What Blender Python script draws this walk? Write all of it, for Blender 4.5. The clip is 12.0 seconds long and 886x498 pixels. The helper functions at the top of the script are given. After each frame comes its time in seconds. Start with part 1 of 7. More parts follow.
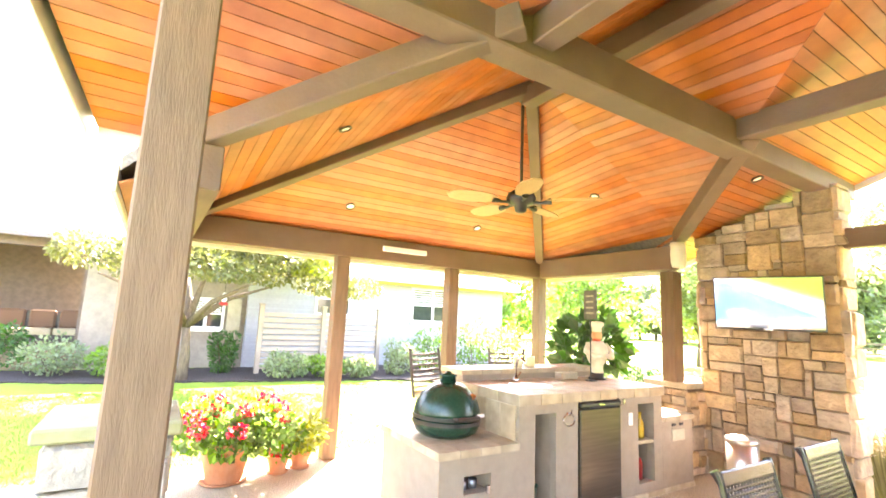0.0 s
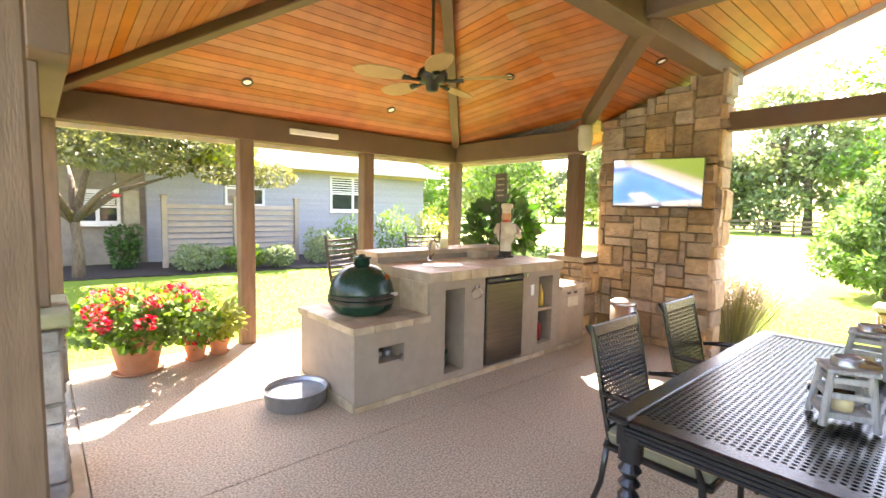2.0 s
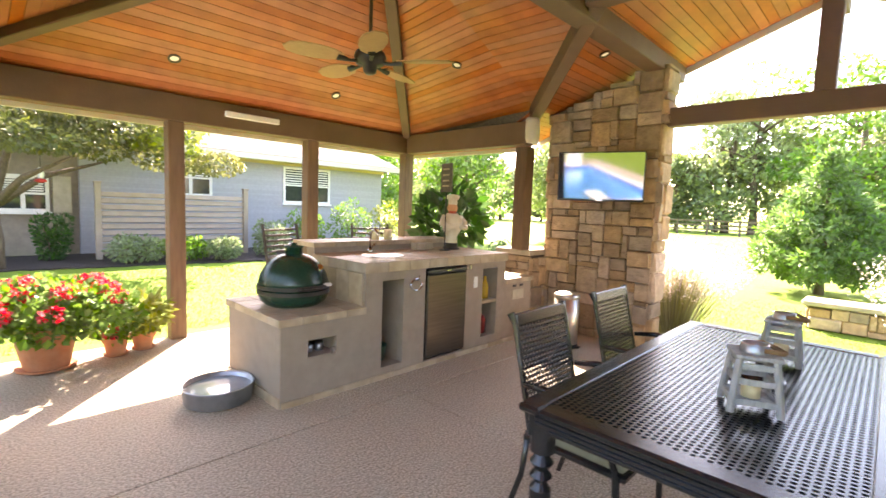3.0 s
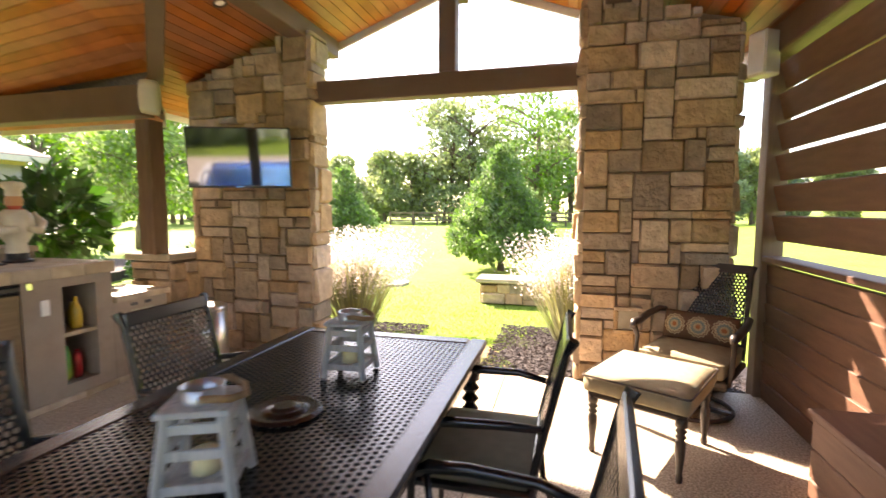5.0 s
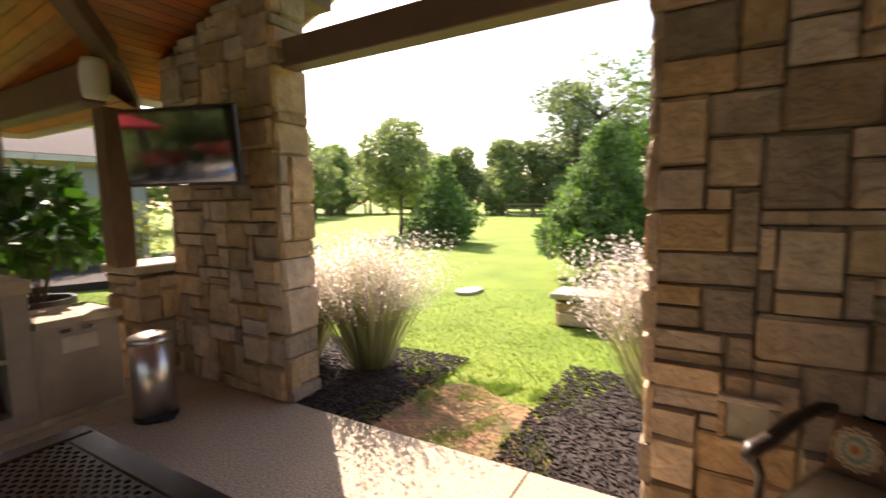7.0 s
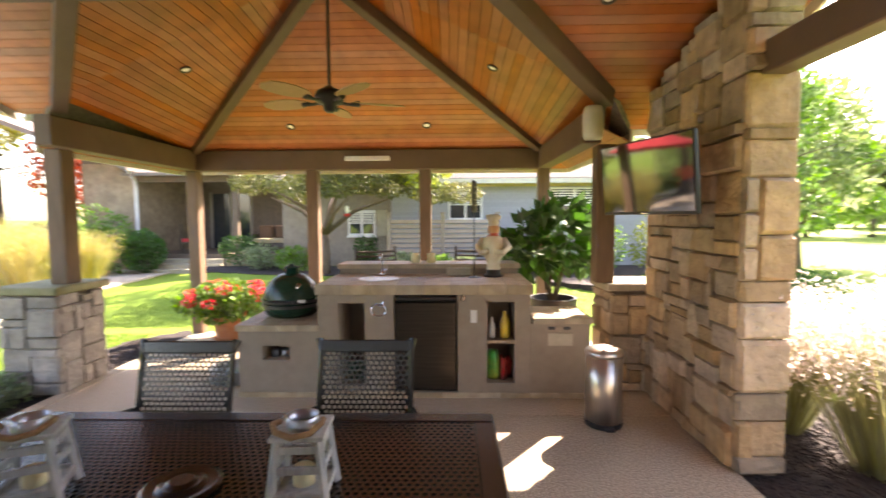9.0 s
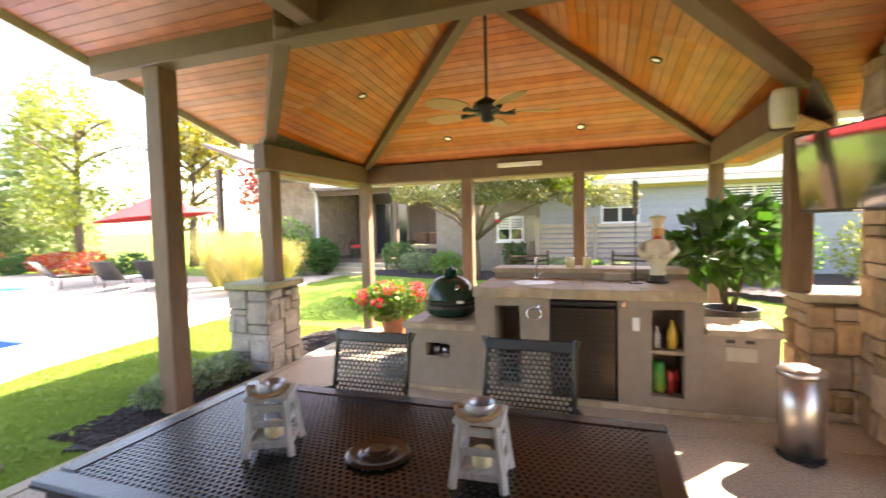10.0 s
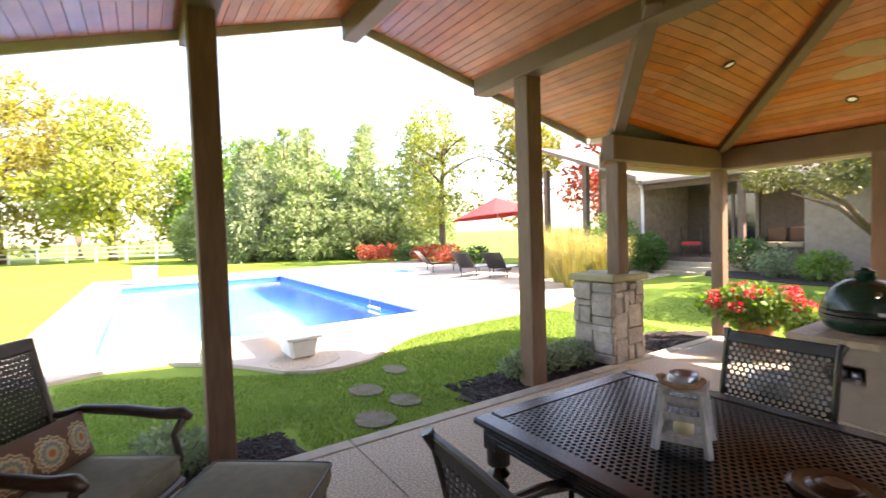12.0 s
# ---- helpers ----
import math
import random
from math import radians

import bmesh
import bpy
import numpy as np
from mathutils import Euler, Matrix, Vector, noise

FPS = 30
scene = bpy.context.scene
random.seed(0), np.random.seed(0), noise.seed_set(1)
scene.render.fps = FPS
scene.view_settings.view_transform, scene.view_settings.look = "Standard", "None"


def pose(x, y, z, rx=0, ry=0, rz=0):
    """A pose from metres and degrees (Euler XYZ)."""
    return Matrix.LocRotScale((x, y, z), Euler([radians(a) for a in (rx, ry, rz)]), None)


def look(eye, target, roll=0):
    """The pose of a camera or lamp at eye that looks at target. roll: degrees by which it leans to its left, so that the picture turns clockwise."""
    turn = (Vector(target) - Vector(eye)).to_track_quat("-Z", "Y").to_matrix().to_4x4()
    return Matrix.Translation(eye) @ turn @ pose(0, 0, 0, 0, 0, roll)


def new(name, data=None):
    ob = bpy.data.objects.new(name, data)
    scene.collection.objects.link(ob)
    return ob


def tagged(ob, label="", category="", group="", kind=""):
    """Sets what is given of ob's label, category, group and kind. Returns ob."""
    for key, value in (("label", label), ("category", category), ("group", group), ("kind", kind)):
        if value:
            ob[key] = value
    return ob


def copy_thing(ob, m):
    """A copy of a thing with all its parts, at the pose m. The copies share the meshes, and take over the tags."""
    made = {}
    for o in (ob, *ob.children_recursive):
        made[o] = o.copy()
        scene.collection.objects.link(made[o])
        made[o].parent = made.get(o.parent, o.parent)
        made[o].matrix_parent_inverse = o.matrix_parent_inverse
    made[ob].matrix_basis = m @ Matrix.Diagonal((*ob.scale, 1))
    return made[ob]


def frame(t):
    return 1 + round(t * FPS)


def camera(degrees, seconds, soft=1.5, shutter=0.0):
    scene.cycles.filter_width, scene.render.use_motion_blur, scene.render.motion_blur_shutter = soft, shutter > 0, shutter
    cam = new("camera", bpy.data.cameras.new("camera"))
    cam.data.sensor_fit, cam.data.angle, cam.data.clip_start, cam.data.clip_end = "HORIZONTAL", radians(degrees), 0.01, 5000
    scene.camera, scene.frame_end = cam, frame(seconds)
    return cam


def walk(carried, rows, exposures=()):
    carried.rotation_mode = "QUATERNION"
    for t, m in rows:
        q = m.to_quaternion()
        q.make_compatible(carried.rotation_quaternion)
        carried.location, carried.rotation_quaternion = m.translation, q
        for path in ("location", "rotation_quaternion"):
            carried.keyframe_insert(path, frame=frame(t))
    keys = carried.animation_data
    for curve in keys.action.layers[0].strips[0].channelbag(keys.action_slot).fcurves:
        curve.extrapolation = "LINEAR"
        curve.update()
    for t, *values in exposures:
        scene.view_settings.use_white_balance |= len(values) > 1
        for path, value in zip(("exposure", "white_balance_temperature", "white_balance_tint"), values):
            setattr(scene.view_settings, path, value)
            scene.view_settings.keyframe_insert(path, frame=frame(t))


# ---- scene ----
cam = camera(87.8, 12.0, shutter=0.4)
PATH = [
    (0, (-0.163, -1.6, 1.553), (0.874, 0.084, 1.85), 2.6),
    (0.8, (-0.178, -1.539, 1.546), (0.988, 0.085, 1.596), 1.9),
    (1.5, (-0.112, -1.624, 1.529), (1.141, -0.07, 1.407), 1.6),
    (2.5, (-0.001, -1.668, 1.488), (1.374, -0.228, 1.297), 1.3),
    (4.3, (0.842, -2.011, 1.385), (2.671, -1.205, 1.306), -0.7),
    (4.5, (0.954, -2.059, 1.393), (2.855, -1.442, 1.305), -1.8),
    (5, (1.37, -2.201, 1.387), (3.297, -1.694, 1.218), 0.1),
    (5.5, (1.79, -2.327, 1.38), (3.757, -2.022, 1.192), -1.9),
    (6, (2.207, -2.53, 1.4), (4.172, -2.19, 1.244), 1.0),
    (6.5, (2.643, -2.565, 1.399), (4.535, -1.935, 1.239), 1.0),
    (6.7, (2.809, -2.564, 1.419), (4.644, -1.799, 1.205), -0.0),
    (7, (3.014, -2.554, 1.437), (4.728, -1.543, 1.234), -1.0),
    (7.5, (3.309, -2.537, 1.426), (4.645, -1.066, 1.197), 1.1),
    (7.7, (3.36, -2.431, 1.442), (4.553, -0.84, 1.227), 1.8),
    (9.5, (3.512, -2.78, 1.577), (3.101, -0.827, 1.455), -1.4),
    (10, (3.429, -2.792, 1.551), (2.77, -0.907, 1.45), -1.4),
    (10.5, (3.298, -2.859, 1.493), (2.23, -1.171, 1.399), -1.6),
    (11, (3.209, -2.888, 1.489), (1.853, -1.421, 1.4), -1.9),
    (11.3, (3.191, -2.881, 1.478), (1.719, -1.528, 1.403), -2.0),
    (11.5, (3.174, -2.907, 1.476), (1.63, -1.64, 1.378), -2.9),
    (11.8, (3.13, -2.935, 1.487), (1.506, -1.769, 1.415), -2.2),
    (12, (3.122, -2.955, 1.499), (1.449, -1.861, 1.425), -1.8),
]
EXPOSURES = [
    (0.0, 4.75, 7550, 23), (0.5, 4.6, 7550, 23), (1.0, 4.25, 7550, 23), (1.5, 3.85, 7550, 23), (2.0, 3.55, 7550, 23), (2.7, 3.35, 7550, 23),
    (4.3, 2.85, 7550, 23), (5.0, 2.7, 7550, 23), (6.0, 2.2, 7550, 23), (7.0, 1.4, 7550, 23), (7.7, 1.15, 7550, 23),
    (9.3, 3.05, 7550, 23), (10.0, 3.15, 7550, 23), (11.0, 3.0, 7550, 23), (12.0, 2.6, 7550, 23),
]
walk(cam, [(t, look(eye, target, roll)) for t, eye, target, roll in PATH], EXPOSURES)

# ---- world, sun ----
world = bpy.data.worlds.new("world")
scene.world = world
world.use_nodes = True
wn = world.node_tree.nodes
sky = wn.new("ShaderNodeTexSky")
sky.sky_type, sky.sun_disc = "NISHITA", False
SUN_DIR = Vector((0.64, 0.77, 0.84)).normalized()
sky.sun_elevation = math.asin(SUN_DIR.z)
sky.sun_rotation = math.atan2(SUN_DIR.x, SUN_DIR.y)
sky.dust_density, sky.air_density, sky.ozone_density = 1.5, 1.0, 0.6
world.node_tree.links.new(sky.outputs[0], wn["Background"].inputs["Color"])
wn["Background"].inputs["Strength"].default_value = 0.15
sun = new("sun", bpy.data.lights.new("sun", "SUN"))
sun.data.energy, sun.data.angle, sun.data.color = 5.0, radians(0.55), (1.0, 0.93, 0.82)
sun.matrix_world = look(SUN_DIR * 40, (0, 0, 0))


# ---- materials ----
def mat(name, color, color2=None, rough=0.7, scale=8.0, stretch=(1, 1, 1), bump=0.2, bump_scale=60.0, metal=0.0,
        stain=0.0, stain_scale=1.2, island=0.0, rand=0.0, spec=0.5, stain_color=None, detail=5.0, bump_depth=0.02, in_place=False):
    """A surface with grain, large stains, relief, and tint per object (rand) or per island."""
    m = bpy.data.materials.new(name)
    m.use_nodes = True
    nt = m.node_tree
    b = nt.nodes["Principled BSDF"]
    b.inputs["Roughness"].default_value, b.inputs["Metallic"].default_value = rough, metal
    b.inputs["Specular IOR Level"].default_value = spec
    co = nt.nodes.new("ShaderNodeTexCoord")
    mp = nt.nodes.new("ShaderNodeMapping")
    mp.inputs["Scale"].default_value = stretch
    where = nt.nodes.new("ShaderNodeNewGeometry").outputs["Position"] if in_place else co.outputs["Object"]
    nt.links.new(where, mp.inputs["Vector"])
    n1 = nt.nodes.new("ShaderNodeTexNoise")
    n1.inputs["Scale"].default_value, n1.inputs["Detail"].default_value = scale, detail
    nt.links.new(mp.outputs[0], n1.inputs["Vector"])
    mix = nt.nodes.new("ShaderNodeMix")
    mix.data_type = "RGBA"
    c2 = color2 or tuple(c * 0.7 for c in color)
    mix.inputs[6].default_value, mix.inputs[7].default_value = (*color, 1), (*c2, 1)
    ramp = nt.nodes.new("ShaderNodeMapRange")
    ramp.inputs[1].default_value, ramp.inputs[2].default_value = 0.35, 0.68
    nt.links.new(n1.outputs["Fac"], ramp.inputs[0])
    nt.links.new(ramp.outputs[0], mix.inputs[0])
    out = mix.outputs[2]
    if stain:
        n2 = nt.nodes.new("ShaderNodeTexNoise")
        n2.inputs["Scale"].default_value, n2.inputs["Detail"].default_value = stain_scale, 6
        nt.links.new(where, n2.inputs["Vector"])
        r2 = nt.nodes.new("ShaderNodeMapRange")
        r2.inputs[1].default_value, r2.inputs[2].default_value = 0.42, 0.72
        r2.inputs[4].default_value = stain
        nt.links.new(n2.outputs["Fac"], r2.inputs[0])
        mx = nt.nodes.new("ShaderNodeMix")
        mx.data_type = "RGBA"
        mx.inputs[7].default_value = (*(stain_color or tuple(c * 0.45 for c in color)), 1)
        nt.links.new(r2.outputs[0], mx.inputs[0])
        nt.links.new(out, mx.inputs[6])
        out = mx.outputs[2]
    if island or rand:
        hs = nt.nodes.new("ShaderNodeHueSaturation")
        if island:
            src = nt.nodes.new("ShaderNodeNewGeometry").outputs["Random Per Island"]
            amt = island
        else:
            src = nt.nodes.new("ShaderNodeObjectInfo").outputs["Random"]
            amt = rand
        rv = nt.nodes.new("ShaderNodeMapRange")
        rv.inputs[3].default_value, rv.inputs[4].default_value = 1 - amt, 1 + amt
        nt.links.new(src, rv.inputs[0])
        nt.links.new(rv.outputs[0], hs.inputs["Value"])
        ml = nt.nodes.new("ShaderNodeMath")
        ml.operation = "MULTIPLY"
        ml.inputs[1].default_value = 7.31
        fr = nt.nodes.new("ShaderNodeMath")
        fr.operation = "FRACT"
        nt.links.new(src, ml.inputs[0])
        nt.links.new(ml.outputs[0], fr.inputs[0])
        rs = nt.nodes.new("ShaderNodeMapRange")
        rs.inputs[3].default_value, rs.inputs[4].default_value = 1 - amt * 0.9, 1 + amt * 0.5
        nt.links.new(fr.outputs[0], rs.inputs[0])
        nt.links.new(rs.outputs[0], hs.inputs["Saturation"])
        nt.links.new(out, hs.inputs["Color"])
        out = hs.outputs[0]
    nt.links.new(out, b.inputs["Base Color"])
    if bump:
        n3 = nt.nodes.new("ShaderNodeTexNoise")
        n3.inputs["Scale"].default_value, n3.inputs["Detail"].default_value = bump_scale, 4
        nt.links.new(mp.outputs[0], n3.inputs["Vector"])
        bp = nt.nodes.new("ShaderNodeBump")
        bp.inputs["Strength"].default_value, bp.inputs["Distance"].default_value = bump, bump_depth
        nt.links.new(n3.outputs["Fac"], bp.inputs["Height"])
        nt.links.new(bp.outputs[0], b.inputs["Normal"])
    return m


def leaf_mat(name, color, color2, trans=0.4, island=0.35):
    m = mat(name, color, color2, rough=0.55, scale=1.4, bump=0, island=island)
    nt = m.node_tree
    b = nt.nodes["Principled BSDF"]
    t = nt.nodes.new("ShaderNodeBsdfTranslucent")
    src = b.inputs["Base Color"].links[0].from_socket
    nt.links.new(src, t.inputs["Color"])
    mx = nt.nodes.new("ShaderNodeMixShader")
    mx.inputs[0].default_value = trans
    nt.links.new(b.outputs[0], mx.inputs[1])
    nt.links.new(t.outputs[0], mx.inputs[2])
    nt.links.new(mx.outputs[0], nt.nodes["Material Output"].inputs[0])
    return m


def glass_mat(name, tint=(1, 1, 1), rough=0.0):
    m = bpy.data.materials.new(name)
    m.use_nodes = True
    b = m.node_tree.nodes["Principled BSDF"]
    b.inputs["Base Color"].default_value = (*tint, 1)
    b.inputs["Transmission Weight"].default_value, b.inputs["Roughness"].default_value, b.inputs["IOR"].default_value = 1.0, rough, 1.45
    return m


CEDAR = mat("stained_cedar_boards", (0.45, 0.116, 0.026), (0.32, 0.073, 0.016), rough=0.42, scale=5, stretch=(1, 1, 1), bump=0.06, bump_scale=90, island=0.16, stain=0.45, stain_scale=0.9, stain_color=(0.38, 0.155, 0.05))
CEDAR_GAP = mat("board_groove", (0.15, 0.05, 0.017), rough=0.8)
BEAM = mat("brown_painted_timber", (0.15, 0.092, 0.058), (0.125, 0.076, 0.048), rough=0.62, scale=4, stretch=(1, 1, 1), bump=0.12, bump_scale=45, stain=0.35, stain_scale=2.2, stain_color=(0.10, 0.055, 0.03))
POST = mat("weathered_timber_post", (0.19, 0.115, 0.07), (0.14, 0.083, 0.05), rough=0.65, scale=6, stretch=(5, 5, 0.7), bump=0.2, bump_scale=40, stain=0.3, stain_scale=1.6)
FASCIA = mat("cream_painted_fascia", (0.62, 0.58, 0.47), (0.55, 0.51, 0.42), rough=0.55, bump=0.05)
SHINGLE = mat("grey_brown_shingles", (0.24, 0.20, 0.17), (0.15, 0.125, 0.11), rough=0.9, scale=30, bump=0.5, bump_scale=40, stain=0.4)
STONE = mat("tan_ledge_stone", (0.50, 0.355, 0.215), (0.35, 0.245, 0.15), rough=0.85, scale=11, bump=0.75, bump_scale=24, rand=0.34, stain=0.45, stain_scale=3.0, stain_color=(0.22, 0.17, 0.12), bump_depth=0.03, in_place=True)
STONE_GREY = mat("grey_ledge_stone", (0.44, 0.39, 0.33), (0.29, 0.26, 0.225), rough=0.85, scale=11, bump=0.75, bump_scale=24, rand=0.22, stain=0.4, stain_scale=4.0, bump_depth=0.03, in_place=True)
MORTAR = mat("dark_mortar", (0.15, 0.112, 0.078), rough=0.95, bump=0.4)
CAPSTONE = mat("buff_cap_stone", (0.46, 0.40, 0.30), (0.37, 0.33, 0.24), rough=0.8, scale=9, bump=0.3, bump_scale=30, stain=0.4)
CAP_MOSS = mat("mossy_cap_stone", (0.36, 0.34, 0.19), (0.27, 0.27, 0.13), rough=0.85, scale=9, bump=0.3, bump_scale=30, stain=0.4)
SLAB = mat("exposed_aggregate_concrete", (0.64, 0.53, 0.385), (0.22, 0.17, 0.115), rough=0.6, scale=80, bump=0.5, bump_scale=130, stain=0.35, stain_scale=1.3, stain_color=(0.36, 0.285, 0.20), detail=2)
DECK = mat("pale_pool_concrete", (0.56, 0.47, 0.37), (0.47, 0.39, 0.30), rough=0.7, scale=90, bump=0.25, bump_scale=130, stain=0.3, stain_scale=0.8, detail=2)
GRASS = mat("mown_lawn", (0.19, 0.29, 0.035), (0.13, 0.215, 0.022), rough=0.85, scale=1.1, bump=0.9, bump_scale=70, stain=0.45, stain_scale=0.25, stain_color=(0.25, 0.31, 0.05), spec=0.2)
BLADE = leaf_mat("grass_blades", (0.20, 0.31, 0.038), (0.14, 0.24, 0.025), 0.5, 0.15)
MULCH = mat("dark_bark_mulch", (0.045, 0.032, 0.028), (0.02, 0.015, 0.014), rough=0.9, scale=28, bump=1.0, bump_scale=38)
STUCCO = mat("taupe_stucco", (0.315, 0.255, 0.195), (0.275, 0.222, 0.17), rough=0.85, scale=12, bump=0.35, bump_scale=120, stain=0.3, stain_scale=1.8, stain_color=(0.25, 0.19, 0.14))
TILE = mat("buff_travertine_tile", (0.46, 0.36, 0.235), (0.34, 0.255, 0.16), rough=0.5, scale=9, bump=0.12, bump_scale=35, rand=0.16, stain=0.4, stain_scale=5)
GROUT = mat("grey_grout", (0.30, 0.26, 0.21), rough=0.9)
BLACK_METAL = mat("black_cast_aluminium", (0.011, 0.0115, 0.013), (0.007, 0.0075, 0.009), rough=0.26, scale=25, bump=0.05, metal=0.0, spec=0.75)
BRONZE = mat("dark_bronze_cast_frame", (0.055, 0.036, 0.026), (0.03, 0.02, 0.015), rough=0.4, scale=18, bump=0.08, spec=0.6)
CUSHION = mat("khaki_cushion_fabric", (0.40, 0.34, 0.22), (0.35, 0.295, 0.19), rough=0.95, scale=20, bump=0.25, bump_scale=220, stain=0.15, spec=0.2)
CUSHION_GREEN = mat("sage_cushion_fabric", (0.22, 0.22, 0.16), (0.19, 0.19, 0.135), rough=0.95, scale=20, bump=0.25, bump_scale=220, spec=0.2)
SIDING = mat("grey_house_brick", (0.40, 0.41, 0.45), (0.36, 0.37, 0.41), rough=0.85, scale=14, bump=0.2, bump_scale=50, rand=0.05)
WHITE = mat("white_paint", (0.78, 0.77, 0.74), (0.70, 0.69, 0.66), rough=0.5, bump=0.04)


# ---- mesh helpers ----
def mesh_of(name, bm, material, smooth=False):
    me = bpy.data.meshes.new(name)
    bm.normal_update()
    bm.to_mesh(me)
    bm.free()
    for m in (material if isinstance(material, (list, tuple)) else [material]):
        me.materials.append(m)
    if smooth:
        me.polygons.foreach_set("use_smooth", [True] * len(me.polygons))
    return me


def part(name, bm, material, parent=None, label="", smooth=False):
    ob = new(name, mesh_of(name, bm, material, smooth))
    ob.parent = parent
    if label:
        tagged(ob, label)
    return ob


def thing(name, m, label, category, group="", kind=""):
    ob = new(name)
    ob.empty_display_size = 0.1
    ob.matrix_basis = m
    return tagged(ob, label, category, group, kind)


def box(bm, x0, x1, y0, y1, z0, z1, bevel=0.0, m=None, taper=1.0):
    r = bmesh.ops.create_cube(bm, size=1.0)
    vs = r["verts"]
    cx, cy = (x0 + x1) / 2, (y0 + y1) / 2
    for v in vs:
        k = taper if v.co.z > 0 else 1.0
        v.co = Vector((cx + v.co.x * (x1 - x0) * k, cy + v.co.y * (y1 - y0) * k, z0 + (v.co.z + 0.5) * (z1 - z0)))
    if bevel:
        es = {e for v in vs for e in v.link_edges}
        g = bmesh.ops.bevel(bm, geom=list(es), offset=bevel, segments=1, affect="EDGES", clamp_overlap=True)
        vs = list({v for f in g["faces"] for v in f.verts} | {v for v in vs if v.is_valid})
    if m:
        bmesh.ops.transform(bm, matrix=m, verts=vs)
    return vs


def beam_bm(p, q, w, h, bevel=0.008, bm=None):
    """A squared timber from p to q (centre line), w wide, h deep."""
    p, q = Vector(p), Vector(q)
    bm = bm or bmesh.new()
    d = (q - p)
    m = Matrix.Translation((p + q) / 2) @ d.to_track_quat("Y", "Z").to_matrix().to_4x4()
    box(bm, -w / 2, w / 2, -d.length / 2, d.length / 2, -h / 2, h / 2, bevel, m)
    return bm


def lathe(bm, profile, segs=20, m=None, cap=True):
    """Rings of (radius, height), turned about z."""
    rings = []
    for r, z in profile:
        rings.append([bm.verts.new((r * math.cos(2 * math.pi * i / segs), r * math.sin(2 * math.pi * i / segs), z)) for i in range(segs)])
    for a, b in zip(rings, rings[1:]):
        for i in range(segs):
            bm.faces.new((a[i], a[(i + 1) % segs], b[(i + 1) % segs], b[i]))
    if cap:
        bm.faces.new(rings[0][::-1])
        bm.faces.new(rings[-1])
    vs = [v for r in rings for v in r]
    if m:
        bmesh.ops.transform(bm, matrix=m, verts=vs)
    return vs


def tube(bm, pts, r, segs=8, closed=False):
    """A round bar along points; r is one radius or one for each point."""
    pts = [Vector(p) for p in pts]
    n = len(pts)
    rings = []
    for i, p in enumerate(pts):
        a = pts[(i - 1) % n] if closed or i else p
        b = pts[(i + 1) % n] if closed or i < n - 1 else p
        d = (b - a).normalized()
        u = d.cross(Vector((0, 0, 1)))
        u = u.normalized() if u.length > 0.05 else Vector((1, 0, 0))
        v = d.cross(u).normalized()
        rr = r[i] if isinstance(r, (list, tuple)) else r
        rings.append([bm.verts.new(p + rr * (u * math.cos(2 * math.pi * k / segs) + v * math.sin(2 * math.pi * k / segs))) for k in range(segs)])
    for i in range(n if closed else n - 1):
        a, b = rings[i], rings[(i + 1) % n]
        for k in range(segs):
            bm.faces.new((a[k], b[k], b[(k + 1) % segs], a[(k + 1) % segs]))
    if not closed:
        bm.faces.new(rings[0])
        bm.faces.new(rings[-1][::-1])
    return [v for q in rings for v in q]


def poly_slab(bm, pts, z0, z1):
    """A flat slab over the plan points."""
    top = [bm.verts.new((x, y, z1)) for x, y in pts]
    low = [bm.verts.new((x, y, z0)) for x, y in pts]
    bm.faces.new(top)
    bm.faces.new(low[::-1])
    n = len(pts)
    for i in range(n):
        bm.faces.new((low[i], low[(i + 1) % n], top[(i + 1) % n], top[i]))
    bmesh.ops.recalc_face_normals(bm, faces=bm.faces[:])


def single(name, bm, material, label, category, group="", kind="", smooth=False):
    return tagged(part(name, bm, material, None, "", smooth), label, category, group, kind)


def struct(name, bm, material, label="", smooth=False):
    return tagged(part(name, bm, material, None, "", smooth), label, "", "", "structure")


def wobble(pts_n, cx, cy, rx, ry, amp, seed):
    rnd = random.Random(seed)
    ph = [rnd.uniform(0, 6.28) for _ in range(4)]
    out = []
    for i in range(pts_n):
        a = 2 * math.pi * i / pts_n
        k = 1 + amp * (math.sin(2 * a + ph[0]) + 0.6 * math.sin(3 * a + ph[1]) + 0.4 * math.sin(5 * a + ph[2]))
        out.append((cx + rx * k * math.cos(a), cy + ry * k * math.sin(a)))
    return out


# ---- ground, lawn, pool, paving ----
POOL = (-15.6, -4.45, -3.6, 1.55)
GZ = -0.06


def ground_sheet():
    bm = bmesh.new()
    xs = [-900, -60, POOL[0], POOL[1], 60, 900]
    ys = [-900, -60, POOL[2], POOL[3], 60, 900]
    grid = [[bm.verts.new((x, y, GZ)) for x in xs] for y in ys]
    for j in range(5):
        for i in range(5):
            if (i, j) != (2, 2):
                bm.faces.new((grid[j][i], grid[j][i + 1], grid[j + 1][i + 1], grid[j + 1][i]))
    return struct("ground", bm, GRASS, "wide mown green lawn around the pavilion")


ground_sheet()

def rise(x, y):
    """Height that the lawn gains towards the house."""
    k = max(0.0, min(1.0, (y - 4.3) / 3.7)) * max(0.0, min(1.0, (x + 4.6) / 2.0)) * max(0.0, min(1.0, (11.5 - x) / 2.0))
    return 0.25 * k * k * (3 - 2 * k)


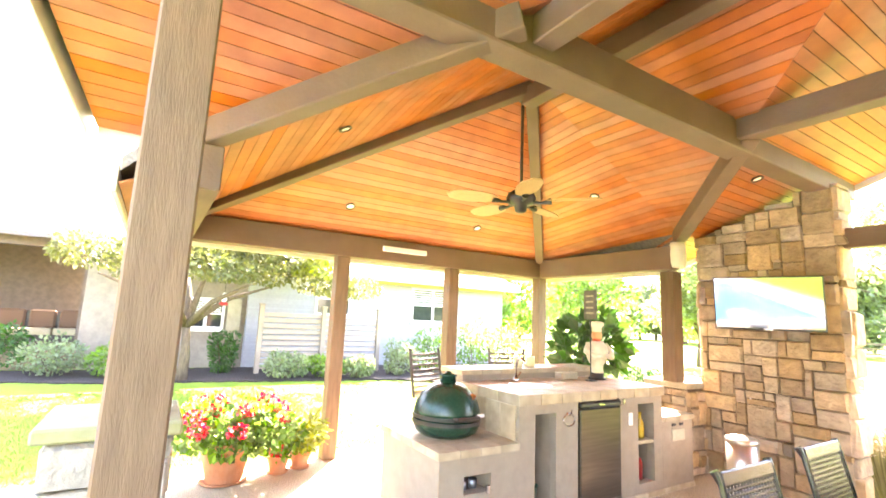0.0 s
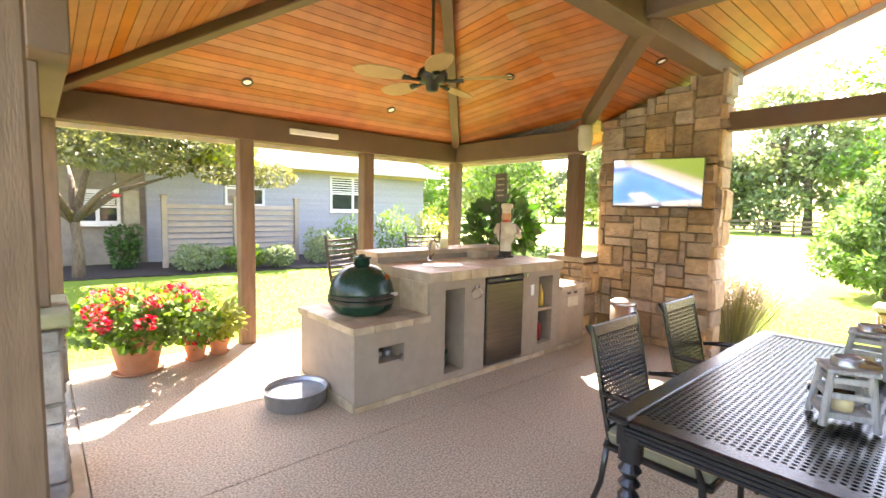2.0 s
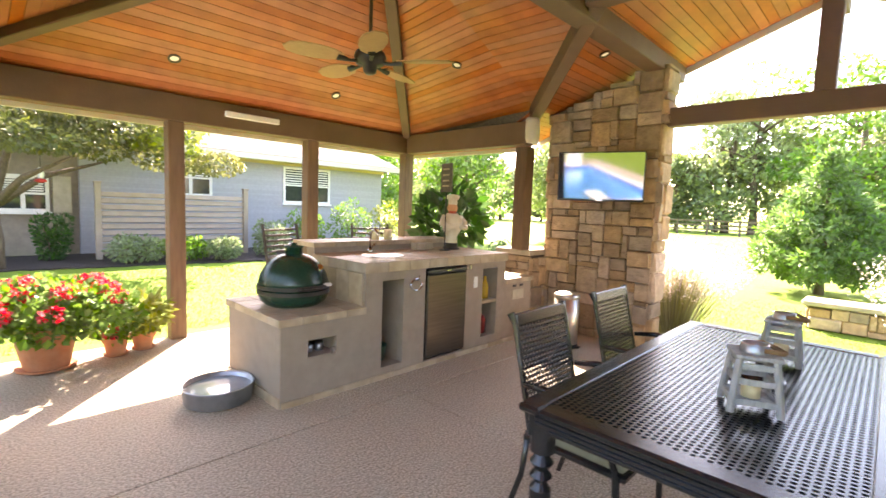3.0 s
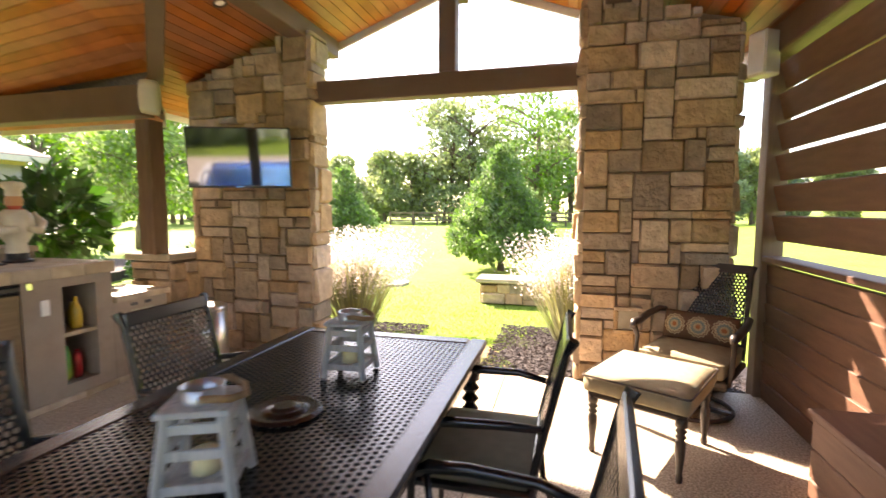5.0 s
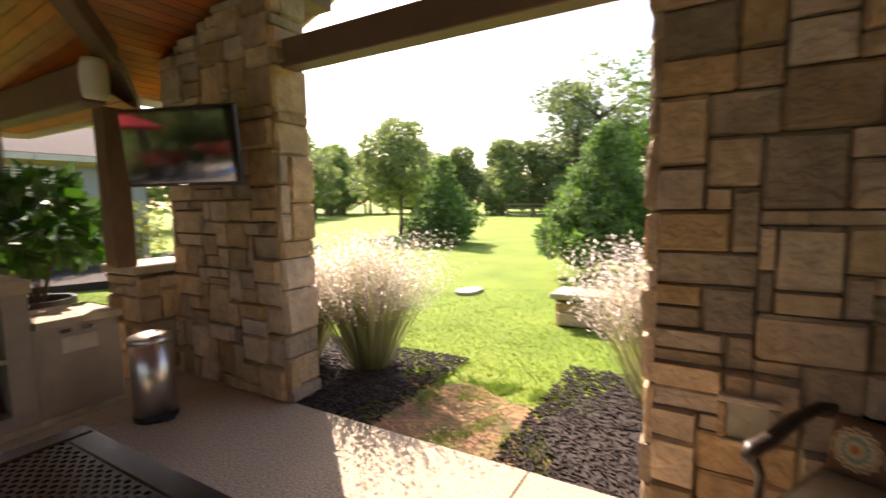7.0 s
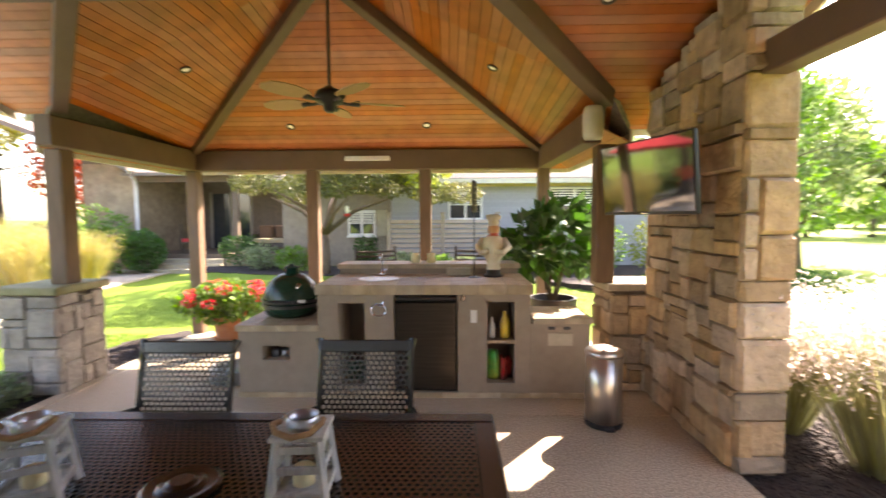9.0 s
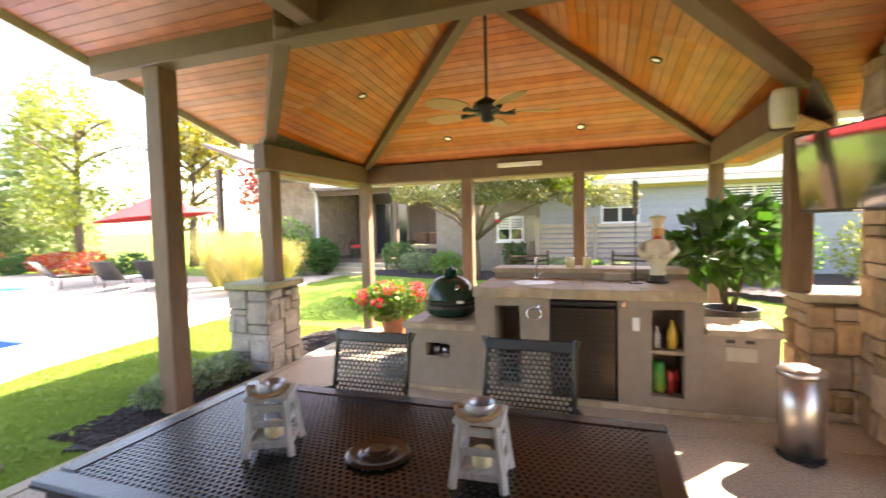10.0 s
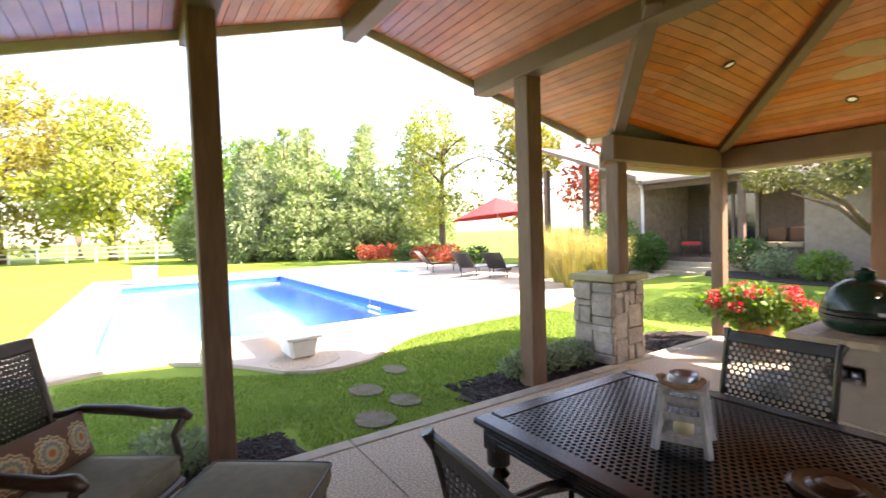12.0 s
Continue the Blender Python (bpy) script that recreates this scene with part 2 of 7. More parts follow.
def lawn_rise():
    bm = bmesh.new()
    xs = [-4.7 + 0.45 * i for i in range(37)]
    ys = [4.25 + 0.35 * j for j in range(19)]
    g = [[bm.verts.new((x, y, GZ + 0.002 + rise(x, y))) for x in xs] for y in ys]
    for j in range(len(ys) - 1):
        for i in range(len(xs) - 1):
            bm.faces.new((g[j][i], g[j][i + 1], g[j + 1][i + 1], g[j + 1][i]))
    struct("ground_rise", bm, GRASS, "gentle lawn slope up to the house", True)


lawn_rise()

POOL_WALL = mat("blue_pool_liner", (0.10, 0.36, 0.72), (0.08, 0.31, 0.66), rough=0.5, scale=3, bump=0.05)
POOL_DARK = mat("dark_blue_waterline_tile", (0.03, 0.13, 0.42), (0.02, 0.09, 0.33), rough=0.3, scale=12, bump=0.05)


def water_mat():
    m = glass_mat("pool_water", (0.75, 0.93, 1.0))
    nt = m.node_tree
    b = nt.nodes["Principled BSDF"]
    b.inputs["IOR"].default_value = 1.33
    n = nt.nodes.new("ShaderNodeTexNoise")
    n.inputs["Scale"].default_value, n.inputs["Detail"].default_value = 2.2, 4
    bp = nt.nodes.new("ShaderNodeBump")
    bp.inputs["Strength"].default_value, bp.inputs["Distance"].default_value = 0.35, 0.05
    co = nt.nodes.new("ShaderNodeTexCoord")
    nt.links.new(co.outputs["Object"], n.inputs["Vector"])
    nt.links.new(n.outputs["Fac"], bp.inputs["Height"])
    nt.links.new(bp.outputs[0], b.inputs["Normal"])
    return m


WATER = water_mat()


def pool(name, x0, x1, y0, y1, depth, label):
    p = thing(name, Matrix(), label, "swimming pool", kind="structure")
    bm = bmesh.new()
    box(bm, x0, x1, y0, y1, -depth, -depth + 0.02)
    part("pool_floor", bm, POOL_WALL, p)
    for a, b, c, d in ((x0 - 0.1, x0, y0 - 0.1, y1 + 0.1), (x1, x1 + 0.1, y0 - 0.1, y1 + 0.1), (x0, x1, y0 - 0.1, y0), (x0, x1, y1, y1 + 0.1)):
        bm = bmesh.new()
        box(bm, a, b, c, d, -depth, -0.3)
        part("pool_wall", bm, POOL_WALL, p)
        bm = bmesh.new()
        box(bm, a, b, c, d, -0.3, -0.052)
        part("waterline_band", bm, POOL_DARK, p)
    bm = bmesh.new()
    vs = [bm.verts.new(c) for c in ((x0, y0, -0.17), (x1, y0, -0.17), (x1, y1, -0.17), (x0, y1, -0.17))]
    bm.faces.new(vs)
    w = part("water", bm, WATER, p, "clear rippled blue water")
    w.visible_shadow = False
    e = 0.28
    for a, b, c, d in ((x0 - e, x0 + 0.02, y0 - e, y1 + e), (x1 - 0.02, x1 + e, y0 - e, y1 + e), (x0 + 0.02, x1 - 0.02, y0 - e, y0 + 0.02), (x0 + 0.02, x1 - 0.02, y1 - 0.02, y1 + e)):
        bm = bmesh.new()
        box(bm, a, b, c, d, -0.05, 0.0, 0.012)
        part("coping", bm, WHITE, p, "pale coping edge")
    return p


pool("swimming_pool", *POOL, 1.6, "long rectangular swimming pool with bright blue water")


def deck_sheet():
    """Concrete round the pool: plates that meet at the pool, with a wavy lawn edge on the near side."""
    bm = bmesh.new()
    x0, x1, y0, y1 = POOL
    near = [(x1 + 0.28, -4.6), (-3.4, -4.4), (-3.45, -3.9), (-3.62, -3.3), (-3.5, -2.75), (-2.95, -2.15), (-2.5, -1.85), (-2.2, -1.68), (-2.0, -1.4), (-1.94, -1.1), (-2.03, -0.7), (-2.25, -0.4), (-2.5, -0.15), (-2.8, 0.3), (-2.95, 0.8), (-3.05, 1.8), (x1 + 0.28, 1.8)]
    poly_slab(bm, near, -0.1, -0.012)
    poly_slab(bm, [(-19, 1.785), (-3.05, 1.8), (-3.1, 2.6), (-3.25, 3.9), (-3.7, 5.2), (-4.4, 6.4), (-4.7, 8.2), (-5.0, 11.5), (-7.0, 11.5), (-9, 9.6), (-19, 9.6)], -0.1, -0.016)
    poly_slab(bm, [(-19, -4.6), (x1 + 0.28, -4.6), (x1 + 0.28, y0 - 0.28), (-19, y0 - 0.28)], -0.1, -0.014)
    poly_slab(bm, [(-19, y0 - 0.28), (x0 - 0.28, y0 - 0.28), (x0 - 0.28, 1.785), (-19, 1.785)], -0.1, -0.018)
    struct("pool_deck", bm, DECK, "pale concrete deck around the pool")


deck_sheet()


def slab_panels():
    s = thing("floor", Matrix(), "tan exposed aggregate concrete slab with saw-cut joints", "", kind="structure")
    xs = [0.08, 2.50, 5.24]
    ys = [-3.86, -1.75, 0.86, 3.55]
    bm = bmesh.new()
    box(bm, 0.06, 5.22, -3.84, 3.53, -0.2, -0.012)
    part("slab_base", bm, MORTAR, s)
    for i in range(2):
        for j in range(3):
            bm = bmesh.new()
            box(bm, xs[i] + 0.004, xs[i + 1] - 0.004, ys[j] + 0.004, ys[j + 1] - 0.004, -0.011, 0.0, 0.003)
            part("slab_panel", bm, SLAB, s)
    for j in range(3):
        bm = bmesh.new()
        box(bm, -0.06, 0.078, ys[j] + 0.003, ys[j + 1] - 0.003, -0.15, 0.004, 0.012)
        part("edge_strip", bm, CAPSTONE, s, "pale concrete edge strip")


slab_panels()


def ragged(pts, seed, amp=0.055, step=0.11):
    """Soft uneven outline: each side is cut up and pushed in or out a little; sides against the slab stay straight."""
    rnd = random.Random(seed)
    out = []
    for i in range(len(pts)):
        (ax, ay), (bx, by) = pts[i], pts[(i + 1) % len(pts)]
        d = math.hypot(bx - ax, by - ay)
        n = max(1, int(d / step))
        for k in range(n):
            t = k / n
            j = 0.0 if k == 0 or abs(ax - bx) < 0.001 else rnd.uniform(-amp, amp)
            out.append((ax + (bx - ax) * t - (by - ay) / d * j, ay + (by - ay) * t + (bx - ax) / d * j))
    return out


def bed(name, pts, label, top=-0.035):
    bm = bmesh.new()
    poly_slab(bm, ragged(pts, len(pts)), -0.2, top)
    return struct(name, bm, MULCH, label)


def chips(name, inside, n, seed, z=-0.035):
    """Loose bark, one object."""
    rnd = random.Random(seed)
    v, f = [], []
    for _ in range(n):
        x, y = inside(rnd)
        a, l, w, h = rnd.uniform(0, 6.28), rnd.uniform(0.012, 0.032), rnd.uniform(0.004, 0.010), rnd.uniform(0.004, 0.012)
        ca, sa = math.cos(a), math.sin(a)
        t = rnd.uniform(-0.012, 0.012)
        k = len(v)
        for sx, sy, sz in ((-1, -1, 0), (1, -1, 0), (1, 1, 0), (-1, 1, 0), (-0.8, -0.7, 1), (0.8, -0.7, 1), (0.8, 0.7, 1), (-0.8, 0.7, 1)):
            v.append((x + sx * l * ca - sy * w * sa, y + sx * l * sa + sy * w * ca, z + sz * h + sx * t))
        f += [tuple(k + q for q in c) for c in ((4, 5, 6, 7), (0, 1, 5, 4), (1, 2, 6, 5), (2, 3, 7, 6), (3, 0, 4, 7))]
    me = bpy.data.meshes.new(name)
    me.from_pydata(v, [], f)
    me.materials.append(MULCH)
    return tagged(new(name, me), "loose dark bark chips in the planting bed", "mulch", kind="stuff")


bed("mulch_bed_1", [(-0.055, -0.55), (-0.055, 3.4), (-0.3, 3.75), (-0.75, 3.2), (-0.85, 2.2), (-0.75, 1.4), (-0.72, 0.7), (-0.62, -0.2), (-0.35, -0.6)], "dark bark bed along the slab")
bed("mulch_bed_2", [(-0.055, -3.9), (-0.055, -2.0), (-0.4, -2.05), (-0.6, -2.5), (-0.7, -3.3), (-0.5, -3.9)], "dark bark bed along the slab")
bed("mulch_bed_3", [(5.2, 1.9), (5.2, -0.3), (6.0, -0.45), (6.6, 0.1), (6.7, 1.2), (6.0, 1.95)], "dark bark bed beside the stone pillar")
bed("mulch_bed_4", [(5.2, -1.9), (5.2, -3.9), (6.8, -3.8), (7.0, -2.4), (6.4, -1.75), (5.8, -1.6)], "dark bark bed beside the stone pillar")
bed("mulch_bed_5", [(-3.5, 10.2), (-3.0, 9.0), (-1.0, 8.3), (1.5, 8.0), (4.5, 7.6), (6.2, 6.4), (8.0, 5.9), (10.0, 6.5), (10.0, 10.2)], "dark bark bed along the house wall", 0.215)
chips("mulch_chips", lambda r: (r.uniform(-0.7, -0.08), r.uniform(-0.5, 3.3)), 2700, 3)
chips("mulch_chips", lambda r: (r.uniform(-0.6, -0.08), r.uniform(-3.7, -2.1)), 1500, 4)
chips("mulch_chips", lambda r: (r.uniform(5.25, 6.75), r.uniform(-0.62, 1.7)), 4200, 5)
chips("mulch_chips", lambda r: (r.uniform(5.25, 7.0), r.uniform(-3.7, -1.5)), 4600, 6)
BARE = mat("bare_clay_soil", (0.40, 0.22, 0.11), (0.16, 0.10, 0.055), rough=0.95, scale=9, bump=1.0, bump_scale=26, stain=0.8, stain_scale=5, stain_color=(0.11, 0.14, 0.03), bump_depth=0.04)
bm = bmesh.new()
poly_slab(bm, ragged([(5.19, -0.31), (5.19, -1.89), (5.7, -1.62), (6.1, -1.45), (6.25, -1.0), (6.1, -0.6), (6.3, -0.46), (5.8, -0.42)], 4, 0.09), -0.2, -0.045)
struct("bare_soil", bm, BARE, "worn bare clay patch at the slab edge")

# ---- roof and ceiling ----
RY, RZ, SL = -1.2, 3.59, 0.365
EY = 1.42
WX0, WX1, NY = 0.0, 4.70, 3.50
RX = 2.42
WZ = 2.46
APEX = Vector((RX, 1.24, RZ + 0.06))
XW, XE = -1.10, 5.86


def main_z(y):
    return RZ - SL * abs(y - RY)


def west_edge(y):
    """The west gable leans out towards the ridge."""
    return XW + 0.54 * abs(y - RY) / 2.8


JUNC = Vector((RX, RY, RZ))
VALY = 1.40
VALW, VALE = Vector((WX0, VALY, main_z(VALY))), Vector((4.84, VALY, main_z(VALY)))
EAVE_N, EAVE_S = 1.62, -4.35
ZN = main_z(EAVE_N)
EAVE_E = 1.98
ZE = main_z(EAVE_E)
OV = 0.42


def ceiling_panel(bm, corners, eave, width=0.088):
    """Boards parallel to the eave direction, cut to the panel's outline, with grooves between them."""
    c = [Vector(p) for p in corners]
    u = Vector(eave).normalized()
    nrm = Vector((0, 0, 0))
    for i in range(len(c)):
        nrm += (c[i] - c[0]).cross(c[(i + 1) % len(c)] - c[0])
    nrm.normalize()
    if nrm.z > 0:
        nrm = -nrm
    u = (u - nrm * u.dot(nrm)).normalized()
    v = nrm.cross(u)
    o = c[0]
    pts = [((p - o).dot(u), (p - o).dot(v)) for p in c]

    def clip(poly, lo, keep_above):
        out = []
        for i in range(len(poly)):
            a, b = poly[i], poly[(i + 1) % len(poly)]
            ia, ib = ((a[1] >= lo) == keep_above), ((b[1] >= lo) == keep_above)
            if ia:
                out.append(a)
            if ia != ib:
                t = (lo - a[1]) / (b[1] - a[1])
                out.append((a[0] + t * (b[0] - a[0]), lo))
        return out

    lo, hi = min(p[1] for p in pts), max(p[1] for p in pts)
    k = lo
    while k < hi - 0.002:
        strip = clip(clip(pts, k + 0.0028, True), min(k + width - 0.0028, hi), False)
        if len(strip) >= 3:
            face = [bm.verts.new(o + u * a + v * b + nrm * 0.006) for a, b in strip]
            back = [bm.verts.new(o + u * a + v * b - nrm * 0.004) for a, b in strip]
            try:
                bm.faces.new(face)
                for i in range(len(face)):
                    j = (i + 1) % len(face)
                    bm.faces.new((face[i], face[j], back[j], back[i]))
            except ValueError:
                pass
        k += width
    q = bm.faces.new([bm.verts.new(p - nrm * 0.004) for p in c])
    q.material_index = 1


PANELS = [
    ([(west_edge(EAVE_N), EAVE_N, ZN), (XW, RY, RZ), JUNC, VALW, (WX0 - 0.3, EAVE_N, ZN)], (1, 0, 0)),
    ([(XE, EAVE_E, ZE), (XE, RY, RZ), JUNC, VALE, (WX1 + 0.3, EAVE_E, ZE)], (1, 0, 0)),
    ([(west_edge(EAVE_S), EAVE_S, main_z(EAVE_S)), (XE, EAVE_S, main_z(EAVE_S)), (XE, RY, RZ), (XW, RY, RZ)], (1, 0, 0)),
    ([VALW, JUNC, APEX], (0, 1, 0)),
    ([VALW, APEX, (WX0, NY, WZ)], (0, 1, -0.08)),
    ([VALE, JUNC, APEX], (0, 1, 0)),
    ([VALE, APEX, (WX1, NY, WZ)], (0, 1, -0.08)),
    ([(WX0, NY, WZ), (WX1, NY, WZ), APEX], (1, 0, 0)),
]
bm = bmesh.new()
for cs, eave in PANELS:
    ceiling_panel(bm, cs, eave)
struct("ceiling", bm, [CEDAR, CEDAR_GAP], "vaulted ceiling of stained orange cedar boards")

# soffits of the wing outside its beams, and the roof skin
bm = bmesh.new()
ceiling_panel(bm, [(WX0 - OV, NY + OV, WZ - OV * 0.5), (WX1 + OV, NY + OV, WZ - OV * 0.5), (WX1, NY, WZ), (WX0, NY, WZ)], (1, 0, 0))
ceiling_panel(bm, [(WX0 - OV, NY + OV, WZ - OV * 0.5), (WX0, NY, WZ), (WX0, EAVE_N, WZ), (WX0 - OV, EAVE_N, WZ - OV * 0.5)], (0, 1, 0))
ceiling_panel(bm, [(WX1 + OV, NY + OV, WZ - OV * 0.5), (WX1, NY, WZ), (WX1, EAVE_N, WZ), (WX1 + OV, EAVE_N, WZ - OV * 0.5)], (0, 1, 0))
struct("ceiling_soffit", bm, [CEDAR, CEDAR_GAP], "cedar soffit under the wing eaves")
bm = bmesh.new()
up = Vector((0, 0, 0.16))
E0, E1 = 0.06, 0.20
skin = [
    [(west_edge(EAVE_N) - E0, EAVE_N + E0, ZN), (XW - E0, RY, RZ), JUNC, VALW, (WX0 - 0.3, EAVE_N + E0, ZN)],
    [(XE + E0, EAVE_E + E0, ZE), (XE + E0, RY, RZ), JUNC, VALE, (WX1 + 0.3, EAVE_E + E0, ZE)],
    [(west_edge(EAVE_S) - E0, EAVE_S - E0, main_z(EAVE_S)), (XE + E0, EAVE_S - E0, main_z(EAVE_S)), (XE + E0, RY, RZ), (XW - E0, RY, RZ)],
    [VALW, JUNC, APEX],
    [VALE, JUNC, APEX],
    [VALW, APEX, (WX0, NY, WZ + 0.02)],
    [VALE, APEX, (WX1, NY, WZ + 0.02)],
    [VALW, (WX0, NY, WZ + 0.02), (WX0 - OV, NY + OV, WZ - OV * 0.5)],
    [VALE, (WX1, NY, WZ + 0.02), (WX1 + OV, NY + OV, WZ - OV * 0.5)],
    [VALW, (WX0 - OV, NY + OV, WZ - OV * 0.5), (WX0 - OV, EAVE_N, WZ - OV * 0.5)],
    [VALE, (WX1 + OV, NY + OV, WZ - OV * 0.5), (WX1 + OV, EAVE_N, WZ - OV * 0.5)],
    [(WX0 - OV, NY + OV, WZ - OV * 0.5), (WX1 + OV, NY + OV, WZ - OV * 0.5), APEX],
]
for cs in skin:
    a = [bm.verts.new(Vector(p) + up) for p in cs]
    b = [bm.verts.new(Vector(p) + up * 0.45) for p in cs]
    bm.faces.new(a)
    bm.faces.new(b[::-1])
    for i in range(len(a)):
        j = (i + 1) % len(a)
        bm.faces.new((a[i], a[j], b[j], b[i]))
struct("roof", bm, SHINGLE, "shingled hip and gable roof of the pavilion")


def fascia(p, q, h=0.17):
    struct("trim", beam_bm(p, q, 0.03, h, 0.004), FASCIA, "cream fascia board along the roof edge")


for xn, yn, zn, xr, xs in ((west_edge(EAVE_N) - 0.045, EAVE_N, ZN, XW - 0.045, west_edge(EAVE_S) - 0.045), (XE + 0.045, EAVE_E, ZE, XE + 0.045, XE + 0.045)):
    fascia((xn, yn + 0.05, zn + 0.03), (xr, RY + 0.01, RZ + 0.03), 0.2)
    fascia((xs, EAVE_S - 0.05, main_z(EAVE_S) + 0.03), (xr, RY - 0.01, RZ + 0.03), 0.2)
fascia((west_edge(EAVE_N), EAVE_N + 0.03, ZN + 0.02), (WX0 - 0.3, EAVE_N + 0.03, ZN + 0.02))
fascia((XE, EAVE_E + 0.03, ZE + 0.02), (WX1 + 0.3, EAVE_E + 0.03, ZE + 0.02))
fascia((west_edge(EAVE_S), EAVE_S - 0.03, main_z(EAVE_S) + 0.02), (XE, EAVE_S - 0.03, main_z(EAVE_S) + 0.02))
zz = WZ - OV * 0.5 + 0.03
fascia((WX0 - OV - 0.02, NY + OV + 0.02, zz), (WX1 + OV + 0.02, NY + OV + 0.02, zz))
fascia((WX0 - OV - 0.02, NY + OV, zz), (WX0 - OV - 0.02, EAVE_N, zz))
fascia((WX1 + OV + 0.02, NY + OV, zz), (WX1 + OV + 0.02, EAVE_N, zz))


def timber(name, p, q, w, h, label, material=None):
    return struct(name, beam_bm(p, q, w, h), material or BEAM, label)


BB, BT = 2.20, 2.46
bz, bh = (BB + BT) / 2, BT - BB
timber("beam_north", (WX0 - 0.1, NY, bz), (WX1 + 0.1, NY, bz), 0.16, bh, "brown eave beam on posts")
timber("beam_west", (WX0, NY - 0.081, bz), (WX0, 1.2, bz), 0.16, bh, "brown eave beam on posts")
timber("beam_east", (WX1, NY - 0.081, bz), (WX1, 1.36, bz), 0.16, bh, "brown eave beam on posts")
for k, y in enumerate((0.19, -2.56)):
    timber("purlin", (west_edge(y) - 0.02, y, 3.07), (XE, y, 3.07), 0.19, 0.25, "heavy brown roof beam running the length of the pavilion")
timber("ridge_beam", (XW + 0.02, RY, RZ - 0.12), (XE - 0.02, RY, RZ - 0.12), 0.15, 0.26, "brown ridge beam")
timber("wing_ridge_beam", (RX, RY + 0.08, RZ - 0.09), (RX, APEX.y + 0.05, RZ - 0.09), 0.13, 0.16, "brown ridge beam over the kitchen wing")
for x in (WX0, WX1):
    timber("hip_rafter", (x + (0.04 if x < 1 else -0.04), NY - 0.04, WZ + 0.0), APEX - Vector((0, 0, 0.06)), 0.11, 0.13, "brown hip rafter")
for a, foot in ((VALW, VALW), (VALE, VALE)):
    timber("valley_rafter", foot - Vector((0, 0, 0.06)), a.lerp(JUNC, (VALY - 0.04) / (VALY - RY)) - Vector((0, 0, 0.065)), 0.125, 0.16, "brown valley rafter")
for x in (1.45, 3.55):
    timber("collar_beam", (x, 0.095, 3.10), (x, -2.405, 3.10), 0.15, 0.18, "brown tie beam between the purlins")
# gable frame between the stone pillars
timber("gable_tie", (5.36, 0.15, 2.47), (5.36, -2.50, 2.47), 0.15, 0.19, "brown tie beam between the stone pillars")
timber("king_post", (5.36, RY, 2.565), (5.36, RY, RZ - 0.24), 0.15, 0.15, "brown king post in the open gable")


def post(x, y, z0, z1, w=0.15):
    bm = bmesh.new()
    box(bm, x - w / 2, x + w / 2, y - w / 2, y + w / 2, z0, z1, 0.008)
    return tagged(part("post", bm, POST), "squared brown timber post", "post", "pavilion posts", "structure")


for x in (0.0, 1.62, 3.13, 4.70):
    post(x, 3.50, -0.1, BB)
post(-0.17, 0.226, -0.1, 3.0, 0.185)
post(-0.21, -2.575, -0.1, 3.0, 0.165)
post(-0.12, 1.50, 0.97, BB, 0.165)
post(4.86, 1.52, 0.97, BB, 0.165)
post(5.25, -3.66, -0.1, 2.5, 0.14)
post(2.7, -3.66, -0.1, 2.5, 0.14)
post(0.06, -3.66, -0.1, 2.5, 0.14)
timber("beam_south", (-0.1, -3.66, 2.56), (5.9, -3.66, 2.56), 0.16, 0.2, "brown eave beam over the louvred wall")


# ---- stonework ----
def stone_meshes(n, seed, material):
    """Unit blocks with a rough rounded face, scaled to each stone."""
    rnd = random.Random(seed)
    out = []
    for _ in range(n):
        bm = bmesh.new()
        nx, ny = 4, 4
        g = []
        for j in range(ny):
            row = []
            for i in range(nx):
                u, v = (0.0, 0.055, 0.945, 1.0)[i], (0.0, 0.075, 0.925, 1.0)[j]
                edge = i in (0, nx - 1) or j in (0, ny - 1)
                corner = i in (0, nx - 1) and j in (0, ny - 1)
                d = rnd.uniform(0.25, 0.6) if edge else rnd.uniform(0.7, 1.1)
                if corner:
                    u, v = 0.5 + (u - 0.5) * 0.965, 0.5 + (v - 0.5) * 0.95
                    d *= 0.7
                row.append(bm.verts.new((u + rnd.uniform(-0.018, 0.018), d, v + rnd.uniform(-0.022, 0.022))))
            g.append(row)
        for j in range(ny - 1):
            for i in range(nx - 1):
                bm.faces.new((g[j][i], g[j][i + 1], g[j + 1][i + 1], g[j + 1][i]))
        ring = [g[0][i] for i in range(nx)] + [g[j][nx - 1] for j in range(1, ny)] + [g[ny - 1][i] for i in range(nx - 2, -1, -1)] + [g[j][0] for j in range(ny - 2, 0, -1)]
        base = [bm.verts.new((v.co.x, -0.3, v.co.z)) for v in ring]
        for i in range(len(ring)):
            k = (i + 1) % len(ring)
            bm.faces.new((ring[k], ring[i], base[i], base[k]))
        bmesh.ops.recalc_face_normals(bm, faces=bm.faces[:])
        out.append(mesh_of("stone", bm, material))
    return out


STONES = stone_meshes(10, 11, STONE)
STONES_GREY = stone_meshes(8, 12, STONE_GREY)


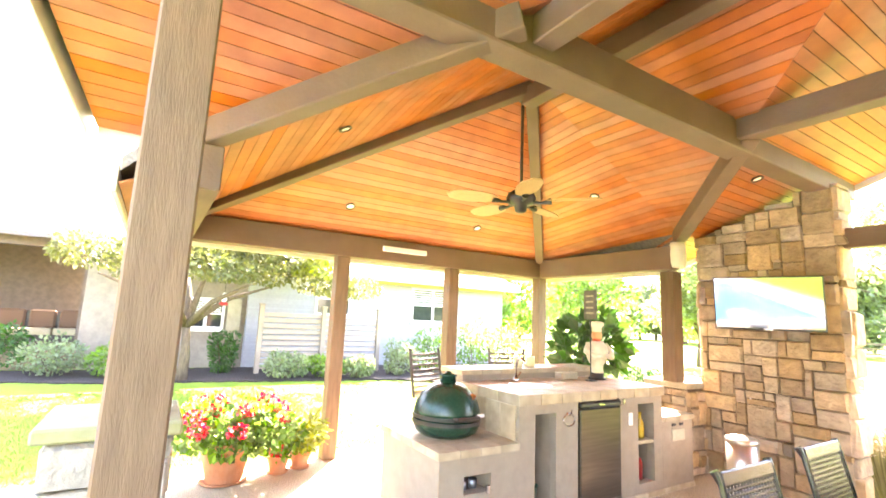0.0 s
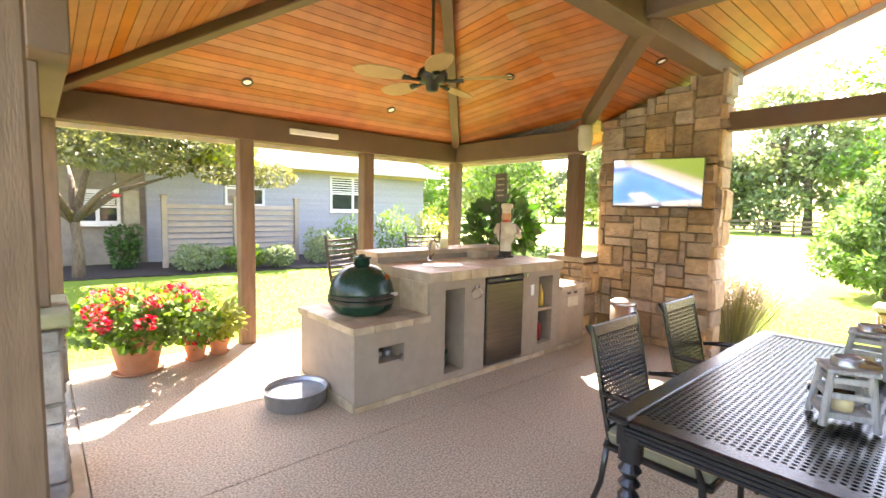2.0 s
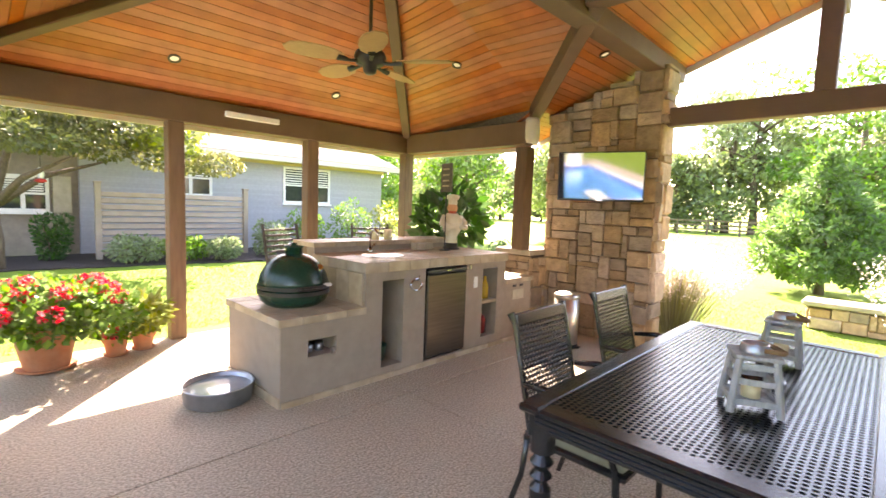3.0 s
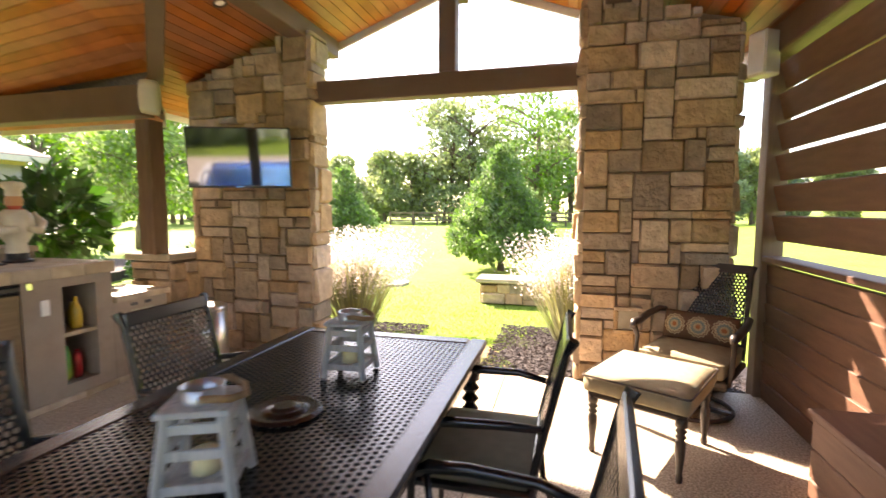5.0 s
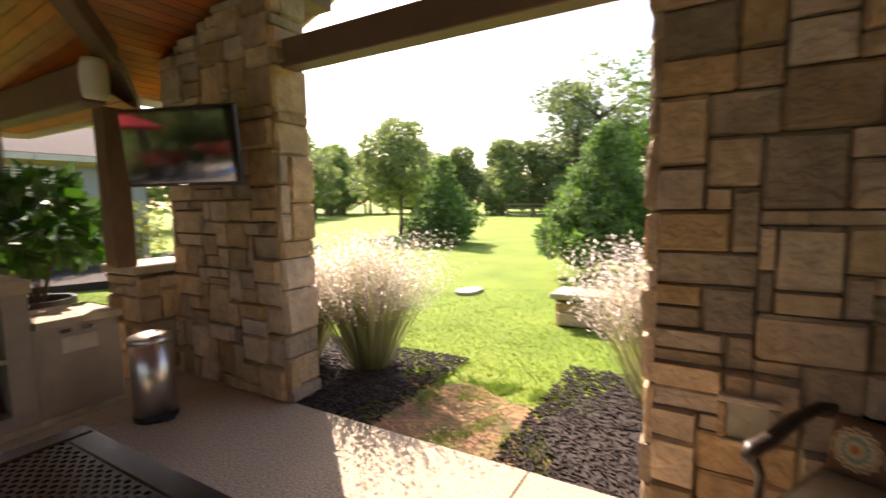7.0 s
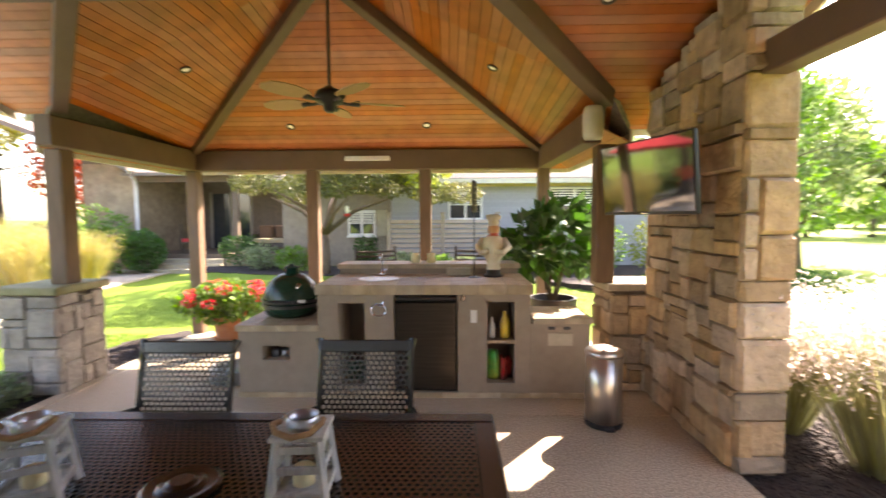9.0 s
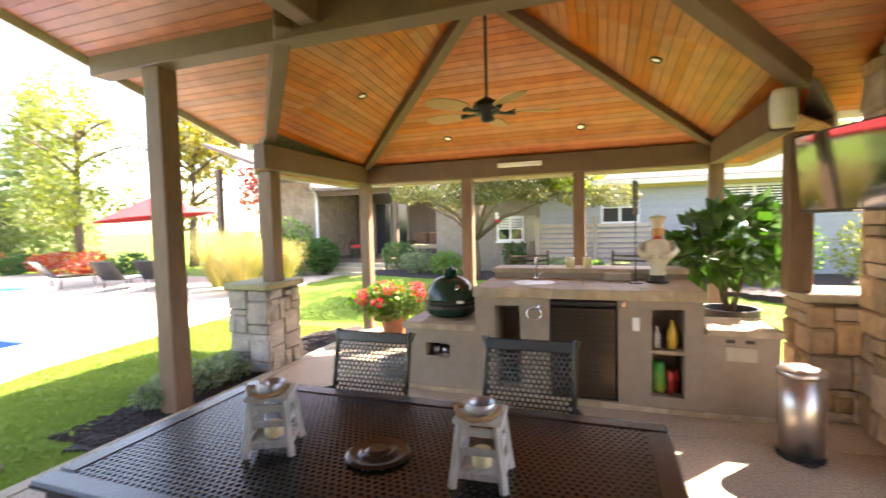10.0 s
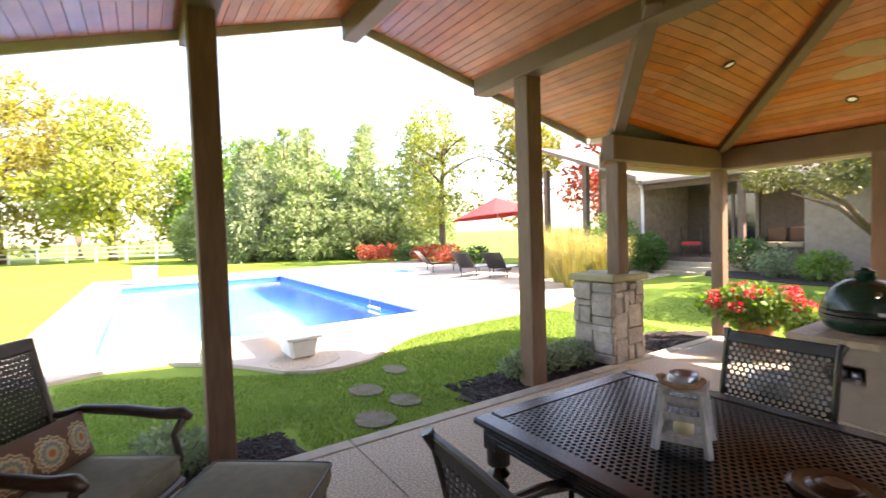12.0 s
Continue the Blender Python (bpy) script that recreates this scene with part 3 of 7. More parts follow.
def stone_face(parent, origin, u, normal, width, top, seed, meshes, cell=0.088, depth=0.045):
    """Random ashlar over one upright face. top(s): the height of the face at s metres along it."""
    rnd = random.Random(seed)
    u, nrm = Vector(u), Vector(normal)
    rot = Matrix((u, nrm, Vector((0, 0, 1)))).transposed().to_4x4()
    nc = max(1, round(width / cell))
    cw = width / nc
    hmax = max(top(0), top(width), top(width / 2))
    nr = int(hmax / cell) + 1
    ce = [0.0] + [(i + rnd.uniform(-0.3, 0.3)) * cw for i in range(1, nc)] + [width]
    re_ = [0.0] + [(j + rnd.uniform(-0.28, 0.28)) * cell for j in range(1, nr + 1)]
    used = [[False] * nc for _ in range(nr)]
    for j in range(nr):
        for i in range(nc):
            if used[j][i]:
                continue
            w, h = rnd.choice(((2, 1), (3, 1), (2, 2), (3, 2), (4, 2), (3, 3), (4, 1), (2, 2), (3, 2), (1, 2), (2, 3)))
            k = 0
            while k < w and i + k < nc and not used[j][i + k]:
                k += 1
            w = k
            if i + w == nc - 1 and not used[j][nc - 1]:
                w += 1
            h = min(h, nr - j)
            for a in range(h):
                for b in range(w):
                    used[j + a][i + b] = True
            s0, s1, z0 = ce[i], ce[i + w], re_[j]
            zt = min(top(s0), top(s1))
            z1 = min(re_[j + h], zt)
            if z1 - z0 < 0.035:
                continue
            ob = new("stone", rnd.choice(meshes))
            gap = 0.0028
            m = Matrix.Translation(Vector(origin) + u * (s0 + gap) + Vector((0, 0, z0 + gap))) @ rot
            ob.matrix_basis = m @ Matrix.Diagonal((s1 - s0 - 2 * gap, depth * rnd.uniform(0.65, 1.5), z1 - z0 - 2 * gap, 1))
            ob.parent = parent


def stone_column(name, x0, x1, y0, y1, top, label, material=MORTAR):
    """The core behind the stones; its top follows top(y)."""
    bm = bmesh.new()
    low = [bm.verts.new(c) for c in ((x0, y0, -0.15), (x1, y0, -0.15), (x1, y1, -0.15), (x0, y1, -0.15))]
    up_ = [bm.verts.new(c) for c in ((x0, y0, top(y0)), (x1, y0, top(y0)), (x1, y1, top(y1)), (x0, y1, top(y1)))]
    bm.faces.new(low[::-1])
    bm.faces.new(up_)
    for i in range(4):
        j = (i + 1) % 4
        bm.faces.new((low[i], low[j], up_[j], up_[i]))
    ob = part(name, bm, material)
    return tagged(ob, label, "", "", "structure")


def pil_top(y):
    return min(3.0, main_z(y) - 0.02)


PX0, PX1 = 5.24, 5.48
pillar_n = stone_column("wall_pillar_north", PX0, PX1, 0.08, 1.38, pil_top, "tall pillar of tan ledge stone carrying the gable")
pillar_s = stone_column("wall_pillar_south", PX0, PX1, -3.40, -2.335, pil_top, "tall pillar of tan ledge stone carrying the gable")
pier_w = stone_column("wall_pier_west", -0.50, -0.03, 1.27, 1.77, lambda y: 0.90, "low grey stone pier under a timber post")
pier_e = stone_column("wall_pier_east", 4.93, 5.40, 1.40, 1.84, lambda y: 0.90, "low tan stone pier under a timber post")


def cap(name, x0, x1, y0, y1, z0, z1, material, label):
    bm = bmesh.new()
    box(bm, x0, x1, y0, y1, z0, z1, 0.012)
    return struct(name, bm, material, label)


cap("cap_stone", -0.57, 0.04, 1.20, 1.84, 0.90, 0.97, CAP_MOSS, "greenish weathered cap stone on the pier")
cap("cap_stone", 4.86, 5.46, 1.38, 1.90, 0.90, 0.97, CAPSTONE, "buff cap stone on the pier")

ob_ = thing("outlet_box", pose(PX0 - 0.062, -2.70, 0.53), "square tan stone-framed outlet box on the pillar", "outlet box")
for a, b, c, d in ((-0.105, 0.105, -0.105, -0.075), (-0.105, 0.105, 0.075, 0.105), (-0.105, -0.075, -0.074, 0.074), (0.075, 0.105, -0.074, 0.074)):
    bm = bmesh.new()
    box(bm, -0.035, 0.03, a, b, c, d, 0.006)
    part("frame", bm, STONE, ob_)
bm = bmesh.new()
box(bm, -0.018, 0.03, -0.074, 0.074, -0.074, 0.074, 0.003)
part("cover_plate", bm, CAPSTONE, ob_, "recessed buff cover plate")

# ---- louvred south wall ----
LOUVER = mat("brown_stained_boards", (0.17, 0.082, 0.045), (0.13, 0.06, 0.033), rough=0.6, scale=6, stretch=(0.8, 5, 5), bump=0.2, bump_scale=40, stain=0.3, stain_scale=2)
louver = thing("wall_south", Matrix(), "brown board wall with an open louvred screen above", "", kind="structure")
for x0, x1 in ((0.14, 2.62), (2.78, 5.17)):
    z = 0.0
    for k in range(7):
        bm = bmesh.new()
        box(bm, x0, x1, -0.018, 0.018, 0.0, 0.148, 0.004, Matrix.Translation((0, -3.66, z)) @ Matrix.Rotation(radians(-7), 4, "X"))
        part("board", bm, LOUVER, louver)
        z += 0.142
    bm = bmesh.new()
    box(bm, x0, x1, -3.75, -3.59, 1.02, 1.06, 0.006)
    part("sill_rail", bm, LOUVER, louver)
    for k in range(6):
        bm = bmesh.new()
        box(bm, x0, x1, -0.014, 0.014, -0.092, 0.092, 0.005, Matrix.Translation((0, -3.67, 1.262 + 0.212 * k)) @ Matrix.Rotation(radians(-14), 4, "X"))
        part("louvre_slat", bm, LOUVER, louver)

# ---- outdoor kitchen ----
KY = 1.215
kitchen = thing("kitchen_island", Matrix(), "stucco outdoor kitchen island with stepped tile worktops and open niches", "kitchen island")


def kbox(name, x0, x1, y0, y1, z0, z1, material=STUCCO, label="", bevel=0.004):
    bm = bmesh.new()
    box(bm, x0, x1, y0, y1, z0, z1, bevel)
    return part(name, bm, material, kitchen, label)


def wall_with_holes(name, x0, x1, z0, z1, holes, y0=KY, y1=KY + 0.07):
    """A front wall with square openings through it."""
    xs = sorted({x0, x1, *[h[0] for h in holes], *[h[1] for h in holes]})
    bm = bmesh.new()
    zs = sorted({z0, z1, *[h[2] for h in holes], *[h[3] for h in holes]})
    solid = {}
    for i in range(len(xs) - 1):
        for j in range(len(zs) - 1):
            cx, cz = (xs[i] + xs[i + 1]) / 2, (zs[j] + zs[j + 1]) / 2
            solid[i, j] = not any(h[0] < cx < h[1] and h[2] < cz < h[3] for h in holes)

    def quad(*cs):
        bm.faces.new([bm.verts.new(c) for c in cs])
    for (i, j), s in solid.items():
        if not s:
            continue
        a, b, c, d = xs[i], xs[i + 1], zs[j], zs[j + 1]
        quad((a, y0, c), (b, y0, c), (b, y0, d), (a, y0, d))
        quad((a, y1, d), (b, y1, d), (b, y1, c), (a, y1, c))
        if not solid.get((i - 1, j)):
            quad((a, y0, c), (a, y0, d), (a, y1, d), (a, y1, c))
        if not solid.get((i + 1, j)):
            quad((b, y0, d), (b, y0, c), (b, y1, c), (b, y1, d))
        if not solid.get((i, j - 1)):
            quad((a, y0, c), (a, y1, c), (b, y1, c), (b, y0, c))
        if not solid.get((i, j + 1)):
            quad((a, y0, d), (b, y0, d), (b, y1, d), (a, y1, d))
    bmesh.ops.remove_doubles(bm, verts=bm.verts[:], dist=0.0005)
    return part(name, bm, STUCCO, kitchen)


LX0, LX1, LZ, LY1 = 1.62, 2.33, 0.64, 2.12
TX1, TZ, TY1 = 4.16, 0.99, 2.00
RX1, RZ2, RY1 = 4.67, 0.70, 1.72
BARY0, BARY1, BARZ = 1.98, 2.36, 1.09
NICHE_A, FRIDGE, NICHE_B, SLOT = (2.50, 2.73, 0.10, 0.83), (2.985, 3.535, 0.05, 0.905), (3.79, 4.03, 0.13, 0.84), (1.83, 2.07, 0.33, 0.455)
wall_with_holes("front_panel", LX0, LX1, 0.0, LZ - 0.055, [SLOT])
wall_with_holes("front_panel", LX1, TX1, 0.0, TZ - 0.085, [NICHE_A, FRIDGE, NICHE_B])
kbox("front_panel", TX1, RX1, KY, KY + 0.07, 0.0, RZ2 - 0.05)
kbox("side_panel", LX0, LX0 + 0.07, KY + 0.07, LY1, 0.0, LZ - 0.055)
kbox("side_panel", RX1 - 0.07, RX1, KY + 0.07, RY1, 0.0, RZ2 - 0.05)
kbox("side_panel", LX1, LX1 + 0.07, KY + 0.07, TY1, 0.0, TZ - 0.085)
kbox("side_panel", TX1 - 0.07, TX1, KY + 0.07, TY1, 0.0, TZ - 0.085)
kbox("back_panel", LX0 + 0.07, LX1, LY1 - 0.07, LY1, 0.0, LZ - 0.055)
kbox("back_panel", TX1, RX1 - 0.07, RY1 - 0.07, RY1, 0.0, RZ2 - 0.05)
kbox("bar_wall", LX1, TX1, TY1, TY1 + 0.14, 0.0, BARZ - 0.045)
for a, b in ((NICHE_A, 0.5), (NICHE_B, 0.42), (SLOT, 0.4)):
    kbox("niche_back", a[0] - 0.06, a[1] + 0.06, KY + b, KY + b + 0.02, a[2] - 0.04, a[3] + 0.04)
    kbox("niche_side", a[0] - 0.02, a[0], KY + 0.07, KY + b, a[2] - 0.02, a[3] + 0.02)
    kbox("niche_side", a[1], a[1] + 0.02, KY + 0.07, KY + b, a[2] - 0.02, a[3] + 0.02)
    kbox("niche_floor", a[0], a[1], KY + 0.07, KY + b, a[2] - 0.02, a[2])
    kbox("niche_top", a[0], a[1], KY + 0.07, KY + b, a[3], a[3] + 0.02)
kbox("niche_shelf", NICHE_B[0], NICHE_B[1], KY + 0.005, KY + 0.42, 0.475, 0.505, TILE, "tile edged shelf")


def tiles(x0, x1, y0, y1, z0, z1, nx, ny, gap=0.004):
    """Square-edged tiles laid over a worktop, each a piece of its own."""
    kbox("tile_bed", x0 + 0.006, x1 - 0.006, y0 + 0.006, y1 - 0.006, z0 + 0.004, z1 - 0.004, GROUT, bevel=0)
    dx, dy = (x1 - x0) / nx, (y1 - y0) / ny
    for i in range(nx):
        for j in range(ny):
            bm = bmesh.new()
            box(bm, x0 + i * dx + gap / 2, x0 + (i + 1) * dx - gap / 2, y0 + j * dy + gap / 2, y0 + (j + 1) * dy - gap / 2, z0, z1, 0.003)
            part("tile", bm, TILE, kitchen)


o = 0.022
tiles(LX0 - o, LX1, KY - o, LY1 + o, LZ - 0.055, LZ, 4, 5)
tiles(LX1 - o, TX1 + o, KY - o, TY1, TZ - 0.085, TZ, 8, 3)
tiles(TX1 + o, RX1 + o, KY - o, RY1 + o, RZ2 - 0.05, RZ2, 2, 2)
tiles(LX1 - o, TX1 + o, BARY0, BARY1, BARZ - 0.045, BARZ, 8, 1)
for i in range(12):
    w = (RX1 - LX0) / 12
    kbox("base_tile", LX0 + i * w + 0.002, LX0 + (i + 1) * w - 0.002, KY - 0.016, KY - 0.001, 0.0, 0.045, TILE, bevel=0.003)
for i in range(4):
    w = (LY1 - KY) / 4
    kbox("base_tile", LX0 - 0.016, LX0 - 0.001, KY + i * w, KY + (i + 1) * w - 0.004, 0.0, 0.075, TILE, bevel=0.003)
for k in range(4):
    kbox("jamb_tile", LX1 - 0.016, LX1 - 0.001, KY + 0.03 + k * 0.19, KY + 0.03 + k * 0.19 + 0.186, LZ + 0.002, TZ - 0.088, TILE, bevel=0.003)

# ---- furniture and fittings ----
STEEL = mat("brushed_stainless_steel", (0.75, 0.70, 0.65), (0.68, 0.63, 0.58), rough=0.34, scale=40, stretch=(1, 1, 0.05), bump=0.03, metal=1.0)
GALV = mat("galvanised_steel", (0.50, 0.53, 0.56), (0.38, 0.41, 0.44), rough=0.38, scale=14, bump=0.06, metal=0.9)
CHROME = mat("chrome", (0.75, 0.75, 0.75), (0.7, 0.7, 0.7), rough=0.1, bump=0, metal=1.0)
PLASTIC_BLACK = mat("black_plastic", (0.012, 0.012, 0.013), (0.018, 0.018, 0.019), rough=0.4, bump=0.03)
FRIDGE_DOOR = mat("brushed_dark_steel", (0.10, 0.085, 0.07), (0.075, 0.063, 0.052), rough=0.3, scale=50, stretch=(0.05, 1, 1), bump=0.02, metal=0.9)
KAMADO = mat("green_glazed_ceramic", (0.012, 0.045, 0.028), (0.007, 0.03, 0.018), rough=0.22, scale=60, bump=0.10, bump_scale=110)
TERRA = mat("terracotta", (0.50, 0.20, 0.095), (0.40, 0.15, 0.07), rough=0.85, scale=7, bump=0.15, bump_scale=60, stain=0.5, stain_scale=5, stain_color=(0.46, 0.33, 0.23))
GREYWOOD = mat("whitewashed_grey_wood", (0.47, 0.48, 0.47), (0.28, 0.30, 0.31), rough=0.75, scale=9, stretch=(6, 6, 0.8), bump=0.3, bump_scale=50, stain=0.5, stain_scale=9, stain_color=(0.62, 0.62, 0.58))
ROPE = mat("tan_rope", (0.36, 0.23, 0.12), (0.26, 0.16, 0.08), rough=0.95, scale=60, bump=0.7, bump_scale=120)
WAX = mat("cream_wax", (0.80, 0.70, 0.42), (0.76, 0.66, 0.38), rough=0.5, bump=0.03)
CHEF = mat("painted_cream_resin", (0.78, 0.71, 0.57), (0.68, 0.60, 0.46), rough=0.55, scale=10, bump=0.12, stain=0.4, stain_scale=9, stain_color=(0.40, 0.28, 0.17))
def paint_figurine():
    """Cream coat and hat, dark base, warm face and a red neckerchief, by height."""
    nt = CHEF.node_tree
    b = nt.nodes["Principled BSDF"]
    base = b.inputs["Base Color"].links[0].from_socket
    co = nt.nodes.new("ShaderNodeTexCoord")
    sx = nt.nodes.new("ShaderNodeSeparateXYZ")
    nt.links.new(co.outputs["Object"], sx.inputs[0])
    cr = nt.nodes.new("ShaderNodeValToRGB")
    cr.color_ramp.interpolation = "CONSTANT"
    els = cr.color_ramp.elements
    els[0].position, els[0].color = 0.0, (0.03, 0.025, 0.022, 1)
    els[1].position, els[1].color = 0.07, (1, 1, 1, 1)
    for pos, col in ((0.392, (0.75, 0.12, 0.07, 1)), (0.418, (0.85, 0.48, 0.30, 1)), (0.492, (1, 1, 1, 1))):
        e = els.new(pos)
        e.color = col
    nt.links.new(sx.outputs[2], cr.inputs[0])
    mx = nt.nodes.new("ShaderNodeMix")
    mx.data_type, mx.blend_type = "RGBA", "MULTIPLY"
    mx.inputs[0].default_value = 1.0
    nt.links.new(base, mx.inputs[6])
    nt.links.new(cr.outputs[0], mx.inputs[7])
    nt.links.new(mx.outputs[2], b.inputs["Base Color"])


paint_figurine()
SOIL = mat("potting_soil", (0.05, 0.035, 0.025), rough=0.95, bump=0.8)
LEAF = leaf_mat("geranium_leaves", (0.16, 0.30, 0.035), (0.09, 0.20, 0.02))
LEAF_DEEP = leaf_mat("glossy_deep_green_leaves", (0.055, 0.15, 0.02), (0.03, 0.095, 0.012), 0.3)
LEAF_YEL = leaf_mat("yellow_green_leaves", (0.30, 0.33, 0.04), (0.19, 0.25, 0.03))
PETAL = leaf_mat("red_geranium_petals", (0.75, 0.035, 0.06), (0.62, 0.015, 0.03), 0.35)


def leaves(name, centres, n, size, material, parent=None, label="", seed=1, flat=0.0, droop=0.0, long=1.6):
    """Small folded leaves spread through ellipsoids: (x, y, z, rx, ry, rz, weight)."""
    rnd = random.Random(seed)
    tot = sum(c[6] for c in centres)
    v, f = [], []
    for c in centres:
        for _ in range(int(n * c[6] / tot)):
            while True:
                p = Vector((rnd.uniform(-1, 1), rnd.uniform(-1, 1), rnd.uniform(-1, 1)))
                if 0.05 < p.length < 1:
                    break
            p = p.normalized() * (p.length ** 0.45)
            q = Vector((c[0] + p.x * c[3], c[1] + p.y * c[4], c[2] + p.z * c[5]))
            d = (p + Vector((rnd.gauss(0, 0.6), rnd.gauss(0, 0.6), rnd.gauss(0, 0.6) - droop))).normalized()
            s = size * rnd.uniform(0.6, 1.35)
            side = d.cross(Vector((rnd.gauss(0, 1), rnd.gauss(0, 1), rnd.gauss(0, 1) + flat)))
            if side.length < 0.01:
                continue
            side.normalize()
            nn = d.cross(side)
            k = len(v)
            v += [tuple(q), tuple(q + d * s * long * 0.5 + side * s * 0.5 + nn * s * 0.12), tuple(q + d * s * long), tuple(q + d * s * long * 0.5 - side * s * 0.5 + nn * s * 0.12)]
            f += [(k, k + 1, k + 2), (k, k + 2, k + 3)]
    me = bpy.data.meshes.new(name)
    me.from_pydata(v, [], f)
    me.materials.append(material)
    ob = new(name, me)
    ob.parent = parent
    if label:
        tagged(ob, label)
    return ob


def lattice(bm, w, h, nx, ny, hole=0.33, thick=0.008, at=None):
    """A pierced panel in the xy plane, centred: staggered diamond-like holes right through."""
    dx, dy = w / nx, h / ny
    vs = []

    def nv(x, y, z):
        q = bm.verts.new((x, y, z))
        vs.append(q)
        return q
    for j in range(ny):
        off = dx / 2 if j % 2 else 0
        y0 = -h / 2 + j * dy
        for i in range(nx - (1 if off else 0)):
            x0 = -w / 2 + i * dx + off
            cx, cy = x0 + dx / 2, y0 + dy / 2
            rings = []
            for z in (thick / 2, -thick / 2):
                o_ = [nv(x0, y0, z), nv(x0 + dx, y0, z), nv(x0 + dx, y0 + dy, z), nv(x0, y0 + dy, z)]
                g = 0.62
                i_ = [nv(cx - dx * hole * g, cy - dy * hole, z), nv(cx + dx * hole * g, cy - dy * hole, z), nv(cx + dx * hole, cy, z), nv(cx + dx * hole * g, cy + dy * hole, z), nv(cx - dx * hole * g, cy + dy * hole, z), nv(cx - dx * hole, cy, z)]
                rings.append(i_)
                fs = [(o_[0], o_[1], i_[1], i_[0]), (o_[1], i_[2], i_[1]), (o_[1], o_[2], i_[2]), (o_[2], i_[3], i_[2]), (o_[2], o_[3], i_[4], i_[3]), (o_[3], i_[5], i_[4]), (o_[3], o_[0], i_[5]), (o_[0], i_[0], i_[5])]
                for q in fs:
                    bm.faces.new(q if z > 0 else q[::-1])
            for k in range(6):
                bm.faces.new((rings[0][k], rings[0][(k + 1) % 6], rings[1][(k + 1) % 6], rings[1][k]))
        if off:
            for xa, xb in ((-w / 2, -w / 2 + dx / 2), (w / 2 - dx / 2, w / 2)):
                for z in (thick / 2, -thick / 2):
                    bm.faces.new([nv(xa, y0, z), nv(xb, y0, z), nv(xb, y0 + dy, z), nv(xa, y0 + dy, z)])
    if at:
        bmesh.ops.transform(bm, matrix=at, verts=vs)
    bmesh.ops.remove_doubles(bm, verts=vs, dist=0.0001)


def turned_leg(bm, h, r, m=None):
    lathe(bm, [(r * 0.62, 0), (r * 0.75, 0.02), (r * 0.55, 0.05), (r * 0.95, h * 0.45), (r * 1.0, h * 0.62), (r * 0.55, h * 0.66), (r * 1.05, h * 0.70), (r * 0.6, h * 0.74), (r * 1.1, h * 0.79), (r * 0.6, h * 0.84), (r * 1.15, h * 0.86), (r * 1.15, h)], 14, m)


TZ_TOP = 0.725


def dining_table():
    t = thing("dining_table", pose(2.63, -1.30, 0), "black cast aluminium dining table with a woven lattice top", "table")
    L, W = 2.08, 1.07
    bm = bmesh.new()
    lattice(bm, L - 0.17, W - 0.17, 72, 37, 0.33, 0.012, Matrix.Translation((0, 0, TZ_TOP - 0.010)))
    part("lattice_top", bm, BLACK_METAL, t, "pierced woven-pattern tabletop")
    for sx, sy, a, b in ((0, 1, L, 0.09), (0, -1, L, 0.09), (1, 0, 0.09, W - 0.18), (-1, 0, 0.09, W - 0.18)):
        bm = bmesh.new()
        cx, cy = sx * (L / 2 - 0.045), sy * (W / 2 - 0.045)
        box(bm, cx - a / 2, cx + a / 2, cy - b / 2, cy + b / 2, TZ_TOP - 0.032, TZ_TOP, 0.01)
        part("rim", bm, BLACK_METAL, t)
        bm = bmesh.new()
        for q in range(3):
            z = TZ_TOP - 0.036 - q * 0.022
            k = 0.03 + 0.008 * q
            if sx:
                box(bm, sx * (L / 2 - k) - 0.012, sx * (L / 2 - k) + 0.012, -W / 2 + 0.06, W / 2 - 0.06, z - 0.021, z, 0.006)
            else:
                box(bm, -L / 2 + 0.06, L / 2 - 0.06, sy * (W / 2 - k) - 0.012, sy * (W / 2 - k) + 0.012, z - 0.021, z, 0.006)
        part("apron", bm, BLACK_METAL, t, "reeded apron")
    for sx in (-1, 1):
        for sy in (-1, 1):
            bm = bmesh.new()
            turned_leg(bm, TZ_TOP - 0.1, 0.042, Matrix.Translation((sx * (L / 2 - 0.075), sy * (W / 2 - 0.075), 0)))
            box(bm, sx * (L / 2 - 0.075) - 0.045, sx * (L / 2 - 0.075) + 0.045, sy * (W / 2 - 0.075) - 0.045, sy * (W / 2 - 0.075) + 0.045, TZ_TOP - 0.13, TZ_TOP - 0.033, 0.006)
            part("leg", bm, BLACK_METAL, t, smooth=False)


dining_table()


def cushion_bm(w, d, h, z, puff=0.012, n=8):
    bm = bmesh.new()
    box(bm, -w / 2, w / 2, -d / 2, d / 2, z, z + h)
    bmesh.ops.subdivide_edges(bm, edges=bm.edges[:], cuts=n, use_grid_fill=True)
    for v in bm.verts:
        u, q = 2 * v.co.x / w, 2 * v.co.y / d
        k = (1 - abs(u) ** 4) * (1 - abs(q) ** 4)
        c = max(abs(u), abs(q))
        zz_ = (v.co.z - z) / h - 0.5
        v.co.z += (puff * k if zz_ > 0.4 else 0)
        s = 1 - 0.03 * (2 * zz_) ** 2
        v.co.x *= s
        v.co.y *= s
        if abs(u) > 0.9 and abs(q) > 0.9:
            v.co.x *= 0.985
            v.co.y *= 0.985
    return bm


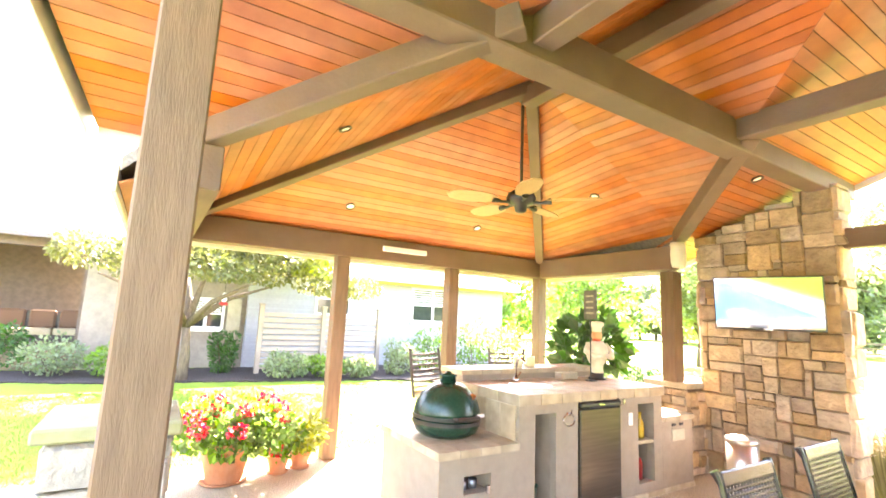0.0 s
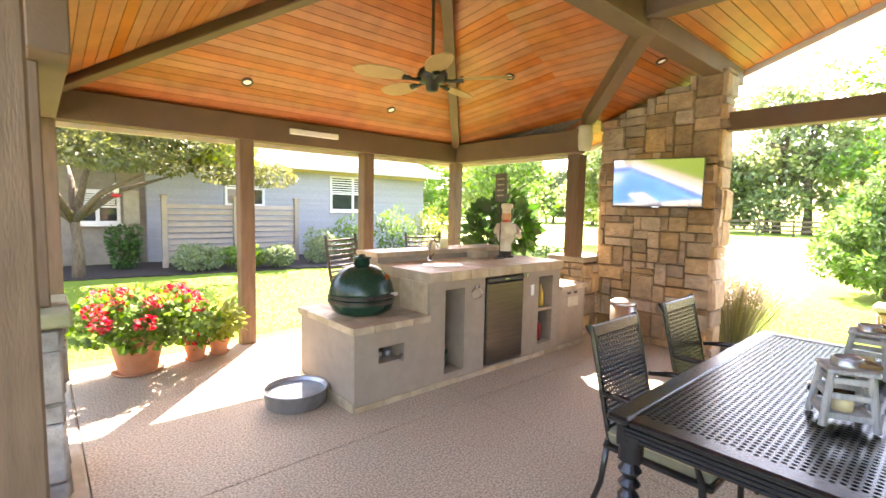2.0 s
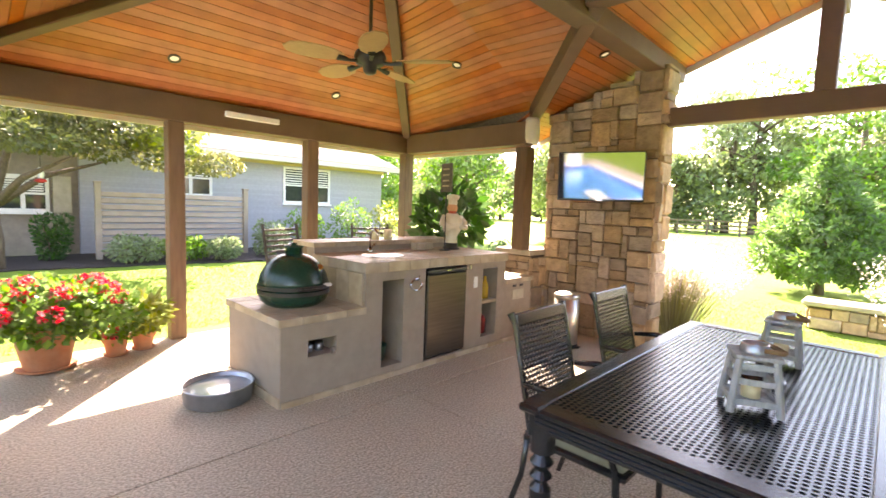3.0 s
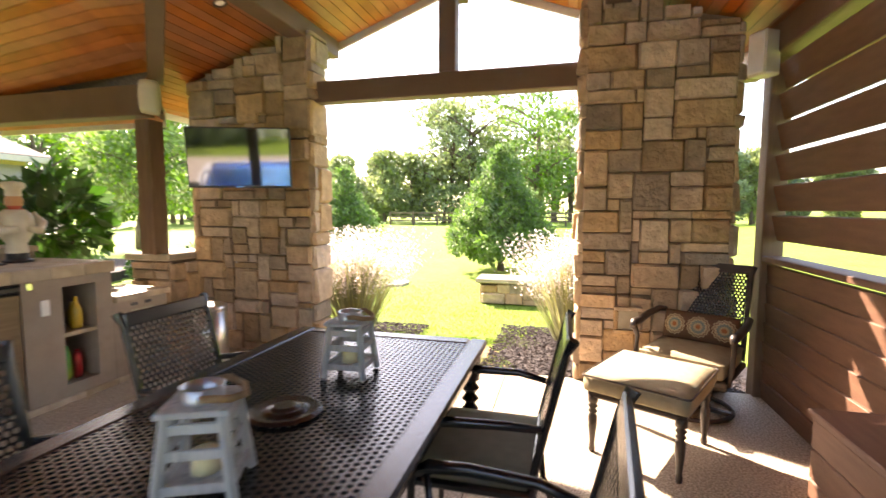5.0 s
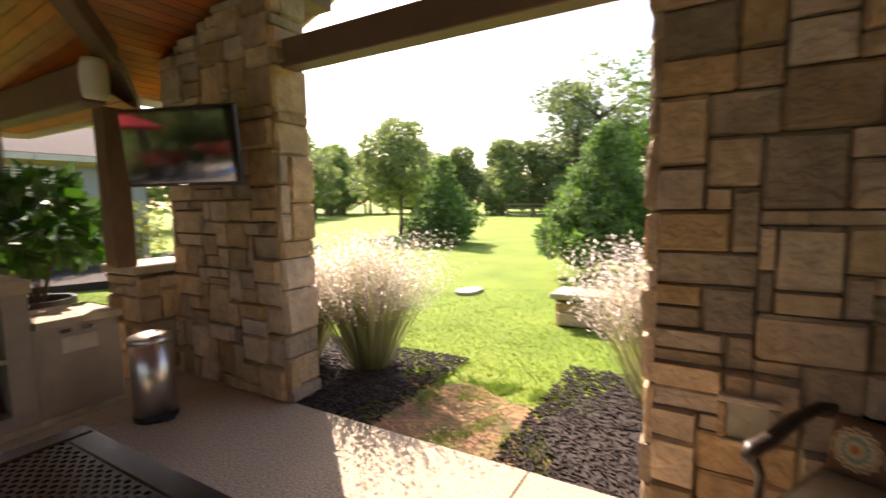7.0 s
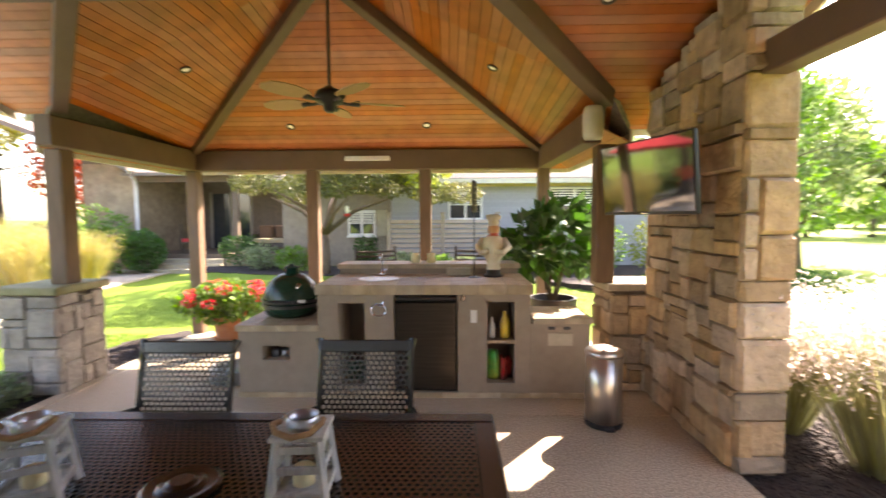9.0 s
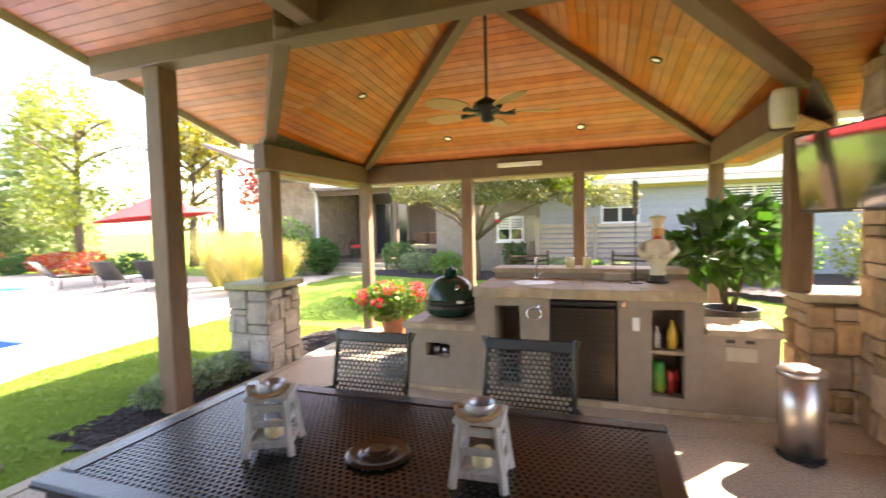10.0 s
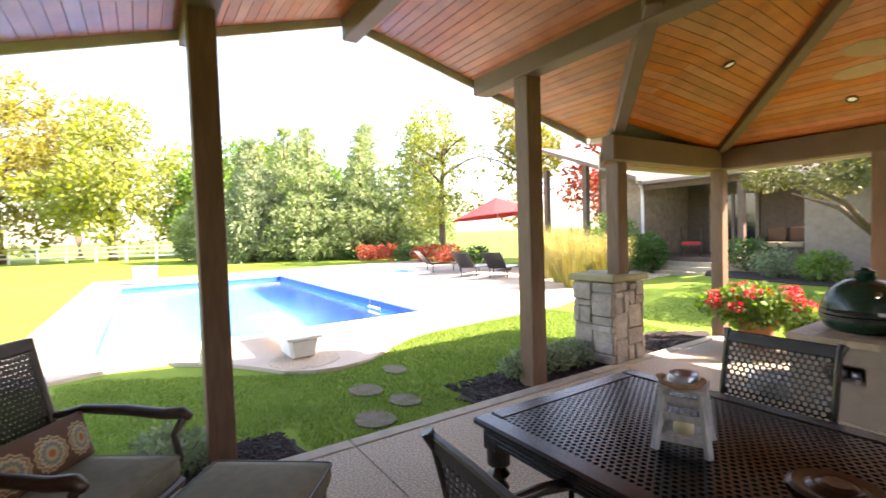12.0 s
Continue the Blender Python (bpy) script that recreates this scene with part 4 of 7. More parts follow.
def piping(bm, w, d, z, r=0.006):
    pts = []
    for cx, cy, a0 in ((w / 2 - 0.03, d / 2 - 0.03, 0), (-w / 2 + 0.03, d / 2 - 0.03, 90), (-w / 2 + 0.03, -d / 2 + 0.03, 180), (w / 2 - 0.03, -d / 2 + 0.03, 270)):
        for k in range(4):
            a = radians(a0 + k * 30)
            pts.append((cx + 0.03 * math.cos(a), cy + 0.03 * math.sin(a), z))
    tube(bm, pts, r, 6, True)


def dining_chair():
    c = thing("dining_chair", pose(2.185, -0.80, 0), "black cast aluminium armchair with a pierced back and sage cushion", "chair", "chairs round the table")
    tilt = Matrix.Translation((0, 0.21, 0.44)) @ Matrix.Rotation(radians(-13), 4, "X")
    bm = bmesh.new()
    lattice(bm, 0.43, 0.42, 16, 18, 0.40, 0.01, tilt @ Matrix.Translation((0, 0, 0.265)) @ Matrix.Rotation(radians(90), 4, "X"))
    part("backrest", bm, BLACK_METAL, c, "pierced woven-pattern backrest")
    bm = bmesh.new()
    for s in (-1, 1):
        tube(bm, [tilt @ Vector((s * 0.225, 0, z)) for z in (-0.02, 0.25, 0.48)] + [tilt @ Vector((s * 0.235, 0.012, 0.535))], [0.014, 0.014, 0.015, 0.02], 8)
    for z, r in ((0.50, 0.03), (0.04, 0.018)):
        box(bm, -0.222, 0.222, -0.012, 0.012, z - r, z + r, 0.006, tilt)
    part("back_frame", bm, BLACK_METAL, c)
    bm = bmesh.new()
    box(bm, -0.25, 0.25, -0.26, 0.23, 0.375, 0.41, 0.01)
    part("seat_frame", bm, BLACK_METAL, c)
    bm = cushion_bm(0.48, 0.47, 0.065, 0.411)
    bmesh.ops.translate(bm, vec=(0, -0.015, 0), verts=bm.verts[:])
    cu = part("cushion", bm, CUSHION_GREEN, c, "sage green seat cushion", True)
    bm = bmesh.new()
    piping(bm, 0.48, 0.47, 0.46, 0.005)
    bmesh.ops.translate(bm, vec=(0, -0.015, 0), verts=bm.verts[:])
    part("piping", bm, CUSHION, cu)
    for s in (-1, 1):
        bm = bmesh.new()
        tube(bm, [(s * 0.235, 0.24, 0.64), (s * 0.265, 0.12, 0.655), (s * 0.275, -0.08, 0.65), (s * 0.27, -0.2, 0.64), (s * 0.27, -0.24, 0.615)], [0.014, 0.017, 0.02, 0.022, 0.016], 8)
        part("armrest", bm, BLACK_METAL, c, smooth=True)
        bm = bmesh.new()
        tube(bm, [(s * 0.268, -0.21, 0.63), (s * 0.262, -0.19, 0.5), (s * 0.25, -0.22, 0.4), (s * 0.245, -0.24, 0.0)], [0.014, 0.012, 0.016, 0.013], 8)
        part("leg", bm, BLACK_METAL, c, smooth=True)
        bm = bmesh.new()
        tube(bm, [(s * 0.23, 0.21, 0.42), (s * 0.235, 0.235, 0.2), (s * 0.24, 0.30, 0.0)], [0.016, 0.014, 0.013], 8)
        part("leg", bm, BLACK_METAL, c, smooth=True)
    return c


chair = dining_chair()
copy_thing(chair, pose(3.065, -0.77, 0))
copy_thing(chair, pose(3.15, -1.90, 0, 0, 0, 180))
copy_thing(chair, pose(2.32, -2.01, 0, 0, 0, 175))


def lantern(m, label):
    l = thing("lantern", m, label, "lantern", "lanterns on the table")
    b, t_, h = 0.10, 0.072, 0.25
    for sx in (-1, 1):
        for sy in (-1, 1):
            bm = beam_bm((sx * b, sy * b, 0.0), (sx * t_, sy * t_, h), 0.026, 0.026, 0.003)
            part("leg", bm, GREYWOOD, l)
    for z in (0.055, 0.145, 0.215):
        k = b + (t_ - b) * z / h
        for sx, sy in ((1, 0), (-1, 0), (0, 1), (0, -1)):
            bm = beam_bm((sx * k - sy * k, sy * k - sx * k, z), (sx * k + sy * k, sy * k + sx * k, z), 0.014, 0.028, 0.002)
            part("rail", bm, GREYWOOD, l)
    bm = bmesh.new()
    box(bm, -0.085, 0.085, -0.085, 0.085, 0.045, 0.055, 0.002)
    part("shelf", bm, GREYWOOD, l)
    bm = bmesh.new()
    box(bm, -0.095, 0.095, -0.095, 0.095, h, h + 0.018, 0.003)
    part("top_board", bm, GREYWOOD, l)
    bm = bmesh.new()
    lathe(bm, [(0.058, h + 0.018), (0.062, h + 0.04), (0.055, h + 0.045), (0.06, h + 0.06), (0.053, h + 0.06), (0.05, h + 0.02)], 20, cap=False)
    part("neck_ring", bm, GALV, l, "grey metal neck ring", True)
    bm = bmesh.new()
    tube(bm, [(-0.075, -0.02, h + 0.045), (-0.09, -0.05, h + 0.05), (-0.07, -0.095, h + 0.04), (-0.01, -0.12, h + 0.03), (0.05, -0.10, h + 0.035), (0.08, -0.05, h + 0.05), (0.075, -0.01, h + 0.045)], 0.011, 8)
    part("rope_handle", bm, ROPE, l, "thick tan rope handle", True)
    bm = bmesh.new()
    lathe(bm, [(0.04, 0.055), (0.04, 0.115), (0.034, 0.12), (0.008, 0.117)], 18)
    part("candle", bm, WAX, l, "cream pillar candle", True)
    return l


lantern(pose(2.24, -1.39, TZ_TOP, 0, 0, 24) @ Matrix.Scale(0.82, 4), "whitewashed grey wooden lantern with a rope handle on the table")
lantern(pose(3.05, -1.37, TZ_TOP, 0, 0, 4) @ Matrix.Scale(0.82, 4), "whitewashed grey wooden lantern with a rope handle on the table")
bm = bmesh.new()
lathe(bm, [(0.115, 0), (0.12, 0.006), (0.105, 0.014), (0.075, 0.01), (0.06, 0.02), (0.05, 0.018), (0.035, 0.026), (0.012, 0.026)], 30)
ob = single("umbrella_hole_cover", bm, BLACK_METAL, "black ringed metal cover over the table's umbrella hole", "table cover", smooth=False)
ob.matrix_basis = pose(2.65, -1.33, TZ_TOP)


def lounge_chair(m, label, cushion):
    c = thing("lounge_chair", m, label, "armchair", "lounge chairs")
    tilt = Matrix.Translation((0, 0.27, 0.40)) @ Matrix.Rotation(radians(-14), 4, "X")
    bm = bmesh.new()
    lattice(bm, 0.49, 0.52, 20, 22, 0.3, 0.012, tilt @ Matrix.Translation((0, 0, 0.34)) @ Matrix.Rotation(radians(90), 4, "X"))
    part("backrest", bm, BLACK_METAL, c, "pierced woven-pattern backrest")
    bm = bmesh.new()
    for s in (-1, 1):
        tube(bm, [tilt @ Vector((s * 0.265, 0, z)) for z in (-0.05, 0.3, 0.6)] + [tilt @ Vector((s * 0.275, 0.015, 0.655))], [0.018, 0.018, 0.02, 0.026], 10)
    box(bm, -0.265, 0.265, -0.016, 0.016, 0.595, 0.665, 0.008, tilt)
    box(bm, -0.26, 0.26, -0.014, 0.014, 0.03, 0.07, 0.006, tilt)
    part("back_frame", bm, BRONZE, c)
    bm = bmesh.new()
    box(bm, -0.29, 0.29, -0.32, 0.28, 0.30, 0.345, 0.012)
    part("seat_frame", bm, BRONZE, c)
    bm = cushion_bm(0.54, 0.56, 0.11, 0.346, 0.02)
    bmesh.ops.translate(bm, vec=(0, -0.03, 0), verts=bm.verts[:])
    cu = part("cushion", bm, cushion, c, "thick khaki seat cushion", True)
    bm = bmesh.new()
    piping(bm, 0.545, 0.565, 0.45)
    bmesh.ops.translate(bm, vec=(0, -0.03, 0), verts=bm.verts[:])
    part("piping", bm, cushion, cu)
    for s in (-1, 1):
        bm = bmesh.new()
        tube(bm, [(s * 0.27, 0.33, 0.655), (s * 0.31, 0.2, 0.675), (s * 0.325, 0.0, 0.66), (s * 0.32, -0.2, 0.64), (s * 0.318, -0.30, 0.645), (s * 0.318, -0.34, 0.62)], [0.018, 0.022, 0.027, 0.028, 0.03, 0.018], 10)
        part("armrest", bm, BRONZE, c, smooth=True)
        bm = bmesh.new()
        tube(bm, [(s * 0.318, -0.31, 0.63), (s * 0.31, -0.25, 0.54), (s * 0.305, -0.28, 0.42), (s * 0.29, -0.25, 0.31)], [0.022, 0.016, 0.02, 0.016], 8)
        part("arm_support", bm, BRONZE, c, smooth=True)
    bm = bmesh.new()
    lathe(bm, [(0.03, 0.03), (0.035, 0.1), (0.05, 0.2), (0.09, 0.30)], 14)
    part("swivel_column", bm, BRONZE, c)
    bm = bmesh.new()
    tube(bm, [(0.27 * math.cos(a / 20 * 6.2832), 0.27 * math.sin(a / 20 * 6.2832), 0.016) for a in range(20)], 0.016, 8, True)
    box(bm, -0.27, 0.27, -0.02, 0.02, 0.012, 0.04, 0.005)
    box(bm, -0.02, 0.02, -0.27, 0.27, 0.012, 0.04, 0.005)
    part("swivel_base", bm, BRONZE, c)
    return c


def pillow_mat():
    """Brown cloth with rows of cream and teal rosettes."""
    m = mat("rosette_cloth", (0.16, 0.09, 0.055), (0.13, 0.075, 0.045), rough=0.95, scale=30, bump=0.2, bump_scale=200)
    nt = m.node_tree
    b = nt.nodes["Principled BSDF"]
    base = b.inputs["Base Color"].links[0].from_socket
    co = nt.nodes.new("ShaderNodeTexCoord")
    sx = nt.nodes.new("ShaderNodeSeparateXYZ")
    nt.links.new(co.outputs["Object"], sx.inputs[0])

    def op(kind, a, b_=None):
        n = nt.nodes.new("ShaderNodeMath")
        n.operation = kind
        for k, q in enumerate((a, b_)):
            if q is None:
                continue
            if isinstance(q, (int, float)):
                n.inputs[k].default_value = q
            else:
                nt.links.new(q, n.inputs[k])
        return n.outputs[0]
    px = op("SUBTRACT", op("FRACT", op("DIVIDE", op("ADD", sx.outputs[0], 0.255), 0.17)), 0.5)
    pz = op("DIVIDE", op("SUBTRACT", sx.outputs[2], 0.11), 0.17)
    r = op("SQRT", op("ADD", op("MULTIPLY", px, px), op("MULTIPLY", pz, pz)))
    ang = op("ARCTAN2", pz, px)
    teeth = op("MULTIPLY", op("SINE", op("MULTIPLY", ang, 14.0)), 0.025)
    rr = op("ADD", r, teeth)
    cr = nt.nodes.new("ShaderNodeValToRGB")
    cr.color_ramp.interpolation = "CONSTANT"
    els = cr.color_ramp.elements
    els[0].position, els[0].color = 0.0, (0.42, 0.16, 0.06, 1)
    els[1].position, els[1].color = 0.10, (0.52, 0.44, 0.27, 1)
    for pos, col in ((0.18, (0.20, 0.27, 0.24, 1)), (0.28, (0.55, 0.47, 0.30, 1)), (0.36, (0.22, 0.12, 0.07, 1)), (0.40, (0.50, 0.43, 0.28, 1)), (0.455, (0.15, 0.085, 0.05, 1))):
        e = els.new(pos)
        e.color = col
    nt.links.new(rr, cr.inputs[0])
    mx = nt.nodes.new("ShaderNodeMix")
    mx.data_type = "RGBA"
    mx.inputs[0].default_value = 0.9
    nt.links.new(base, mx.inputs[6])
    nt.links.new(cr.outputs[0], mx.inputs[7])
    nt.links.new(mx.outputs[2], b.inputs["Base Color"])
    return m


PILLOW = pillow_mat()


def pillow(m):
    bm = bmesh.new()
    box(bm, -0.255, 0.255, -0.05, 0.05, 0, 0.22)
    bmesh.ops.subdivide_edges(bm, edges=bm.edges[:], cuts=9, use_grid_fill=True)
    for v in bm.verts:
        u, q = v.co.x / 0.255, (v.co.z - 0.11) / 0.11
        v.co.y *= 0.25 + 1.15 * (1 - abs(u) ** 3) * (1 - abs(q) ** 3)
    ob = single("pillow", bm, PILLOW, "brown lumbar pillow with round cream and teal rosettes", "pillow", "pillows", smooth=True)
    ob.matrix_basis = m
    return ob


def ottoman(m, label, cushion):
    c = thing("ottoman", m, label, "footstool", "footstools")
    bm = bmesh.new()
    box(bm, -0.29, 0.29, -0.26, 0.26, 0.325, 0.365, 0.012)
    part("frame", bm, BRONZE, c)
    for sx in (-1, 1):
        for sy in (-1, 1):
            bm = bmesh.new()
            turned_leg(bm, 0.345, 0.026, Matrix.Translation((sx * 0.262, sy * 0.232, 0)))
            part("leg", bm, BRONZE, c, smooth=True)
    bm = cushion_bm(0.62, 0.56, 0.095, 0.366, 0.03)
    cu = part("cushion", bm, cushion, c, "thick khaki cushion with piping", True)
    bm = bmesh.new()
    piping(bm, 0.625, 0.565, 0.456)
    part("piping", bm, BRONZE, cu, "dark cord piping")
    return c


M1 = pose(4.86, -3.09, 0, 0, 0, -119) @ Matrix.Scale(0.95, 4)
lounge_chair(M1, "dark bronze swivel armchair with khaki cushion beside the stone pillar", CUSHION)
pillow(M1 @ pose(0, 0.14, 0.465, -16))
ottoman(pose(4.19, -2.71, 0, 0, 0, -27), "khaki cushioned footstool with turned bronze legs", CUSHION)
M2 = pose(0.60, -3.25, 0, 0, 0, 144)
lounge_chair(M2, "dark bronze swivel armchair with sage cushion by the lawn edge", CUSHION_GREEN)
pillow(M2 @ pose(0.02, 0.14, 0.465, -16))
ottoman(pose(1.16, -2.68, 0, 0, 0, 142), "sage cushioned footstool with turned bronze legs", CUSHION_GREEN)

# deck box by the south wall
dbox = thing("deck_box", pose(3.19, -3.47, 0), "brown board storage chest against the wall", "storage chest")
for k in range(3):
    bm = bmesh.new()
    box(bm, -0.60, 0.60, -0.14, 0.14, 0.005 + k * 0.145, 0.145 + k * 0.145, 0.006)
    part("side_board", bm, LOUVER, dbox)
bm = bmesh.new()
box(bm, -0.62, 0.62, -0.155, 0.155, 0.442, 0.475, 0.006)
part("lid", bm, LOUVER, dbox)


def trash_can():
    t = thing("trash_can", pose(4.63, 0.72, 0) @ Matrix.Scale(0.89, 4), "brushed stainless steel round trash can with a black base", "trash can")
    bm = bmesh.new()
    lathe(bm, [(0.148, 0.04), (0.148, 0.60)], 32)
    part("body", bm, STEEL, t, smooth=True)
    bm = bmesh.new()
    lathe(bm, [(0.152, 0.0), (0.154, 0.02), (0.152, 0.045)], 32)
    part("base", bm, PLASTIC_BLACK, t, "black plastic base ring")
    bm = bmesh.new()
    lathe(bm, [(0.153, 0.60), (0.155, 0.625), (0.145, 0.643), (0.09, 0.662), (0.02, 0.668)], 32)
    part("lid", bm, STEEL, t, "domed steel lid", True)
    bm = bmesh.new()
    box(bm, -0.04, 0.04, -0.20, -0.145, 0.012, 0.03, 0.006)
    part("pedal", bm, PLASTIC_BLACK, t)


trash_can()

bm = bmesh.new()
lathe(bm, [(0.205, 0.0), (0.225, 0.012), (0.235, 0.12), (0.245, 0.128), (0.238, 0.135), (0.225, 0.125), (0.215, 0.02), (0.05, 0.015)], 32)
ob = single("metal_basin", bm, GALV, "round galvanised metal water basin on the floor", "basin", smooth=True)
ob.matrix_basis = pose(1.37, 1.66, 0)
# the pale base colour stands in for sky reflected in the water
BASIN_WATER = mat("still_basin_water", (0.30, 0.36, 0.40), (0.25, 0.31, 0.35), rough=0.03, bump=0.02, bump_scale=9, spec=1.0)
bm = bmesh.new()
lathe(bm, [(0.224, 0.098), (0.05, 0.0985)], 32)
part("water", bm, BASIN_WATER, ob, "still water with the sky's pale reflection put into its colour")


def kamado():
    k = thing("kamado_grill", pose(1.95, 1.66, LZ), "dark green ceramic egg-shaped charcoal grill on the worktop", "grill")
    bm = bmesh.new()
    lathe(bm, [(0.20, 0.0), (0.245, 0.03), (0.268, 0.08), (0.272, 0.125)], 36)
    part("base", bm, KAMADO, k, smooth=True)
    bm = bmesh.new()
    lathe(bm, [(0.272, 0.150), (0.268, 0.19), (0.25, 0.25), (0.215, 0.31), (0.165, 0.36), (0.11, 0.392), (0.068, 0.40)], 36)
    part("dome", bm, KAMADO, k, smooth=True)
    for z in (0.112, 0.152):
        bm = bmesh.new()
        lathe(bm, [(0.272, z - 0.014), (0.279, z - 0.014), (0.279, z + 0.014), (0.272, z + 0.014)], 36, cap=False)
        part("band", bm, PLASTIC_BLACK, k, "dark metal band")
    bm = bmesh.new()
    lathe(bm, [(0.068, 0.395), (0.066, 0.445), (0.074, 0.45), (0.074, 0.462), (0.03, 0.468), (0.026, 0.485), (0.012, 0.488)], 20)
    part("chimney_cap", bm, KAMADO, k, "dark cast chimney cap", True)
    bm = bmesh.new()
    lathe(bm, [(0.028, 0), (0.03, 0.008), (0.024, 0.012)], 18, Matrix.Translation((0.12, -0.185, 0.30)) @ Matrix.Rotation(radians(-33), 4, "Z") @ Matrix.Rotation(radians(55), 4, "X"))
    part("thermometer", bm, CHROME, k, "round chrome thermometer")
    bm = bmesh.new()
    box(bm, 0.13, 0.20, -0.245, -0.215, 0.155, 0.18, 0.004, None)
    part("name_plate", bm, WHITE, k, "small pale plate")
    bm = bmesh.new()
    tube(bm, [(-0.1, -0.26, 0.165), (-0.1, -0.31, 0.172), (0.1, -0.31, 0.172), (0.1, -0.26, 0.165)], 0.011, 8)
    part("handle", bm, PLASTIC_BLACK, k)


kamado()


def fridge():
    f = thing("bar_fridge", pose((FRIDGE[0] + FRIDGE[1]) / 2, KY, 0.052), "black undercounter bar fridge with a dark steel door", "fridge")
    w = FRIDGE[1] - FRIDGE[0] - 0.016
    bm = bmesh.new()
    box(bm, -w / 2, w / 2, 0.03, 0.52, 0, 0.845, 0.006)
    part("cabinet", bm, PLASTIC_BLACK, f)
    bm = bmesh.new()
    box(bm, -w / 2 + 0.004, w / 2 - 0.004, -0.02, 0.026, 0.02, 0.79, 0.012)
    d = part("door", bm, FRIDGE_DOOR, f, "brushed dark steel door")
    bm = bmesh.new()
    box(bm, -w / 2 + 0.002, w / 2 - 0.002, -0.026, 0.026, 0.795, 0.84, 0.012)
    part("top_trim", bm, PLASTIC_BLACK, d, "black top trim with a finger grip")
    bm = bmesh.new()
    box(bm, -0.03, 0.03, -0.0285, -0.024, 0.812, 0.822, 0.001)
    part("badge", bm, CHROME, d)


fridge()


def tv():
    a, b = Vector((4.685, 0.945, 0)), Vector((4.975, 0.12, 0))
    d = (b - a).normalized()
    mid = (a + b) / 2
    rz = math.degrees(math.atan2(d.y, d.x))
    t = thing("television", pose(mid.x, mid.y, 1.575, 5.5, 0, rz), "flat black television on a swivel arm off the stone pillar", "television")
    L = (b - a).length
    bm = bmesh.new()
    box(bm, -L / 2, L / 2, 0.0, 0.035, 0.0, 0.515, 0.006)
    part("casing", bm, PLASTIC_BLACK, t)
    bm = bmesh.new()
    box(bm, -L / 2 + 0.012, L / 2 - 0.012, -0.003, 0.001, 0.022, 0.503)
    part("screen", bm, SCREEN, t, "glossy dark screen")
    bm = bmesh.new()
    box(bm, -0.035, 0.035, -0.004, 0.0, 0.006, 0.014)
    part("badge", bm, CHROME, t)
    bm = bmesh.new()
    box(bm, -0.16, 0.16, 0.036, 0.055, 0.12, 0.40, 0.003)
    tube(bm, [(0.0, 0.06, 0.26), (-0.12, 0.16, 0.26), (0.05, 0.30, 0.26)], 0.02, 8)
    part("wall_arm", bm, PLASTIC_BLACK, t)


SCREEN = mat("dark_glossy_screen", (0.006, 0.006, 0.007), (0.006, 0.006, 0.007), rough=0.05, bump=0, spec=1.0)
SCREEN.node_tree.nodes["Principled BSDF"].inputs["IOR"].default_value = 1.75
tv()


def speaker(m, label):
    s = thing("wall_speaker", m, label, "speaker", "speakers under the eaves")
    bm = bmesh.new()
    vs = lathe(bm, [(0.07, -0.14), (0.085, -0.10), (0.09, 0.0), (0.085, 0.10), (0.07, 0.14)], 20)
    for v in vs:
        v.co.y = max(v.co.y, -0.09) * (0.75 if v.co.y > 0 else 1)
    part("cabinet", bm, FASCIA, s, "rounded cream cabinet", True)
    bm = bmesh.new()
    box(bm, -0.05, 0.05, 0.06, 0.10, -0.02, 0.02, 0.004)
    part("bracket", bm, FASCIA, s)


speaker(pose(4.70, 1.33, 2.36, 0, 0, -35), "rounded cream speaker fixed to the eave beam")
sp = thing("wall_speaker", pose(5.10, -3.50, 2.46, 0, 0, -150), "squared cream speaker fixed by the stone pillar", "speaker", "speakers under the eaves")
bm = bmesh.new()
box(bm, -0.07, 0.07, -0.06, 0.08, -0.15, 0.15, 0.012)
part("cabinet", bm, FASCIA, sp)
bm = bmesh.new()
box(bm, -0.06, 0.06, -0.065, -0.058, -0.135, 0.135, 0.003)
part("grille", bm, WHITE, sp)

bm = bmesh.new()
box(bm, 2.08, 2.67, 3.375, 3.418, 2.315, 2.375, 0.006)
single("heater_strip", bm, WHITE, "long white heater strip screwed to the eave beam", "heater")

BLADE_WOOD = mat("pale_palm_fan_blade", (0.44, 0.27, 0.13), (0.36, 0.21, 0.10), rough=0.6, scale=16, stretch=(1, 8, 1), bump=0.1)


